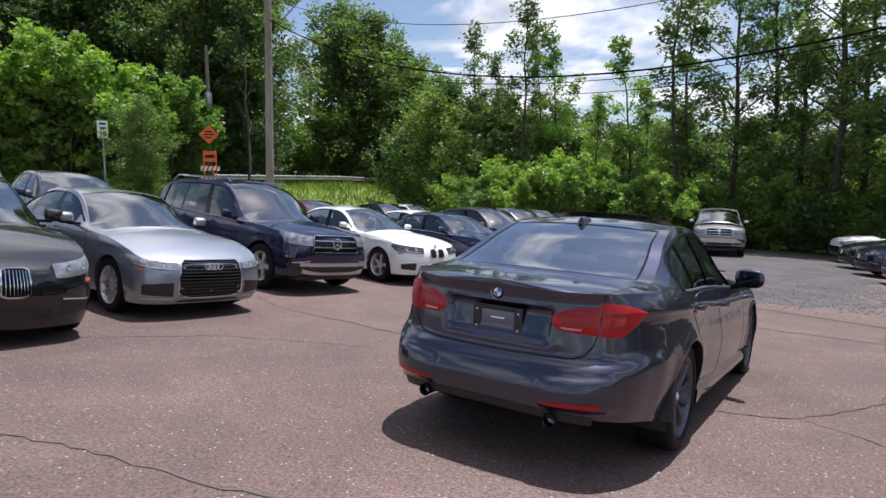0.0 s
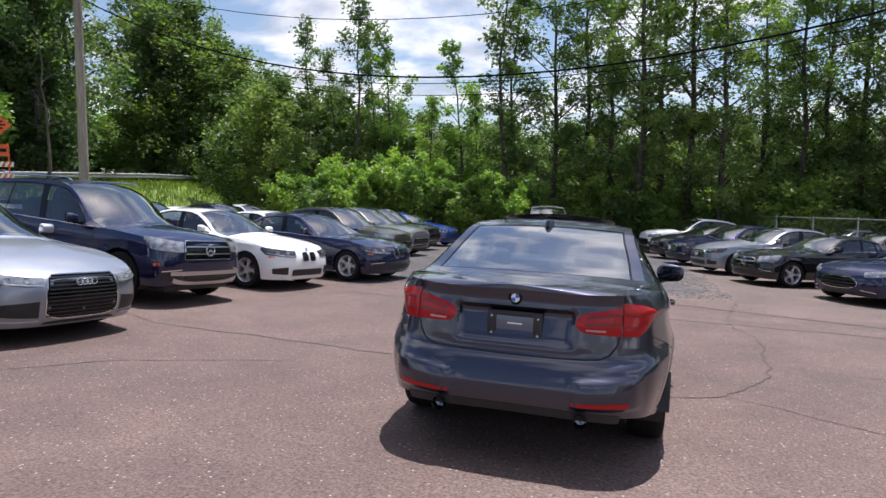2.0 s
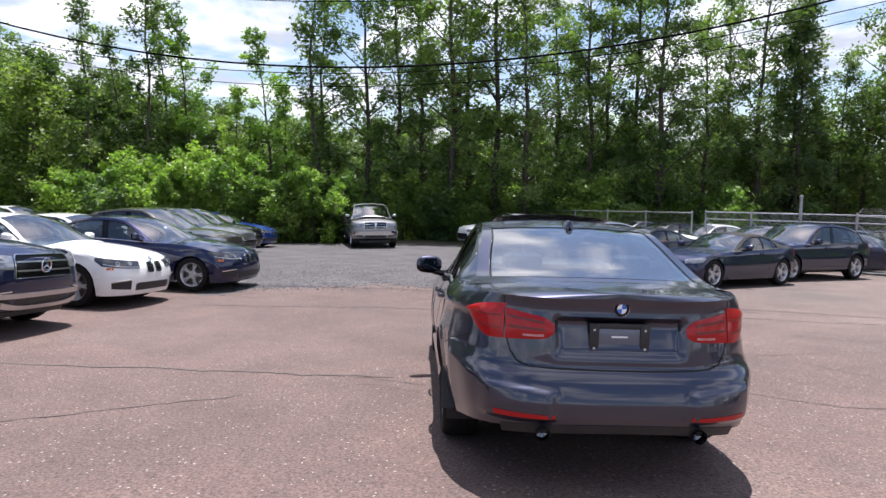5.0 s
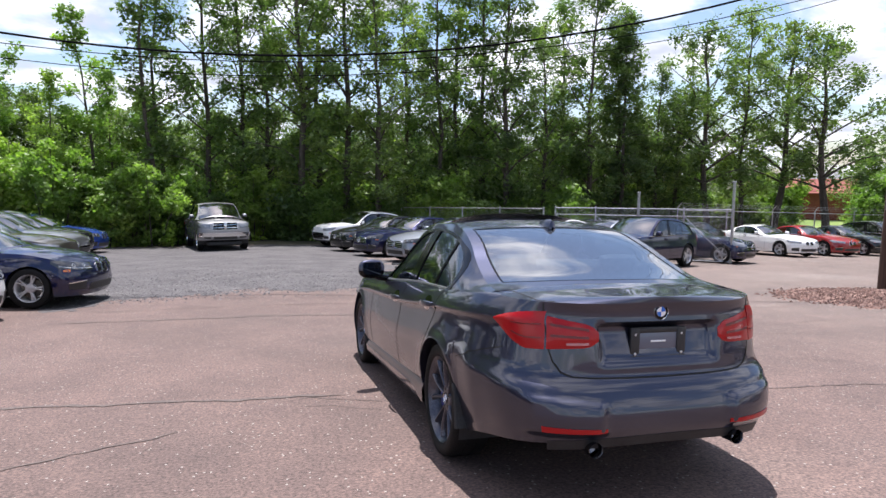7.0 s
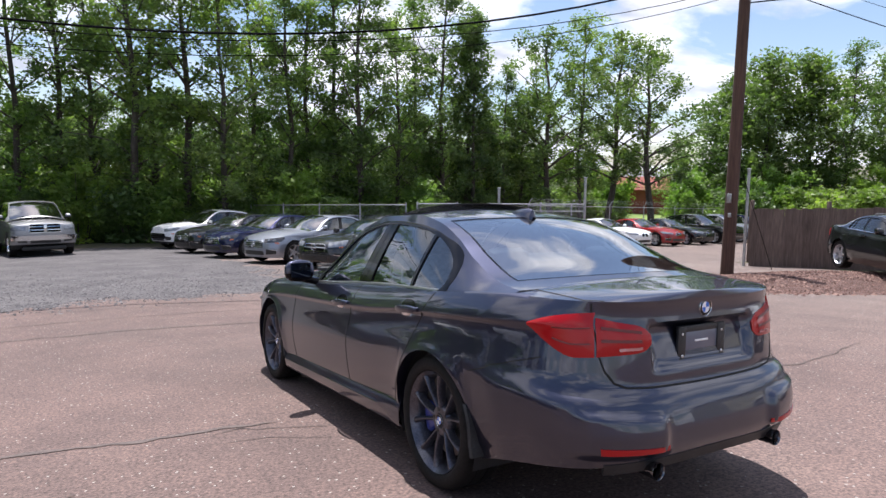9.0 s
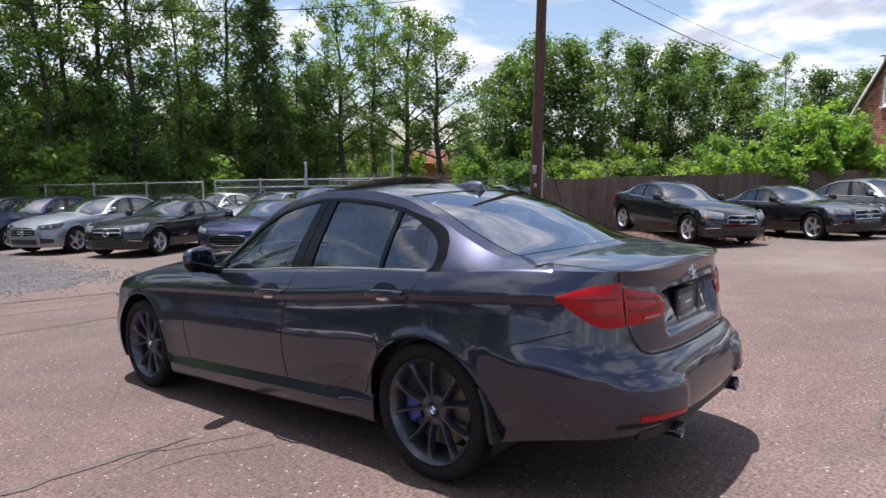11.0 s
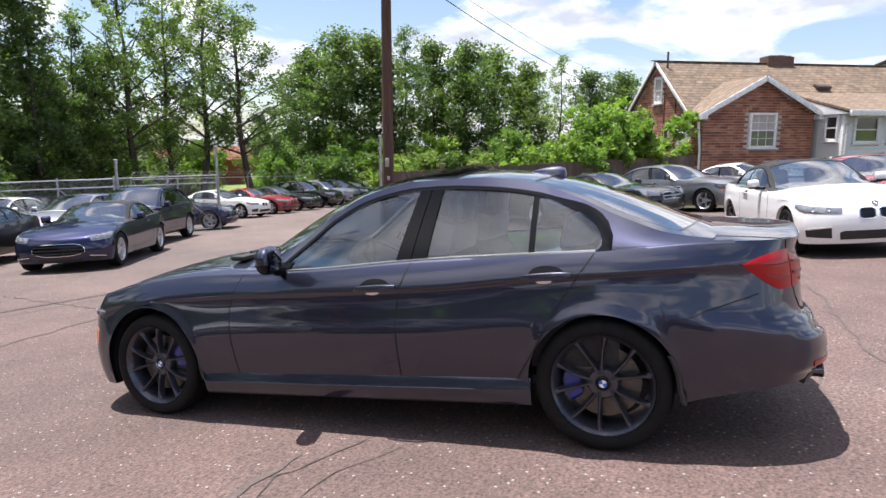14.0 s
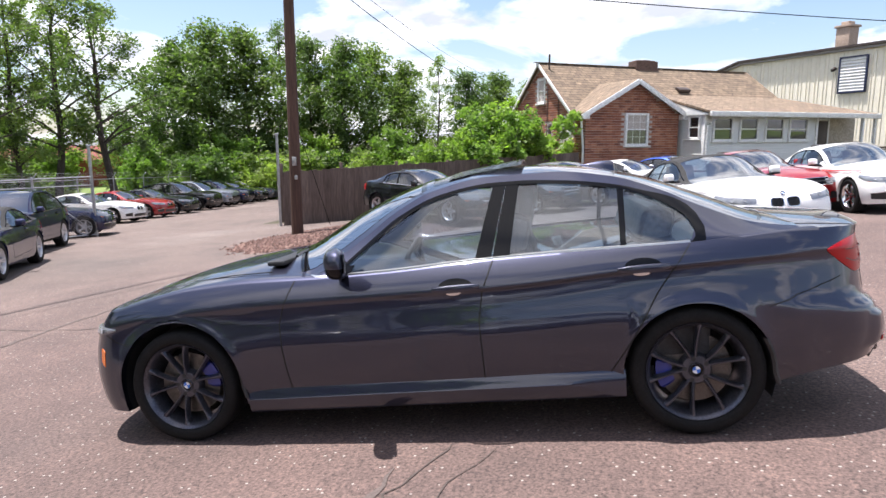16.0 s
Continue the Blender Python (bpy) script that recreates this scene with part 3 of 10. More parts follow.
# ---------------------------------------------------------------- cars
class Shape:
    """The skin of a car body: a plan outline of two rounded ends and a side, at every height."""

    def __init__(self, p):
        self.p = p
        self.hw = p["wb"] / 2
        self.ra = p["arch"]
        self.hub = p["hub"]
        self.yr_c = -self.hw - self.ra - 0.02
        self.yf_c = self.hw + self.ra + 0.02
        self.rear = smooth_table(p["rear"])      # height -> y of the rear on the middle line
        self.front = smooth_table(p["front"])
        self.width = smooth_table(p["width"])    # y -> half width
        self.edge = smooth_table(p["edge"])      # y -> height of the shoulder edge
        self.deck = smooth_table(p["deck"])      # y -> height on the middle line
        self.side = smooth_table(p["side"])      # share of the height -> width factor
        self.nr, self.nf = p.get("nr", 3.0), p.get("nf", 2.5)

    def low(self, s):
        if s <= 1 or s >= 2:
            return self.p["skirt_r"] + self.p.get("rear_rise", 0.0) * (1 - s) if s <= 1 else self.p["skirt_f"]
        y = self.yr_c + (s - 1) * (self.yf_c - self.yr_c)
        for yh in (-self.hw, self.hw):
            if abs(y - yh) <= self.ra:
                return self.hub + math.sqrt(max(self.ra ** 2 - (y - yh) ** 2, 0))
        return self.p["sill"] if abs(y) < self.hw else (self.p["skirt_r"] if y < 0 else self.p["skirt_f"])

    def at(self, s, z, out=0.0):
        """The point of the skin (right half) at outline parameter s and height z, out metres proud."""
        v = self._raw(s, z)
        if out:
            e = 0.004
            a = self._raw(min(s + e, 3), z) - self._raw(max(s - e, 0), z)
            b = self._raw(s, z + 0.01) - self._raw(s, z - 0.01)
            n = b.cross(a)
            if n.length > 1e-9:
                n.normalize()
                if n.dot(Vector((v.x, v.y * 0.4, 0))) < 0:
                    n = -n
                v = v + n * out
        return v

    def _raw(self, s, z):
        if s < 1:
            th = s * math.pi / 2
            c, q = math.sin(th) ** (2 / self.nr), math.cos(th) ** (2 / self.nr)
            y = self.yr_c - (self.yr_c - self.rear(z)) * q
        elif s > 2:
            th = (3 - s) * math.pi / 2
            c, q = max(math.sin(th), 0) ** (2 / self.nf), math.cos(th) ** (2 / self.nf)
            y = self.yf_c + (self.front(z) - self.yf_c) * q
        else:
            c, y = 1.0, self.yr_c + (s - 1) * (self.yf_c - self.yr_c)
        e = self.edge(y)
        v = (z - 0.2) / max(e - 0.2, 0.01)
        w = self.width(y) * self.side(min(max(v, 0), 1.15))
        for yc, zc, ly, lz, amount in self.p.get("swell", ()):
            w += amount * math.exp(-((y - yc) / ly) ** 2 - ((z - zc) / lz) ** 2)
        for za, zb, depth, spread in self.p.get("lines", ()):
            zl = za + (zb - za) * (y + 2.2) / 4.4
            w += depth * math.exp(-abs((z - zl) / spread) ** 1.2) * (1 if z > zl - 1e-4 else 0.35)
        return Vector((w * c, y, z))

    def s_x(self, x, rear=True, y=None):
        """Outline parameter at which the end face has this half width."""
        w = self.width(self.rear(0.6) + 0.1 if rear else self.front(0.6) - 0.1)
        n = self.nr if rear else self.nf
        th = math.asin(min(max(x / w, 0), 1) ** (n / 2))
        return th / (math.pi / 2) if rear else 3 - th / (math.pi / 2)

    def s_y(self, y):
        return 1 + (y - self.yr_c) / (self.yf_c - self.yr_c)

    def stations(self):
        k = 0.6
        nr = 9
        out = [i / nr for i in range(nr)]
        out = [(q ** 0.75) for q in out]
        for yh in (-self.hw, self.hw):
            n = int(18 * k)
            arch = [yh - self.ra * math.cos(math.pi * i / n) for i in range(n + 1)]
            arch = [arch[0] - 0.002] + arch + [arch[-1] + 0.002]
            if yh < 0:
                first = arch
            else:
                n2 = int(14 * k)
                mid = [first[-1] + (arch[0] - first[-1]) * i / n2 for i in range(1, n2)]
                out += [self.s_y(y) for y in first + mid + arch]
        out += [3 - (1 - (i + 1) / int(16 * k)) ** 0.75 for i in range(int(16 * k))]
        return out


def body_mesh(sh):
    """Sides, ends and decks of the body in one skin, with a turned-in lower edge."""
    bm = bmesh.new()
    rows_n, tops = 12, 5
    cols = []
    for s in sh.stations():
        lo = sh.low(s)
        y0 = sh._raw(s, 0.7).y
        hi = sh.edge(y0)
        col = [sh.at(s, lo) + Vector((-0.05, 0, 0.0)) * (1 if 1 < s < 2 else 0)]
        if not 1 < s < 2:
            p0 = sh.at(s, lo)
            col = [Vector((p0.x * 0.95, p0.y + (0.05 if s <= 1 else -0.05), lo + 0.005))]
        heights = [lo + (hi - lo) * j / rows_n for j in range(rows_n + 1)]
        for z in heights:
            col.append(sh.at(s, z))
        top = col[-1]
        dz = sh.deck(top.y)
        for j in range(1, tops + 1):
            u = j / tops
            u2 = u ** 0.8
            x = top.x * (1 - u2)
            z = hi + (dz - hi) * (1 - (1 - u2) ** 2.2)
            col.append(Vector((x, top.y, z)))
        cols.append(col)
    for m in (1, -1):
        rows = [[bm.verts.new((p.x * m, p.y, p.z)) for p in c] for c in cols]
        grid_faces(bm, rows)
    bmesh.ops.remove_doubles(bm, verts=bm.verts, dist=0.0008)
    return bm


def patch_mesh(bm, sh, spans, out, side, rows=5, back=0.02, bulge=0.0):
    """A raised piece that follows the skin: spans of (s, low, high)."""
    front = []
    n = len(spans) - 1
    for i, (s, lo, hi) in enumerate(spans):
        line = []
        for j in range(rows + 1):
            u = j / rows
            b = out + bulge * math.sin(math.pi * min(max(i / n, 0.02), 0.98)) ** 0.5 * math.sin(math.pi * u) ** 0.6
            p = sh.at(s, lo + (hi - lo) * u, b)
            line.append(bm.verts.new((p.x * side, p.y, p.z)))
        front.append(line)
    grid_faces(bm, front)
    rim = [r[0] for r in front] + front[-1][1:] + [r[-1] for r in front[::-1]][1:] + front[0][::-1][1:-1]
    inner = []
    keys = [(s, lo) for s, lo, hi in spans] + [(spans[-1][0], spans[-1][1] + (spans[-1][2] - spans[-1][1]) * j / rows) for j in range(1, rows + 1)]
    keys += [(s, hi) for s, lo, hi in spans[::-1]][1:] + [(spans[0][0], spans[0][1] + (spans[0][2] - spans[0][1]) * j / rows) for j in range(rows - 1, 0, -1)]
    for s, z in keys:
        p = sh.at(s, z, -back)
        inner.append(bm.verts.new((p.x * side, p.y, p.z)))
    grid_faces(bm, [rim, inner], closed=True)
    return bm


def ribbon_mesh(bm, sh, keys, width, out, side, step=0.03):
    """A narrow strip on the skin through (s, z) keys."""
    pts = []
    for (s0, z0), (s1, z1) in zip(keys, keys[1:]):
        a, b = sh.at(s0, z0), sh.at(s1, z1)
        n = max(1, int((b - a).length / step))
        for i in range(n):
            u = i / n
            pts.append((s0 + (s1 - s0) * u, z0 + (z1 - z0) * u))
    pts.append(keys[-1])
    pos = [sh.at(s, z, out) for s, z in pts]
    rows = []
    for i, p in enumerate(pos):
        d = (pos[min(i + 1, len(pos) - 1)] - pos[max(i - 1, 0)]).normalized()
        nrm = (sh.at(*pts[i], out + 0.01) - p).normalized()
        t = d.cross(nrm).normalized() * (width / 2)
        q = [p - t - nrm * (out + 0.004), p - t, p + t, p + t - nrm * (out + 0.004)]
        rows.append([bm.verts.new((v.x * side, v.y, v.z)) for v in q])
    grid_faces(bm, rows)


def wheel_thing(car, x, y, r, rim_r, style, rim_mat, side, joined=False):
    """A wheel: the alloy rim, with its tyre, brake disc and caliper as pieces."""
    seg = 24
    half = 0.112
    bm = bmesh.new()
    # barrel and lip
    lathe(bm, [(rim_r * 0.90, -half * 0.9), (rim_r * 0.86, 0.0), (rim_r * 0.93, half * 0.75), (rim_r, half * 0.93), (rim_r * 1.015, half * 0.86), (rim_r * 1.015, half * 0.5)], seg)
    count, pair, wide = style
    spokes = []
    for k in range(count):
        for off in ((-pair, pair) if pair else (0.0,)):
            a = 2 * math.pi * k / count
            inner, outer = 0.055, rim_r * 0.955
            sp = bm if joined else bmesh.new()
            rows = []
            for u in (0.0, 0.35, 0.7, 1.0):
                rad = inner + (outer - inner) * u
                ang = a + off * (0.5 + 0.5 * u)
                wid = wide * (1.25 - 0.35 * u + 0.25 * max(u - 0.8, 0))
                dep = half * (0.58 + 0.22 * u)
                row = []
                for du, dd in ((-1, -0.030), (-0.8, 0.0), (0.8, 0.0), (1, -0.030)):
                    c, s = math.cos(ang), math.sin(ang)
                    t = du * wid / 2
                    row.append(sp.verts.new((dep + dd, rad * c - t * s, rad * s + t * c)))
                rows.append(row)
            grid_faces(sp, rows, closed=True)
            if not joined:
                spokes.append(sp)
    lathe(bm, [(0.001, half * 0.66), (0.030, half * 0.66), (0.075, half * 0.56), (0.082, half * 0.3), (0.082, 0.0)], 20)
    wheel = part("wheel", bm, rim_mat, car)
    for sp in spokes:
        part("spoke", sp, rim_mat, wheel)
    bm = bmesh.new()
    w = half
    lathe(bm, [(rim_r * 1.0, -w * 0.85), (r * 0.90, -w * 1.05), (r * 0.975, -w * 0.92), (r, -w * 0.6), (r, -w * 0.3), (r * 0.988, -w * 0.27), (r, -w * 0.24), (r, w * 0.24), (r * 0.988, w * 0.27), (r, w * 0.3),
               (r, w * 0.6), (r * 0.975, w * 0.92), (r * 0.90, w * 1.05), (rim_r * 1.02, w * 0.96), (rim_r * 1.0, w * 0.85)], seg)
    part("tyre", bm, RUBBER, wheel)
    bm = bmesh.new()
    lathe(bm, [(0.06, 0.012), (rim_r * 0.74, 0.012), (rim_r * 0.74, -0.012), (0.06, -0.012)], 16)
    part("brake_disc", bm, DISC, wheel)
    wheel.matrix_basis = Matrix.Translation((x, y, r)) @ (Matrix.Rotation(math.pi, 4, "Z") if side < 0 else Matrix.Identity(4))
    return wheel


def lathe_at(bm, centre, radius, depth, sides):
    x, y, z = centre
    a = [bm.verts.new((x - depth / 2, y + radius * math.cos(2 * math.pi * k / sides), z + radius * math.sin(2 * math.pi * k / sides))) for k in range(sides)]
    b = [bm.verts.new((x + depth / 2, v.co.y, v.co.z)) for v in a]
    grid_faces(bm, [a, b], closed=True)
    bm.faces.new(b)


def roundel(parent, m, r, name="badge"):
    """A round badge in black, with blue and white quarters and a bright ring."""
    bm = bmesh.new()
    lathe(bm, [(0.0005, 0.0), (r * 0.93, 0.0), (r * 0.93, -0.004), (r, -0.006)], 28, "Z")
    bmesh.ops.transform(bm, matrix=m, verts=bm.verts)
    badge = part(name, bm, GLOSS_BLACK, parent)
    for k in range(4):
        bm = bmesh.new()
        c = bm.verts.new((0, 0, 0.0012))
        arc = [bm.verts.new((r * 0.6 * math.cos(math.pi / 2 * (k + i / 6)), r * 0.6 * math.sin(math.pi / 2 * (k + i / 6)), 0.0012)) for i in range(7)]
        for a, b in zip(arc, arc[1:]):
            bm.faces.new((c, a, b))
        bmesh.ops.transform(bm, matrix=m, verts=bm.verts)
        part("badge_quarter", bm, BLUE_ENAMEL if k % 2 == 0 else WHITE_ENAMEL, badge, smooth=0)
    bm = bmesh.new()
    lathe(bm, [(r * 0.93, 0.001), (r * 0.965, 0.003), (r, 0.0), (r, -0.01)], 28, "Z")
    lathe(bm, [(r * 0.58, 0.0012), (r * 0.61, 0.003), (r * 0.64, 0.0012)], 28, "Z")
    bmesh.ops.transform(bm, matrix=m, verts=bm.verts)
    part("badge_ring", bm, CHROME, badge)
    return badge


def seat_parts(bm, x, y, z, lean=0.28, wide=0.50, bench=False):
    w = 1.25 if bench else wide
    add_box(bm, (x, y + 0.05, z), (w, 0.52, 0.17), 0.06)
    add_box(bm, (x, y - 0.30, z + 0.36), (w, 0.17, 0.66), 0.065, Matrix.Rotation(lean, 4, "X"))
    for hx in ((-0.36, 0.36) if bench else (0.0,)):
        add_box(bm, (x + hx, y - 0.43, z + (0.64 if bench else 0.74)), (0.27, 0.11, 0.15 if bench else 0.2), 0.045, Matrix.Rotation(lean * 0.7, 4, "X"))


def cabin(car, sh, p, color, glass, seat):
    """Pillars, roof, panes and what is inside."""
    top, edge = smooth_table(p["roof"]), smooth_table(p["roof_edge"])
    wroof, belt = smooth_table(p["roof_width"]), smooth_table(p["belt"])
    shear = p.get("shear", [(-2, 0), (-1.05, -0.14), (-0.35, -0.37), (0.4, 0.0)])
    y_rear, y_front = p["cabin_y"]
    g0, b0, b1, q0, g1 = p["panes"]      # front corner, B-pillar front, B-pillar rear, divider, rear corner
    w0, w1 = p["windscreen"]
    r0, r1 = p["rear_window"]
    marks = sorted({y_rear, y_front, g0, b0, b1, q0, q0 + 0.035, g1, w0, w1, r0, r1})
    ys = []
    step = 0.13
    for a, b in zip(marks, marks[1:]):
        n = max(1, int(round((b - a) / step)))
        ys += [a + (b - a) * i / n for i in range(n)]
    ys.append(marks[-1])
    side_n, top_n = 4, 5
    gap = p.get("frame", 0.05)
    cols = []
    for y in ys:
        zb = belt(y)
        ze0 = max(edge(y), zb)
        yy = y + lerp_table(shear, y) * (ze0 - zb)
        ze = max(edge(yy), zb)
        zt = max(top(yy), ze)
        wb = sh.width(y) * p.get("belt_in", 0.925)
        we = min(wroof(yy), wb)
        h = ze - zb
        cuts = [0.0]
        if h > 0.03 + gap + 0.02:
            f0, f1 = 0.02 / h, 1 - gap / h
            cuts += [f0 + (f1 - f0) * j / (side_n - 2) for j in range(side_n - 1)]
        else:
            cuts += [(j + 1) / side_n for j in range(side_n - 1)]
        cuts.append(1.0)
        col = []
        for u in cuts:
            x = wb + (we - wb) * (u ** 1.25) + 0.0
            z = zb + h * u
            col.append(Vector((x, y + (yy - y) * u, z)))
        inset = p.get("pillar", 0.075)
        xs = [max(we - 0.02, 0)] + [max(we - inset, 0) * (1 - j / (top_n - 2)) for j in range(top_n - 1)]
        for x in xs:
            z = ze + (zt - ze) * (1 - (x / max(we, 0.01)) ** 2.3)
            bow = p.get("bow", 0.10) * (1 - (x / max(we, 0.01)) ** 2) if y >= w0 - 0.2 else -p.get("bow_r", 0.03) * (1 - (x / max(we, 0.01)) ** 2)
            bow *= min(max((zt - ze) / 0.06, 0.3), 1)
            col.append(Vector((x, yy + (bow if (y >= w0 - 0.01 or y <= r1 + 0.01) else 0), z)))
        cols.append(col)
    nside = side_n
    eps = 1e-4
    panes = {}

    def kind(i, j):
        y = (ys[i] + ys[i + 1]) / 2
        h = min(cols[i][nside].z - cols[i][0].z, cols[i + 1][nside].z - cols[i + 1][0].z)
        if j < nside:
            if 1 <= j < nside - 1 and h > 0.03 + gap + 0.02 - eps:
                if b0 < y < g0:
                    return "front_side_window"
                if q0 + 0.035 < y < b1:
                    return "rear_side_window"
                if g1 < y < q0:
                    return "quarter_window"
                if b1 < y < b0:
                    return "door_pillar"
                if q0 < y < q0 + 0.035:
                    return "window_divider"
            return "shell"
        if j >= nside + 1:
            if w0 < y < w1:
                return "windscreen"
            if r0 < y < r1:
                return "rear_window"
        return "roof"
    names = {}
    for m in (1, -1):
        for i in range(len(cols) - 1):
            for j in range(len(cols[i]) - 1):
                k = kind(i, j)
                if k not in ("shell", "windscreen", "rear_window", "roof"):
                    k = k + ("|R" if m > 0 else "|L")
                names.setdefault(k, []).append((m, i, j))
    made = {}
    for k, cells in names.items():
        bm = bmesh.new()
        cache = {}

        def vert(m, i, j, inward):
            key = (m if cols[i][j].x > 1e-4 else 0, i, j, inward)
            if key not in cache:
                q = cols[i][j]
                v = Vector((q.x * m, q.y, q.z))
                if inward:
                    mid = Vector((0, min(max(q.y, -1.0), 0.3), 0.75))
                    v = v + (mid - v).normalized() * inward
                cache[key] = bm.verts.new(v)
            return cache[key]
        base = k.split("|")[0]
        inward = 0.006 if base.endswith(("window", "screen")) else 0.0
        for m, i, j in cells:
            q = []
            for a, b in ((i, j), (i + 1, j), (i + 1, j + 1), (i, j + 1)):
                v = vert(m, a, b, inward)
                if v not in q:
                    q.append(v)
            if len(q) > 2:
                try:
                    bm.faces.new(q)
                except ValueError:
                    pass
        bmesh.ops.remove_doubles(bm, verts=bm.verts, dist=0.0005)
        if base in ("shell", "roof"):
            paint = p.get("roof_material", PAINT)
            made[k] = part("cabin_frame" if base == "shell" else "roof", bm, paint, car, p.get("roof_label", ""), color)
        elif base in ("door_pillar", "window_divider"):
            part(base, bm, GLOSS_BLACK, car)
        else:
            ob = part(base, bm, GLASS_TINT if base in ("windscreen", "rear_window") else glass, car)
            ob.visible_shadow = True
    # lining inside the pillars and the roof
    bm = bmesh.new()
    for k in ("shell", "roof"):
        cache = {}
        for m, i, j in names.get(k, ()):
            q = []
            for a, b in ((i, j), (i + 1, j), (i + 1, j + 1), (i, j + 1)):
                key = (m if cols[a][b].x > 1e-4 else 0, a, b)
                if key not in cache:
                    v = Vector((cols[a][b].x * m, cols[a][b].y, cols[a][b].z))
                    mid = Vector((0, min(max(v.y, -1.0), 0.3), 0.75))
                    cache[key] = bm.verts.new(v + (mid - v).normalized() * 0.022)
                if cache[key] not in q:
                    q.append(cache[key])
            if len(q) > 2:
                try:
                    bm.faces.new(q)
                except ValueError:
                    pass
    part("headlining", bm, CABIN, car)
    # trim strip along the waist and round the side windows
    for m in (1, -1):
        bm = bmesh.new()
        line = [Vector((c[0].x * m + 0.006 * m, c[0].y, c[0].z + 0.012)) for y, c in zip(ys, cols) if g1 - 0.02 <= y <= g0 + 0.25]
        tube(bm, line, 0.010, 5)
        part("waist_trim", bm, p.get("trim", CHROME), car)
    for m in (1, -1):
        bm = bmesh.new()
        for cc, rad in ((nside - 1, 0.011),):
            line = [Vector((c[cc].x * m, c[cc].y, c[cc].z)) for y, c in zip(ys, cols) if g1 - 0.001 <= y <= g0 + 0.001]
            if len(line) > 1:
                tube(bm, line, rad, 5)
        ends = [c for y, c in zip(ys, cols) if abs(y - g1) < 1e-4][0]
        tube(bm, [Vector((v.x * m, v.y, v.z)) for v in ends[:nside]], 0.013, 5)
        part("window_surround", bm, GLOSS_BLACK, car)
    # inside
    yb = p["seats_y"]
    for x in (-0.38, 0.38):
        bm = bmesh.new()
        seat_parts(bm, x, yb, p.get("seat_z", 0.50))
        part("front_seat", bm, seat, car)
    if p.get("bench", True):
        bm = bmesh.new()
        seat_parts(bm, 0, yb - 0.74, p.get("seat_z", 0.50) - 0.03, bench=True)
        part("rear_bench", bm, seat, car)
    bm = bmesh.new()
    yw = p["dash_y"]
    zb = belt(yw)
    add_box(bm, (0, yw, zb - 0.12), (1.36, 0.42, 0.22), 0.07)
    add_box(bm, (0, yw - 0.6, zb - 0.42), (0.28, 1.0, 0.30), 0.05)
    add_box(bm, (0, p["wb"] * -0.02 - 0.1, 0.30), (1.5, 2.6, 0.06), 0.02)
    add_box(bm, (0, r0 + 0.32, belt(r0 + 0.3) - 0.05), (1.15, 0.5, 0.05), 0.02)
    for x in (-0.72, 0.72):
        add_box(bm, (x, (b0 + g1) / 2 + 0.35, 0.62), (0.09, 2.1, 0.52), 0.03)
    part("dashboard_and_trim", bm, CABIN, car)
    bm = bmesh.new()
    rows = []
    m = Matrix.Translation((-0.38, yw - 0.36, zb - 0.03)) @ Matrix.Rotation(radians(-62), 4, "X")
    for k in range(24):
        a = 2 * math.pi * k / 24
        row = []
        for q in range(6):
            b = 2 * math.pi * q / 6
            rr = 0.18 + 0.016 * math.cos(b)
            row.append(bm.verts.new(m @ Vector((rr * math.cos(a), rr * math.sin(a), 0.016 * math.sin(b)))))
        rows.append(row)
    grid_faces(bm, rows + [rows[0]], closed=True)
    add_box(bm, m @ Vector((0, 0, -0.02)), (0.14, 0.14, 0.05), 0.02, m.to_3x3().to_4x4())
    for a in (0, 180, 270):
        c, s = math.cos(radians(a)), math.sin(radians(a))
        add_box(bm, m @ Vector((0.11 * c, 0.11 * s, -0.01)), (0.15, 0.03, 0.015), 0.0, m.to_3x3().to_4x4() @ Matrix.Rotation(radians(a), 4, "Z"))
    part("steering_wheel", bm, CABIN, car)
    if p.get("card"):
        bm = bmesh.new()
        add_box(bm, (-0.34, yw + 0.10, zb + 0.03), (0.30, 0.012, 0.14), 0.0, Matrix.Rotation(radians(-50), 4, "X"))
        part("price_card", bm, PAPER, car, "white price card on the dashboard")
    return cols, ys


def mirrors(car, sh, p, color):
    y, z = p["mirror"]
    for m in (1, -1):
        bm = bmesh.new()
        x = sh.width(y) * 0.94
        made = add_box(bm, (0, 0, 0), (0.19, 0.105, 0.14), 0.042, segments=3)
        for v in bm.verts:
            if v.co.y > 0:
                v.co.x *= 0.86
                v.co.z *= 0.85
        bmesh.ops.transform(bm, matrix=Matrix.Translation(((x + 0.115) * m, y, z)) @ Matrix.Rotation(0.18 * m, 4, "Z"), verts=bm.verts)
        mi = part("wing_mirror", bm, PAINT, car, "", color)
        bm = bmesh.new()
        add_box(bm, ((x + 0.02) * m, y + 0.01, z - 0.075), (0.16, 0.06, 0.035), 0.012)
        add_box(bm, ((x + 0.115) * m, y, z - 0.062), (0.15, 0.11, 0.03), 0.012)
        part("mirror_foot", bm, GLOSS_BLACK, mi)
        bm = bmesh.new()
        add_box(bm, ((x + 0.12) * m, y - 0.064, z + 0.003), (0.155, 0.008, 0.105), 0.003, Matrix.Rotation(0.12 * m, 4, "Z"))
        part("mirror_glass", bm, MIRROR, mi)


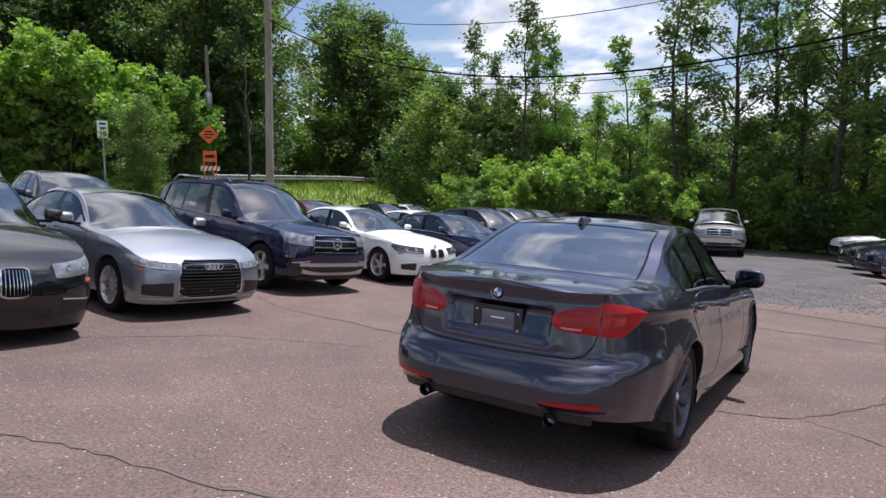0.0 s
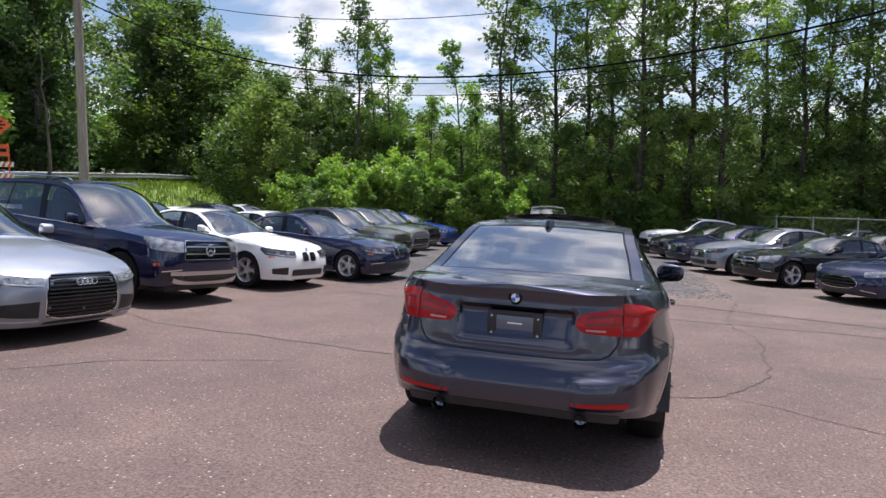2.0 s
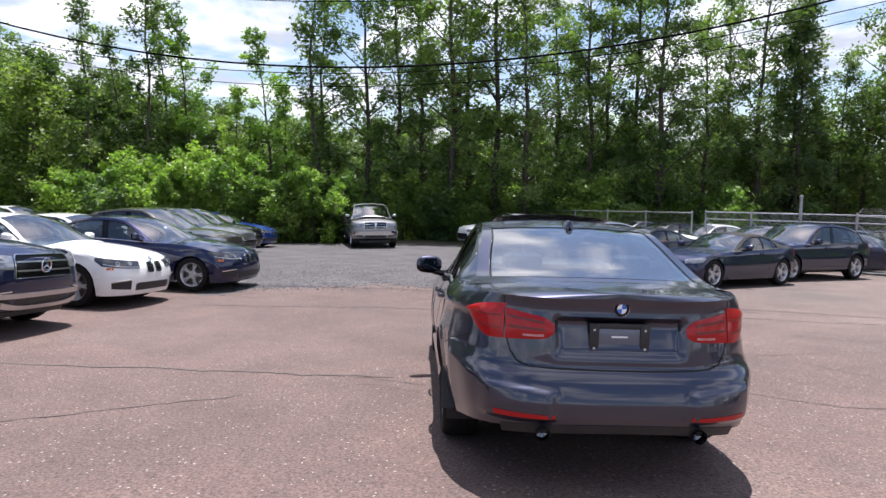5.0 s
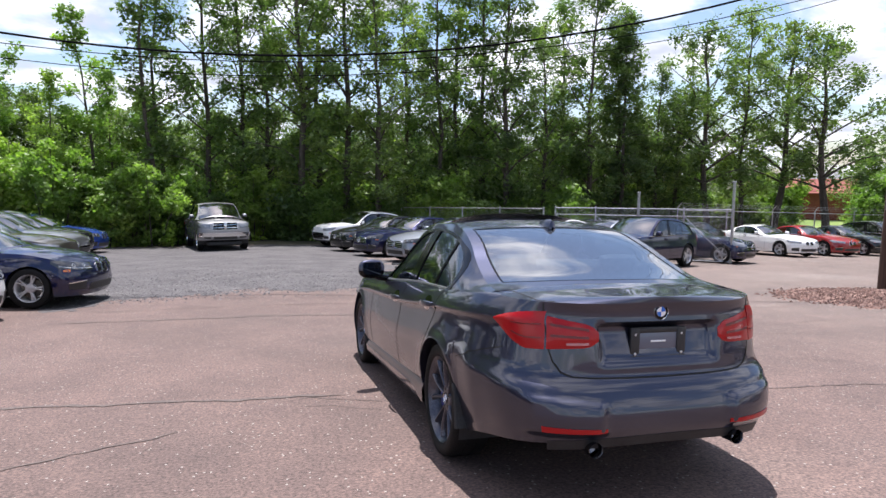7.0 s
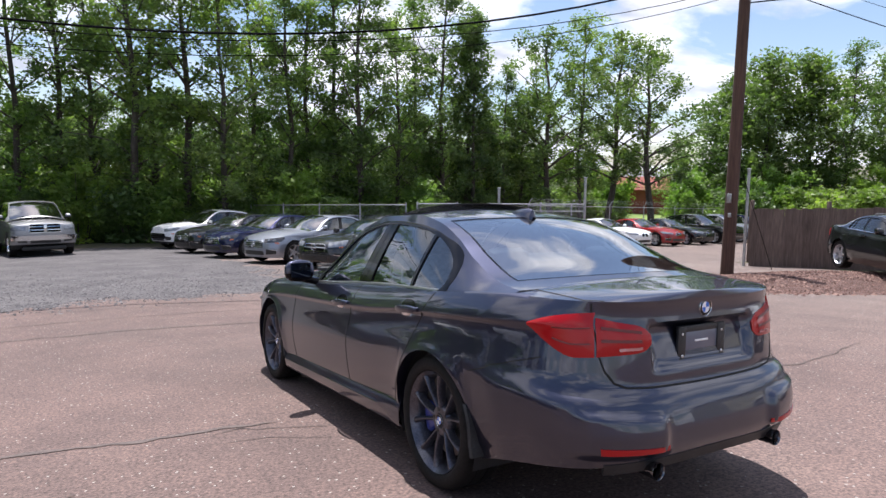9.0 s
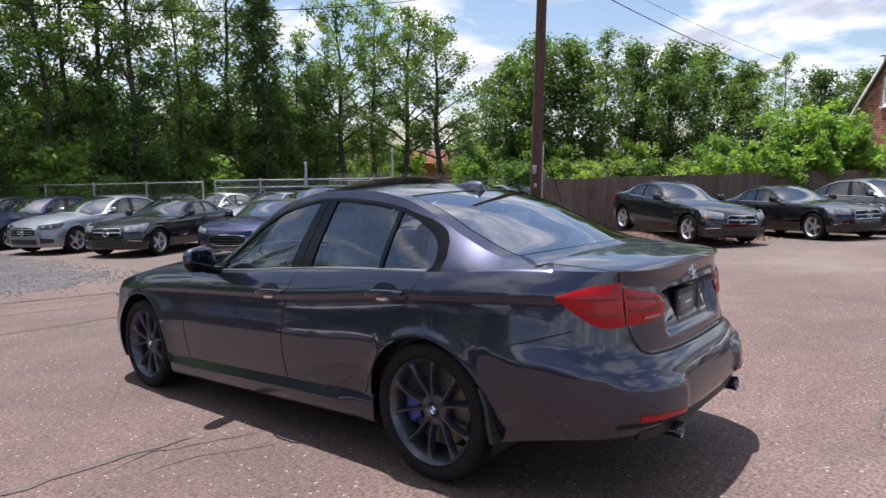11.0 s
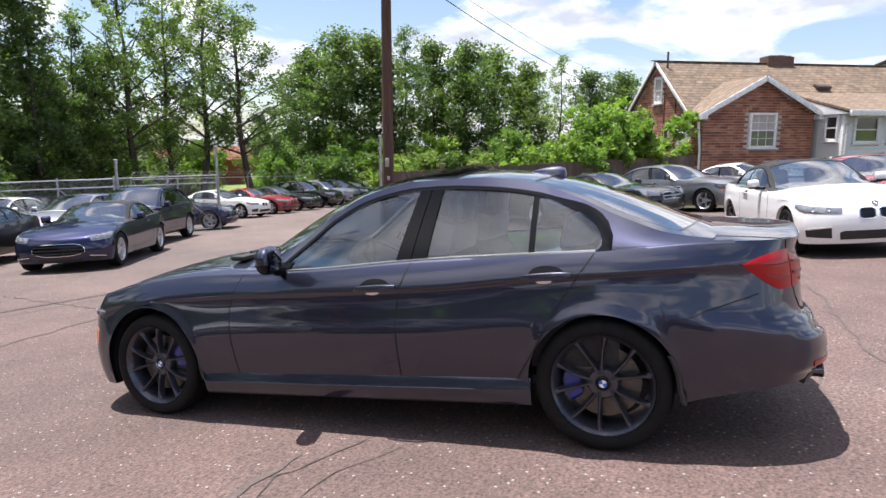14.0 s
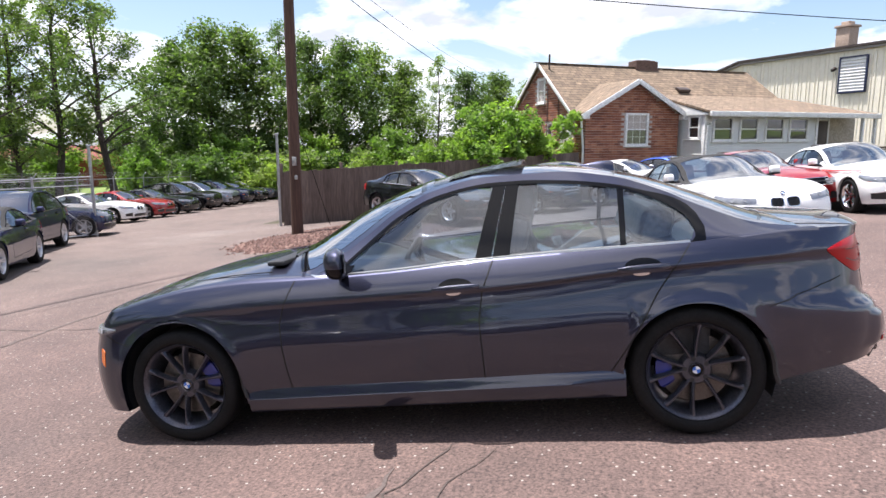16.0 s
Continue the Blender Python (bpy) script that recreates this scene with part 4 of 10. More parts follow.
def handles(car, sh, ys, z, chrome):
    for m in (1, -1):
        for y, zz in ys:
            bm = bmesh.new()
            p = sh.at(sh.s_y(y), zz, 0.022)
            add_box(bm, (p.x * m, y, zz), (0.022, 0.23, 0.030), 0.010)
            for dy in (-0.095, 0.095):
                add_box(bm, ((p.x - 0.012) * m, y + dy, zz), (0.035, 0.03, 0.024), 0.006)
            part("door_handle", bm, PAINT, car, "", chrome)
            # flat black patch on the skin for the shade in the handle's hollow
            bm = bmesh.new()
            rows = []
            for i in range(7):
                for _ in (0,):
                    row = []
                    for j in range(5):
                        a, b = (i / 6 - 0.5), (j / 4 - 0.5)
                        q = sh.at(sh.s_y(y + a * 0.15), zz + b * 0.085 * math.sqrt(max(1 - (2 * a) ** 2, 0.05)), 0.0015)
                        row.append(bm.verts.new((q.x * m, q.y, q.z)))
                    rows.append(row)
            grid_faces(bm, rows)
            part("handle_recess_shade", bm, GLOSS_BLACK, car)


def underside(car, sh, p):
    """Floor pan and wheel wells."""
    bm = bmesh.new()
    yr, yf = sh.rear(0.3) + 0.12, sh.front(0.3) - 0.12
    add_box(bm, (0, 0, 0.25), (1.30, 2 * (sh.hw - sh.ra), 0.10), 0.02)
    add_box(bm, (0, (yr - sh.hw - sh.ra) / 2 + 0.04, 0.40), (1.30, sh.ra and abs(yr + sh.hw + sh.ra) or 0.3, 0.16), 0.03)
    add_box(bm, (0, (yf + sh.hw + sh.ra) / 2, 0.28), (1.30, abs(yf - sh.hw - sh.ra), 0.14), 0.03)
    add_box(bm, (0, sh.hw, 0.40), (1.0, 0.9, 0.3), 0.03)
    add_box(bm, (0, -sh.hw, 0.40), (1.0, 0.8, 0.3), 0.03)
    part("floor_pan", bm, BLACK_PLASTIC, car)
    for m in (1, -1):
        for yh in (-sh.hw, sh.hw):
            bm = bmesh.new()
            rows = []
            xo = sh.width(yh) * 0.955
            for i in range(17):
                a = math.pi * (-0.12 + 1.24 * i / 16)
                y, z = yh + sh.ra * 1.005 * math.cos(a), sh.hub + sh.ra * 1.005 * math.sin(a)
                rows.append([bm.verts.new((m * x, y, z)) for x in (xo, xo - 0.12, 0.52)])
            grid_faces(bm, rows)
            c = bm.verts.new((m * 0.52, yh, sh.hub))
            for a, b in zip(rows, rows[1:]):
                bm.faces.new((a[2], b[2], c))
            part("wheel_arch_liner", bm, BLACK_PLASTIC, car)


def door_seams(car, sh, p):
    for m in (1, -1):
        bm = bmesh.new()
        for keys in p["seams"]:
            ribbon_mesh(bm, sh, [(sh.s_y(y), z) for y, z in keys], 0.007, 0.0012, m)
        part("door_gap", bm, SEAM, car)


def front_face(car, sh, p, color):
    """Headlamps, grille, lower intakes and number plate base of a parked car's front."""
    style = p["face"]
    zl, zh = p["lamp_z"]
    for m in (1, -1):
        x0, ys_ = p["lamp_x"], p["lamp_y"]
        s_in, s_out = sh.s_x(x0, False), sh.s_y(ys_) if ys_ < sh.yf_c else 2.0 + (sh.front(0.7) - ys_) * 0
        n = 8
        spans = []
        for i in range(n + 1):
            u = i / n
            s = s_in + (s_out - s_in) * u
            lo = zl + 0.05 * u ** 1.5
            hi = zh - 0.025 * (1 - u) + 0.035 * u
            if u > 0.9:
                lo = hi - 0.05
            spans.append((s, lo, hi))
        bm = bmesh.new()
        patch_mesh(bm, sh, spans, 0.004, m, 4, bulge=0.008)
        lamp = part("headlamp", bm, p.get("lamp_material", LAMP_DARK), car)
        bm = bmesh.new() if p.get("strip") else None
        if bm:
            ribbon_mesh(bm, sh, [(s, lo + (hi - lo) * (0.16 + 0.2 * (i / n) ** 3)) for i, (s, lo, hi) in enumerate(spans[:8])], 0.009, 0.017, m)
            part("daylight_strip", bm, LAMP, lamp)
        for f in (0.22, 0.5):
            i = f * n
            s = s_in + (s_out - s_in) * f
            zc = (zl + zh) / 2 + 0.01
            c = sh.at(s, zc, 0.012)
            nrm = (sh.at(s, zc, 0.03) - c).normalized()
            bm = bmesh.new()
            lathe(bm, [(0.001, -0.004), (0.020, -0.002), (0.030, 0.003), (0.034, 0.0), (0.036, -0.012)], 14, "Z")
            rot = Vector((nrm.x * m, nrm.y, nrm.z)).to_track_quat("Z", "Y").to_matrix().to_4x4()
            bmesh.ops.transform(bm, matrix=Matrix.Translation((c.x * m, c.y, c.z)) @ rot, verts=bm.verts)
            part("lamp_reflector", bm, LAMP_CLEAR, lamp)
    gl, gh, gx = p["grille"]
    if style == "kidney":
        for m in (1, -1):
            bm = bmesh.new()
            a, b = sh.s_x(0.03, False), sh.s_x(gx, False)
            spans = [(a + (b - a) * i / 6, gl + 0.02 * (i in (0, 6)) + 0.01 * (i > 4), gh - 0.02 * (i in (0, 6))) for i in range(7)]
            patch_mesh(bm, sh, spans, 0.004, m, 3)
            gr = part("grille", bm, GLOSS_BLACK, car)
            bm = bmesh.new()
            loop = [(s, lo) for s, lo, hi in spans] + [(s, hi) for s, lo, hi in spans[::-1]]
            ribbon_mesh(bm, sh, loop + loop[:1], 0.014, 0.012, m)
            part("grille_frame", bm, CHROME, gr)
            for i in range(1, 8):
                bm = bmesh.new()
                s = a + (b - a) * i / 8
                ribbon_mesh(bm, sh, [(s, gl + 0.02), (s, gh - 0.02)], 0.006, 0.008, m, 0.1)
                part("grille_bar", bm, p.get("grille_bar", BLACK_PLASTIC), gr)
        c = sh.at(3.0, gh + 0.055, 0.004)
        roundel(car, Matrix.Translation((0, sh.front(gh + 0.06) + 0.004, gh + 0.06)) @ Matrix.Rotation(radians(-52), 4, "X"), 0.04)
    else:
        bm = bmesh.new()
        gr = None
        for m in (1, -1):
            a, b = 3.0, sh.s_x(gx, False)
            taper = p.get("grille_taper", 0.0)
            curl = p.get("grille_round", 0.0) * (gh - gl)
            spans = [(a + (b - a) * i / 8, gl + taper * (i / 8) ** 4 * (gh - gl) + curl * (i / 8) ** 3, gh - (0.04 if i == 8 else 0) - 0.7 * curl * (i / 8) ** 4) for i in range(9)]
            patch_mesh(bm, sh, spans, 0.004, m, 3)
        gr = part("grille", bm, GLOSS_BLACK, car)
        bm = bmesh.new()
        for m in (1, -1):
            spans2 = [(s, lo, hi) for s, lo, hi in spans]
            loop = [(s, lo) for s, lo, hi in spans2] + [(s, hi) for s, lo, hi in spans2[::-1]]
            ribbon_mesh(bm, sh, loop, 0.012, 0.010, m)
        part("grille_frame", bm, p.get("grille_trim", CHROME), gr)
        bars = p.get("bars", 4)
        for k in range(bars):
            z = gl + (gh - gl) * (k + 0.8) / (bars + 0.6)
            bm = bmesh.new()
            for m in (1, -1):
                ribbon_mesh(bm, sh, [(3.0, z), (sh.s_x(gx * 0.96, False), z)], 0.020 if bars < 6 else 0.012, 0.011, m)
            part("grille_bar", bm, p.get("bar_material", SATIN), gr)
        y = sh.front((gl + gh) / 2) + 0.014
        zc = p.get("badge_z", (gl + gh) / 2)
        if style == "star":
            bm = bmesh.new()
            r = 0.085
            ring = []
            for k in range(24):
                a = 2 * math.pi * k / 24
                ring.append([bm.verts.new(((r + 0.008 * math.cos(b)) * math.cos(a), 0.008 * math.sin(b), (r + 0.008 * math.cos(b)) * math.sin(a))) for b in (0, 1.57, 3.14, 4.71)])
            grid_faces(bm, ring + [ring[0]], closed=True)
            for k in range(3):
                a = math.pi / 2 + 2 * math.pi * k / 3
                tube(bm, [(0, 0.004, 0), (r * math.cos(a), 0.0, r * math.sin(a))], 0.014, 4, 0.004)
            bmesh.ops.translate(bm, vec=(0, y + 0.01, zc), verts=bm.verts)
            part("grille_badge", bm, CHROME, gr)
        elif style == "rings":
            bm = bmesh.new()
            for c in (-0.084, -0.028, 0.028, 0.084):
                ring = []
                for k in range(20):
                    a = 2 * math.pi * k / 20
                    ring.append([bm.verts.new((c + (0.036 + 0.006 * math.cos(b)) * math.cos(a), 0.006 * math.sin(b), (0.036 + 0.006 * math.cos(b)) * math.sin(a))) for b in (0, 1.57, 3.14, 4.71)])
                grid_faces(bm, ring + [ring[0]], closed=True)
            bmesh.ops.translate(bm, vec=(0, y + 0.012, zc), verts=bm.verts)
            part("grille_badge", bm, CHROME, gr)
    # lower intakes
    il, ih = p["intake"]
    bm = bmesh.new()
    for m in (1, -1):
        a, b = 3.0, sh.s_x(0.45, False)
        patch_mesh(bm, sh, [(a + (b - a) * i / 6, il, ih - 0.02 * (i == 6)) for i in range(7)], 0.003, m, 2)
    part("lower_intake", bm, BLACK_PLASTIC, car)
    for m in (1, -1):
        bm = bmesh.new()
        a, b = sh.s_x(p.get("vent_x", 0.54), False), sh.s_x(0.80, False)
        vl, vh = p.get("vent_z", (il + 0.02, ih + 0.05))
        patch_mesh(bm, sh, [(a + (b - a) * i / 5, vl + 0.02 * (i / 5), vh - 0.03 * (i / 5)) for i in range(6)], 0.003, m, 2)
        si = part("side_intake", bm, BLACK_PLASTIC, car)
        if p.get("fog", True):
            bm = bmesh.new()
            ribbon_mesh(bm, sh, [(a, p.get("trim_z", vh)), (b, p.get("trim_z", vh - 0.03))], 0.016, 0.012, m)
            part("intake_trim", bm, p.get("fog_trim", CHROME), si)
        bm = bmesh.new()
        ya = sh.hw + sh.ra + 0.08
        s = sh.s_y(ya) if ya < sh.yf_c else 2.1
        patch_mesh(bm, sh, [(2.16, 0.60, 0.635), (2.30, 0.60, 0.64)], 0.003, m, 1)
        part("side_marker", bm, AMBER, car)


def rear_face(car, sh, p):
    """Tail lamps and plate base of a parked car."""
    zl, zh = p["tail_z"]
    for m in (1, -1):
        bm = bmesh.new()
        a, b = sh.s_x(p.get("tail_x", 0.42)), 0.90
        patch_mesh(bm, sh, [(a + (b - a) * i / 7, zl, zh) for i in range(8)], 0.005, m, 3, bulge=0.006)
        part("tail_lamp", bm, RED_LENS, car)
    bm = bmesh.new()
    for m in (1, -1):
        patch_mesh(bm, sh, [(sh.s_x(0.27) * i / 3, p["plate_z"], p["plate_z"] + 0.15) for i in range(4)], 0.004, m, 2)
    part("plate_base", bm, BLACK_PLASTIC, car)


SEDAN = dict(
    wb=2.81, arch=0.365, hub=0.335, sill=0.20, skirt_r=0.30, skirt_f=0.19, nr=2.75, nf=2.5,
    rear=[(0.25, -2.30), (0.33, -2.36), (0.42, -2.395), (0.52, -2.41), (0.58, -2.405), (0.612, -2.385), (0.645, -2.325), (0.72, -2.312), (0.86, -2.318), (0.94, -2.335), (0.985, -2.352), (1.01, -2.345), (1.06, -2.29)],
    front=[(0.18, 2.12), (0.28, 2.17), (0.42, 2.19), (0.55, 2.18), (0.65, 2.15), (0.75, 2.09), (0.82, 2.0), (0.9, 1.8)],
    width=[(-2.45, 0.79), (-2.0, 0.845), (-1.4, 0.89), (0.0, 0.875), (1.0, 0.88), (1.4, 0.89), (1.8, 0.865), (2.25, 0.83)],
    edge=[(-2.45, 0.965), (-2.2, 0.99), (-1.9, 1.012), (-1.4, 1.0), (-0.9, 0.975), (-0.3, 0.955), (0.4, 0.915), (0.8, 0.905), (1.3, 0.875), (1.7, 0.80), (2.0, 0.70), (2.2, 0.62)],
    deck=[(-2.45, 1.0), (-2.3, 1.010), (-1.9, 1.042), (-1.4, 1.01), (-0.3, 0.96), (0.5, 0.965), (0.85, 0.985), (1.3, 0.945), (1.7, 0.865), (2.0, 0.755), (2.2, 0.64)],
    side=[(0.0, 0.945), (0.08, 0.965), (0.25, 0.99), (0.42, 1.0), (0.55, 0.999), (0.68, 0.986), (0.80, 0.970), (0.90, 0.956), (1.0, 0.927), (1.15, 0.87)],
    lines=((0.855, 0.79, 0.014, 0.040),),
    swell=((-1.405, 0.62, 0.45, 0.13, 0.012), (1.405, 0.62, 0.42, 0.13, 0.010)),
    roof=[(-2.0, 1.024), (-1.85, 1.07), (-1.65, 1.15), (-1.28, 1.30), (-0.99, 1.375), (-0.64, 1.412), (-0.27, 1.405), (0.0, 1.372), (0.117, 1.343), (0.4, 1.235), (0.62, 1.125), (0.80, 1.03), (0.95, 0.95)],
    roof_edge=[(-2.0, 1.003), (-1.75, 1.05), (-1.5, 1.135), (-1.29, 1.235), (-1.05, 1.325), (-0.735, 1.372), (-0.41, 1.372), (-0.09, 1.318), (0.12, 1.215), (0.33, 1.07), (0.50, 0.945), (0.95, 0.90)],
    roof_width=[(-2.0, 0.70), (-1.6, 0.66), (-1.2, 0.60), (-0.7, 0.575), (-0.2, 0.585), (0.2, 0.64), (0.5, 0.72), (0.95, 0.80)],
    belt=[(-2.0, 0.996), (-1.4, 0.993), (-0.9, 0.975), (-0.3, 0.955), (0.4, 0.915), (0.95, 0.90)],
    cabin_y=(-1.98, 0.92), panes=(0.40, -0.285, -0.41, -1.065, -1.40), windscreen=(-0.02, 0.86), rear_window=(-1.90, -1.02),
    seats_y=-0.12, dash_y=0.48, mirror=(0.36, 1.03),
    seams=[[(0.66, 0.93), (0.75, 0.75), (0.765, 0.55), (0.745, 0.31)], [(-0.37, 0.965), (-0.315, 0.75), (-0.305, 0.55), (-0.315, 0.345)],
           [(-1.40, 0.99), (-1.27, 0.80), (-1.13, 0.57), (-0.97, 0.365)], [(0.745, 0.31), (0.0, 0.335), (-0.97, 0.365)]],
    face="kidney", lamp_z=(0.60, 0.74), lamp_x=0.38, lamp_y=1.72, grille=(0.53, 0.69, 0.205), intake=(0.26, 0.38),
    tail_z=(0.77, 0.95), plate_z=0.72, wheel_r=0.325, rim_r=0.232, handles=((-0.17, 0.835), (-1.14, 0.89)),
)


def variant(base, ky=1.0, kw=1.0, kz=1.0, **over):
    """A body table stretched along, across and up, with some entries replaced."""
    p = dict(base)
    for k in ("width", "edge", "deck", "roof", "roof_edge", "roof_width", "belt", "shear"):
        if k in p:
            vy = kz if k in ("edge", "deck", "roof", "roof_edge", "belt") else (kw if k in ("width", "roof_width") else 1)
            p[k] = [(a * ky, b * vy) for a, b in p[k]]
    for k in ("rear", "front"):
        p[k] = [(a * kz, b * ky) for a, b in p[k]]
    for k in ("cabin_y", "panes", "windscreen", "rear_window"):
        p[k] = tuple(v * ky for v in p[k])
    for k in ("lamp_z", "tail_z", "intake"):
        p[k] = tuple(v * kz for v in p[k])
    p["wb"] *= ky
    p["lamp_y"] *= ky
    p["seats_y"] *= ky
    p["dash_y"] *= ky
    p["plate_z"] *= kz
    p["mirror"] = (p["mirror"][0] * ky, p["mirror"][1] * kz)
    p["grille"] = (p["grille"][0] * kz, p["grille"][1] * kz, p["grille"][2])
    p["handles"] = tuple((y * ky, z * kz) for y, z in p["handles"])
    p["seams"] = [[(y * ky, z * kz) for y, z in k] for k in p["seams"]]
    p["lines"] = tuple((a * kz, b * kz, c, d) for a, b, c, d in p["lines"])
    p["swell"] = tuple((a * ky, b, c, d, e) for a, b, c, d, e in p["swell"])
    p.update(over)
    return p


def build_car(name, p, color, rim=(5, 0.13, 0.035), rim_mat=None, seat=None):
    car = new(name)
    sh = Shape(p)
    rgba = color if len(color) == 4 else (*color, 0.0)
    part("body", body_mesh(sh), PAINT, car, "", rgba, 40)
    underside(car, sh, p)
    cols, ys = cabin(car, sh, p, rgba, GLASS_DARK, seat or SEAT_DARK)
    mirrors(car, sh, p, rgba)
    handles(car, sh, p["handles"], 0, rgba)
    door_seams(car, sh, p)
    front_face(car, sh, p, rgba)
    rear_face(car, sh, p)
    for m in (1, -1):
        for y in (-sh.hw, sh.hw):
            w = sh.width(y) - 0.135
            wheel_thing(car, m * w, y, p["wheel_r"], p["rim_r"], rim, rim_mat or RIM_SILVER, m, p.get("joined_spokes", False))
    return car, sh, cols, ys

# ---------------------------------------------------------------- the grey saloon in the middle of the lot
LOT_TILT = Matrix(((0.99945, -0.00137, 0.03299), (-0.00137, 0.99655, 0.08296), (-0.03299, -0.08296, 0.99601))).to_4x4()
GREY = (0.035, 0.037, 0.062, 0.95)


def box_step(v, a, b, soft):
    """One between a and b, falling smoothly to nought over soft on both sides."""
    return ease((v - a) / soft + 0.5) * ease((b - v) / soft + 0.5)


class SaloonShape(Shape):
    """The saloon's skin: a sharp shoulder crease, hollow below it, flared arches, a sculpted tail."""

    def sculpt(self):
        p = self.p
        self.crease = smooth_table(p["crease"])
        self.fade = smooth_table(p["fade"])
        self.axles = ((-self.hw, p["hub_r"], p["arch_r"]), (self.hw, p["hub_f"], p["arch_f"]))
        return self

    def low(self, s):
        if s <= 1:
            return self.p["skirt_r"] + self.p["rear_rise"] * (1 - s) ** 0.3
        if s >= 2:
            return self.p["skirt_f"]
        y = self.yr_c + (s - 1) * (self.yf_c - self.yr_c)
        for yh, zh, ra in self.axles:
            if abs(y - yh) <= ra:
                return zh + math.sqrt(max(ra ** 2 - (y - yh) ** 2, 0))
        return self.p["sill"] if abs(y) < self.hw else (self.p["skirt_r"] if y < 0 else self.p["skirt_f"])

    def _raw(self, s, z):
        if s < 1:
            th = s * math.pi / 2
            n = 3.3 + 0.5 * ease((0.66 - z) / 0.1)
            c, q = math.sin(th) ** (2 / n), math.cos(th) ** (2 / n)
            y = self.yr_c - (self.yr_c - self.rear(z)) * q
        elif s > 2:
            th = (3 - s) * math.pi / 2
            c, q = max(math.sin(th), 0) ** (2 / self.nf), math.cos(th) ** (2 / self.nf)
            y = self.yf_c + (self.front(z) - self.yf_c) * q
        else:
            c, y = 1.0, self.yr_c + (s - 1) * (self.yf_c - self.yr_c)
        W, zl, k = self.width(y), self.crease(y), self.fade(y)
        d = z - zl
        if d >= 0:
            w = W - 0.019 - 0.22 * d - 2.3 * d * d
        else:
            under = 0.014 * k * ease(-d / 0.022)
            rise = (0.019 + 0.014 * k) * ease((-d - 0.02) / 0.24)
            w = W - 0.019 - under + rise - 0.40 * max(0.0, -d - 0.22) ** 2
        if y < -1.75:
            w += 0.024 * ease((0.70 - z) / 0.10) * ease((-1.75 - y) / 0.2)
        for yh, zh, ra in self.axles:
            rho = math.hypot(y - yh, z - zh)
            w += 0.010 * math.exp(-((rho - ra) / 0.035) ** 2) + 0.006 * math.exp(-((rho - ra) / 0.13) ** 2)
        x = w * c
        if s < 1:
            # number plate recess in the lid, ridge and hollow over the reflectors
            half = 0.325 + 0.03 * (z - 0.75)
            y += (0.040 + 0.14 * (z - 0.78)) * box_step(x, -half, half, 0.035) * box_step(z, 0.685, 0.868, 0.030)
            top = 0.520 + 0.03 * (x - 0.36) / 0.34
            y -= 0.024 * box_step(x, 0.35, 0.70, 0.06) * ease((top - z) / 0.026 + 0.5) * ease((z - 0.375) / 0.025 + 0.5)
        return Vector((x, y, z))

    def s_at_y(self, y, z):
        """Outline parameter on the rear quarter at which the skin reaches y."""
        a, b = 0.3, 1.0
        for _ in range(40):
            m = (a + b) / 2
            if self._raw(m, z).y < y:
                a = m
            else:
                b = m
        return a

    def s_at_x(self, x, z):
        """Outline parameter on the tail at which the skin reaches the half width x."""
        a, b = 0.0, 1.0
        for _ in range(40):
            m = (a + b) / 2
            if self._raw(m, z).x < x:
                a = m
            else:
                b = m
        return a

    def stations(self):
        out = [(i / 84) ** 0.8 for i in range(84)]
        ys = []
        for yh, zh, ra in self.axles:
            arch = [yh - ra * math.cos(math.pi * i / 40) for i in range(41)]
            arch = [arch[0] - 0.002] + arch + [arch[-1] + 0.002]
            if ys:
                ys += [ys[-1] + (arch[0] - ys[-1]) * i / 46 for i in range(1, 46)]
            ys += arch
        out += [self.s_y(y) for y in ys]
        return out + [3 - (1 - (i + 1) / 30) ** 0.75 for i in range(30)]


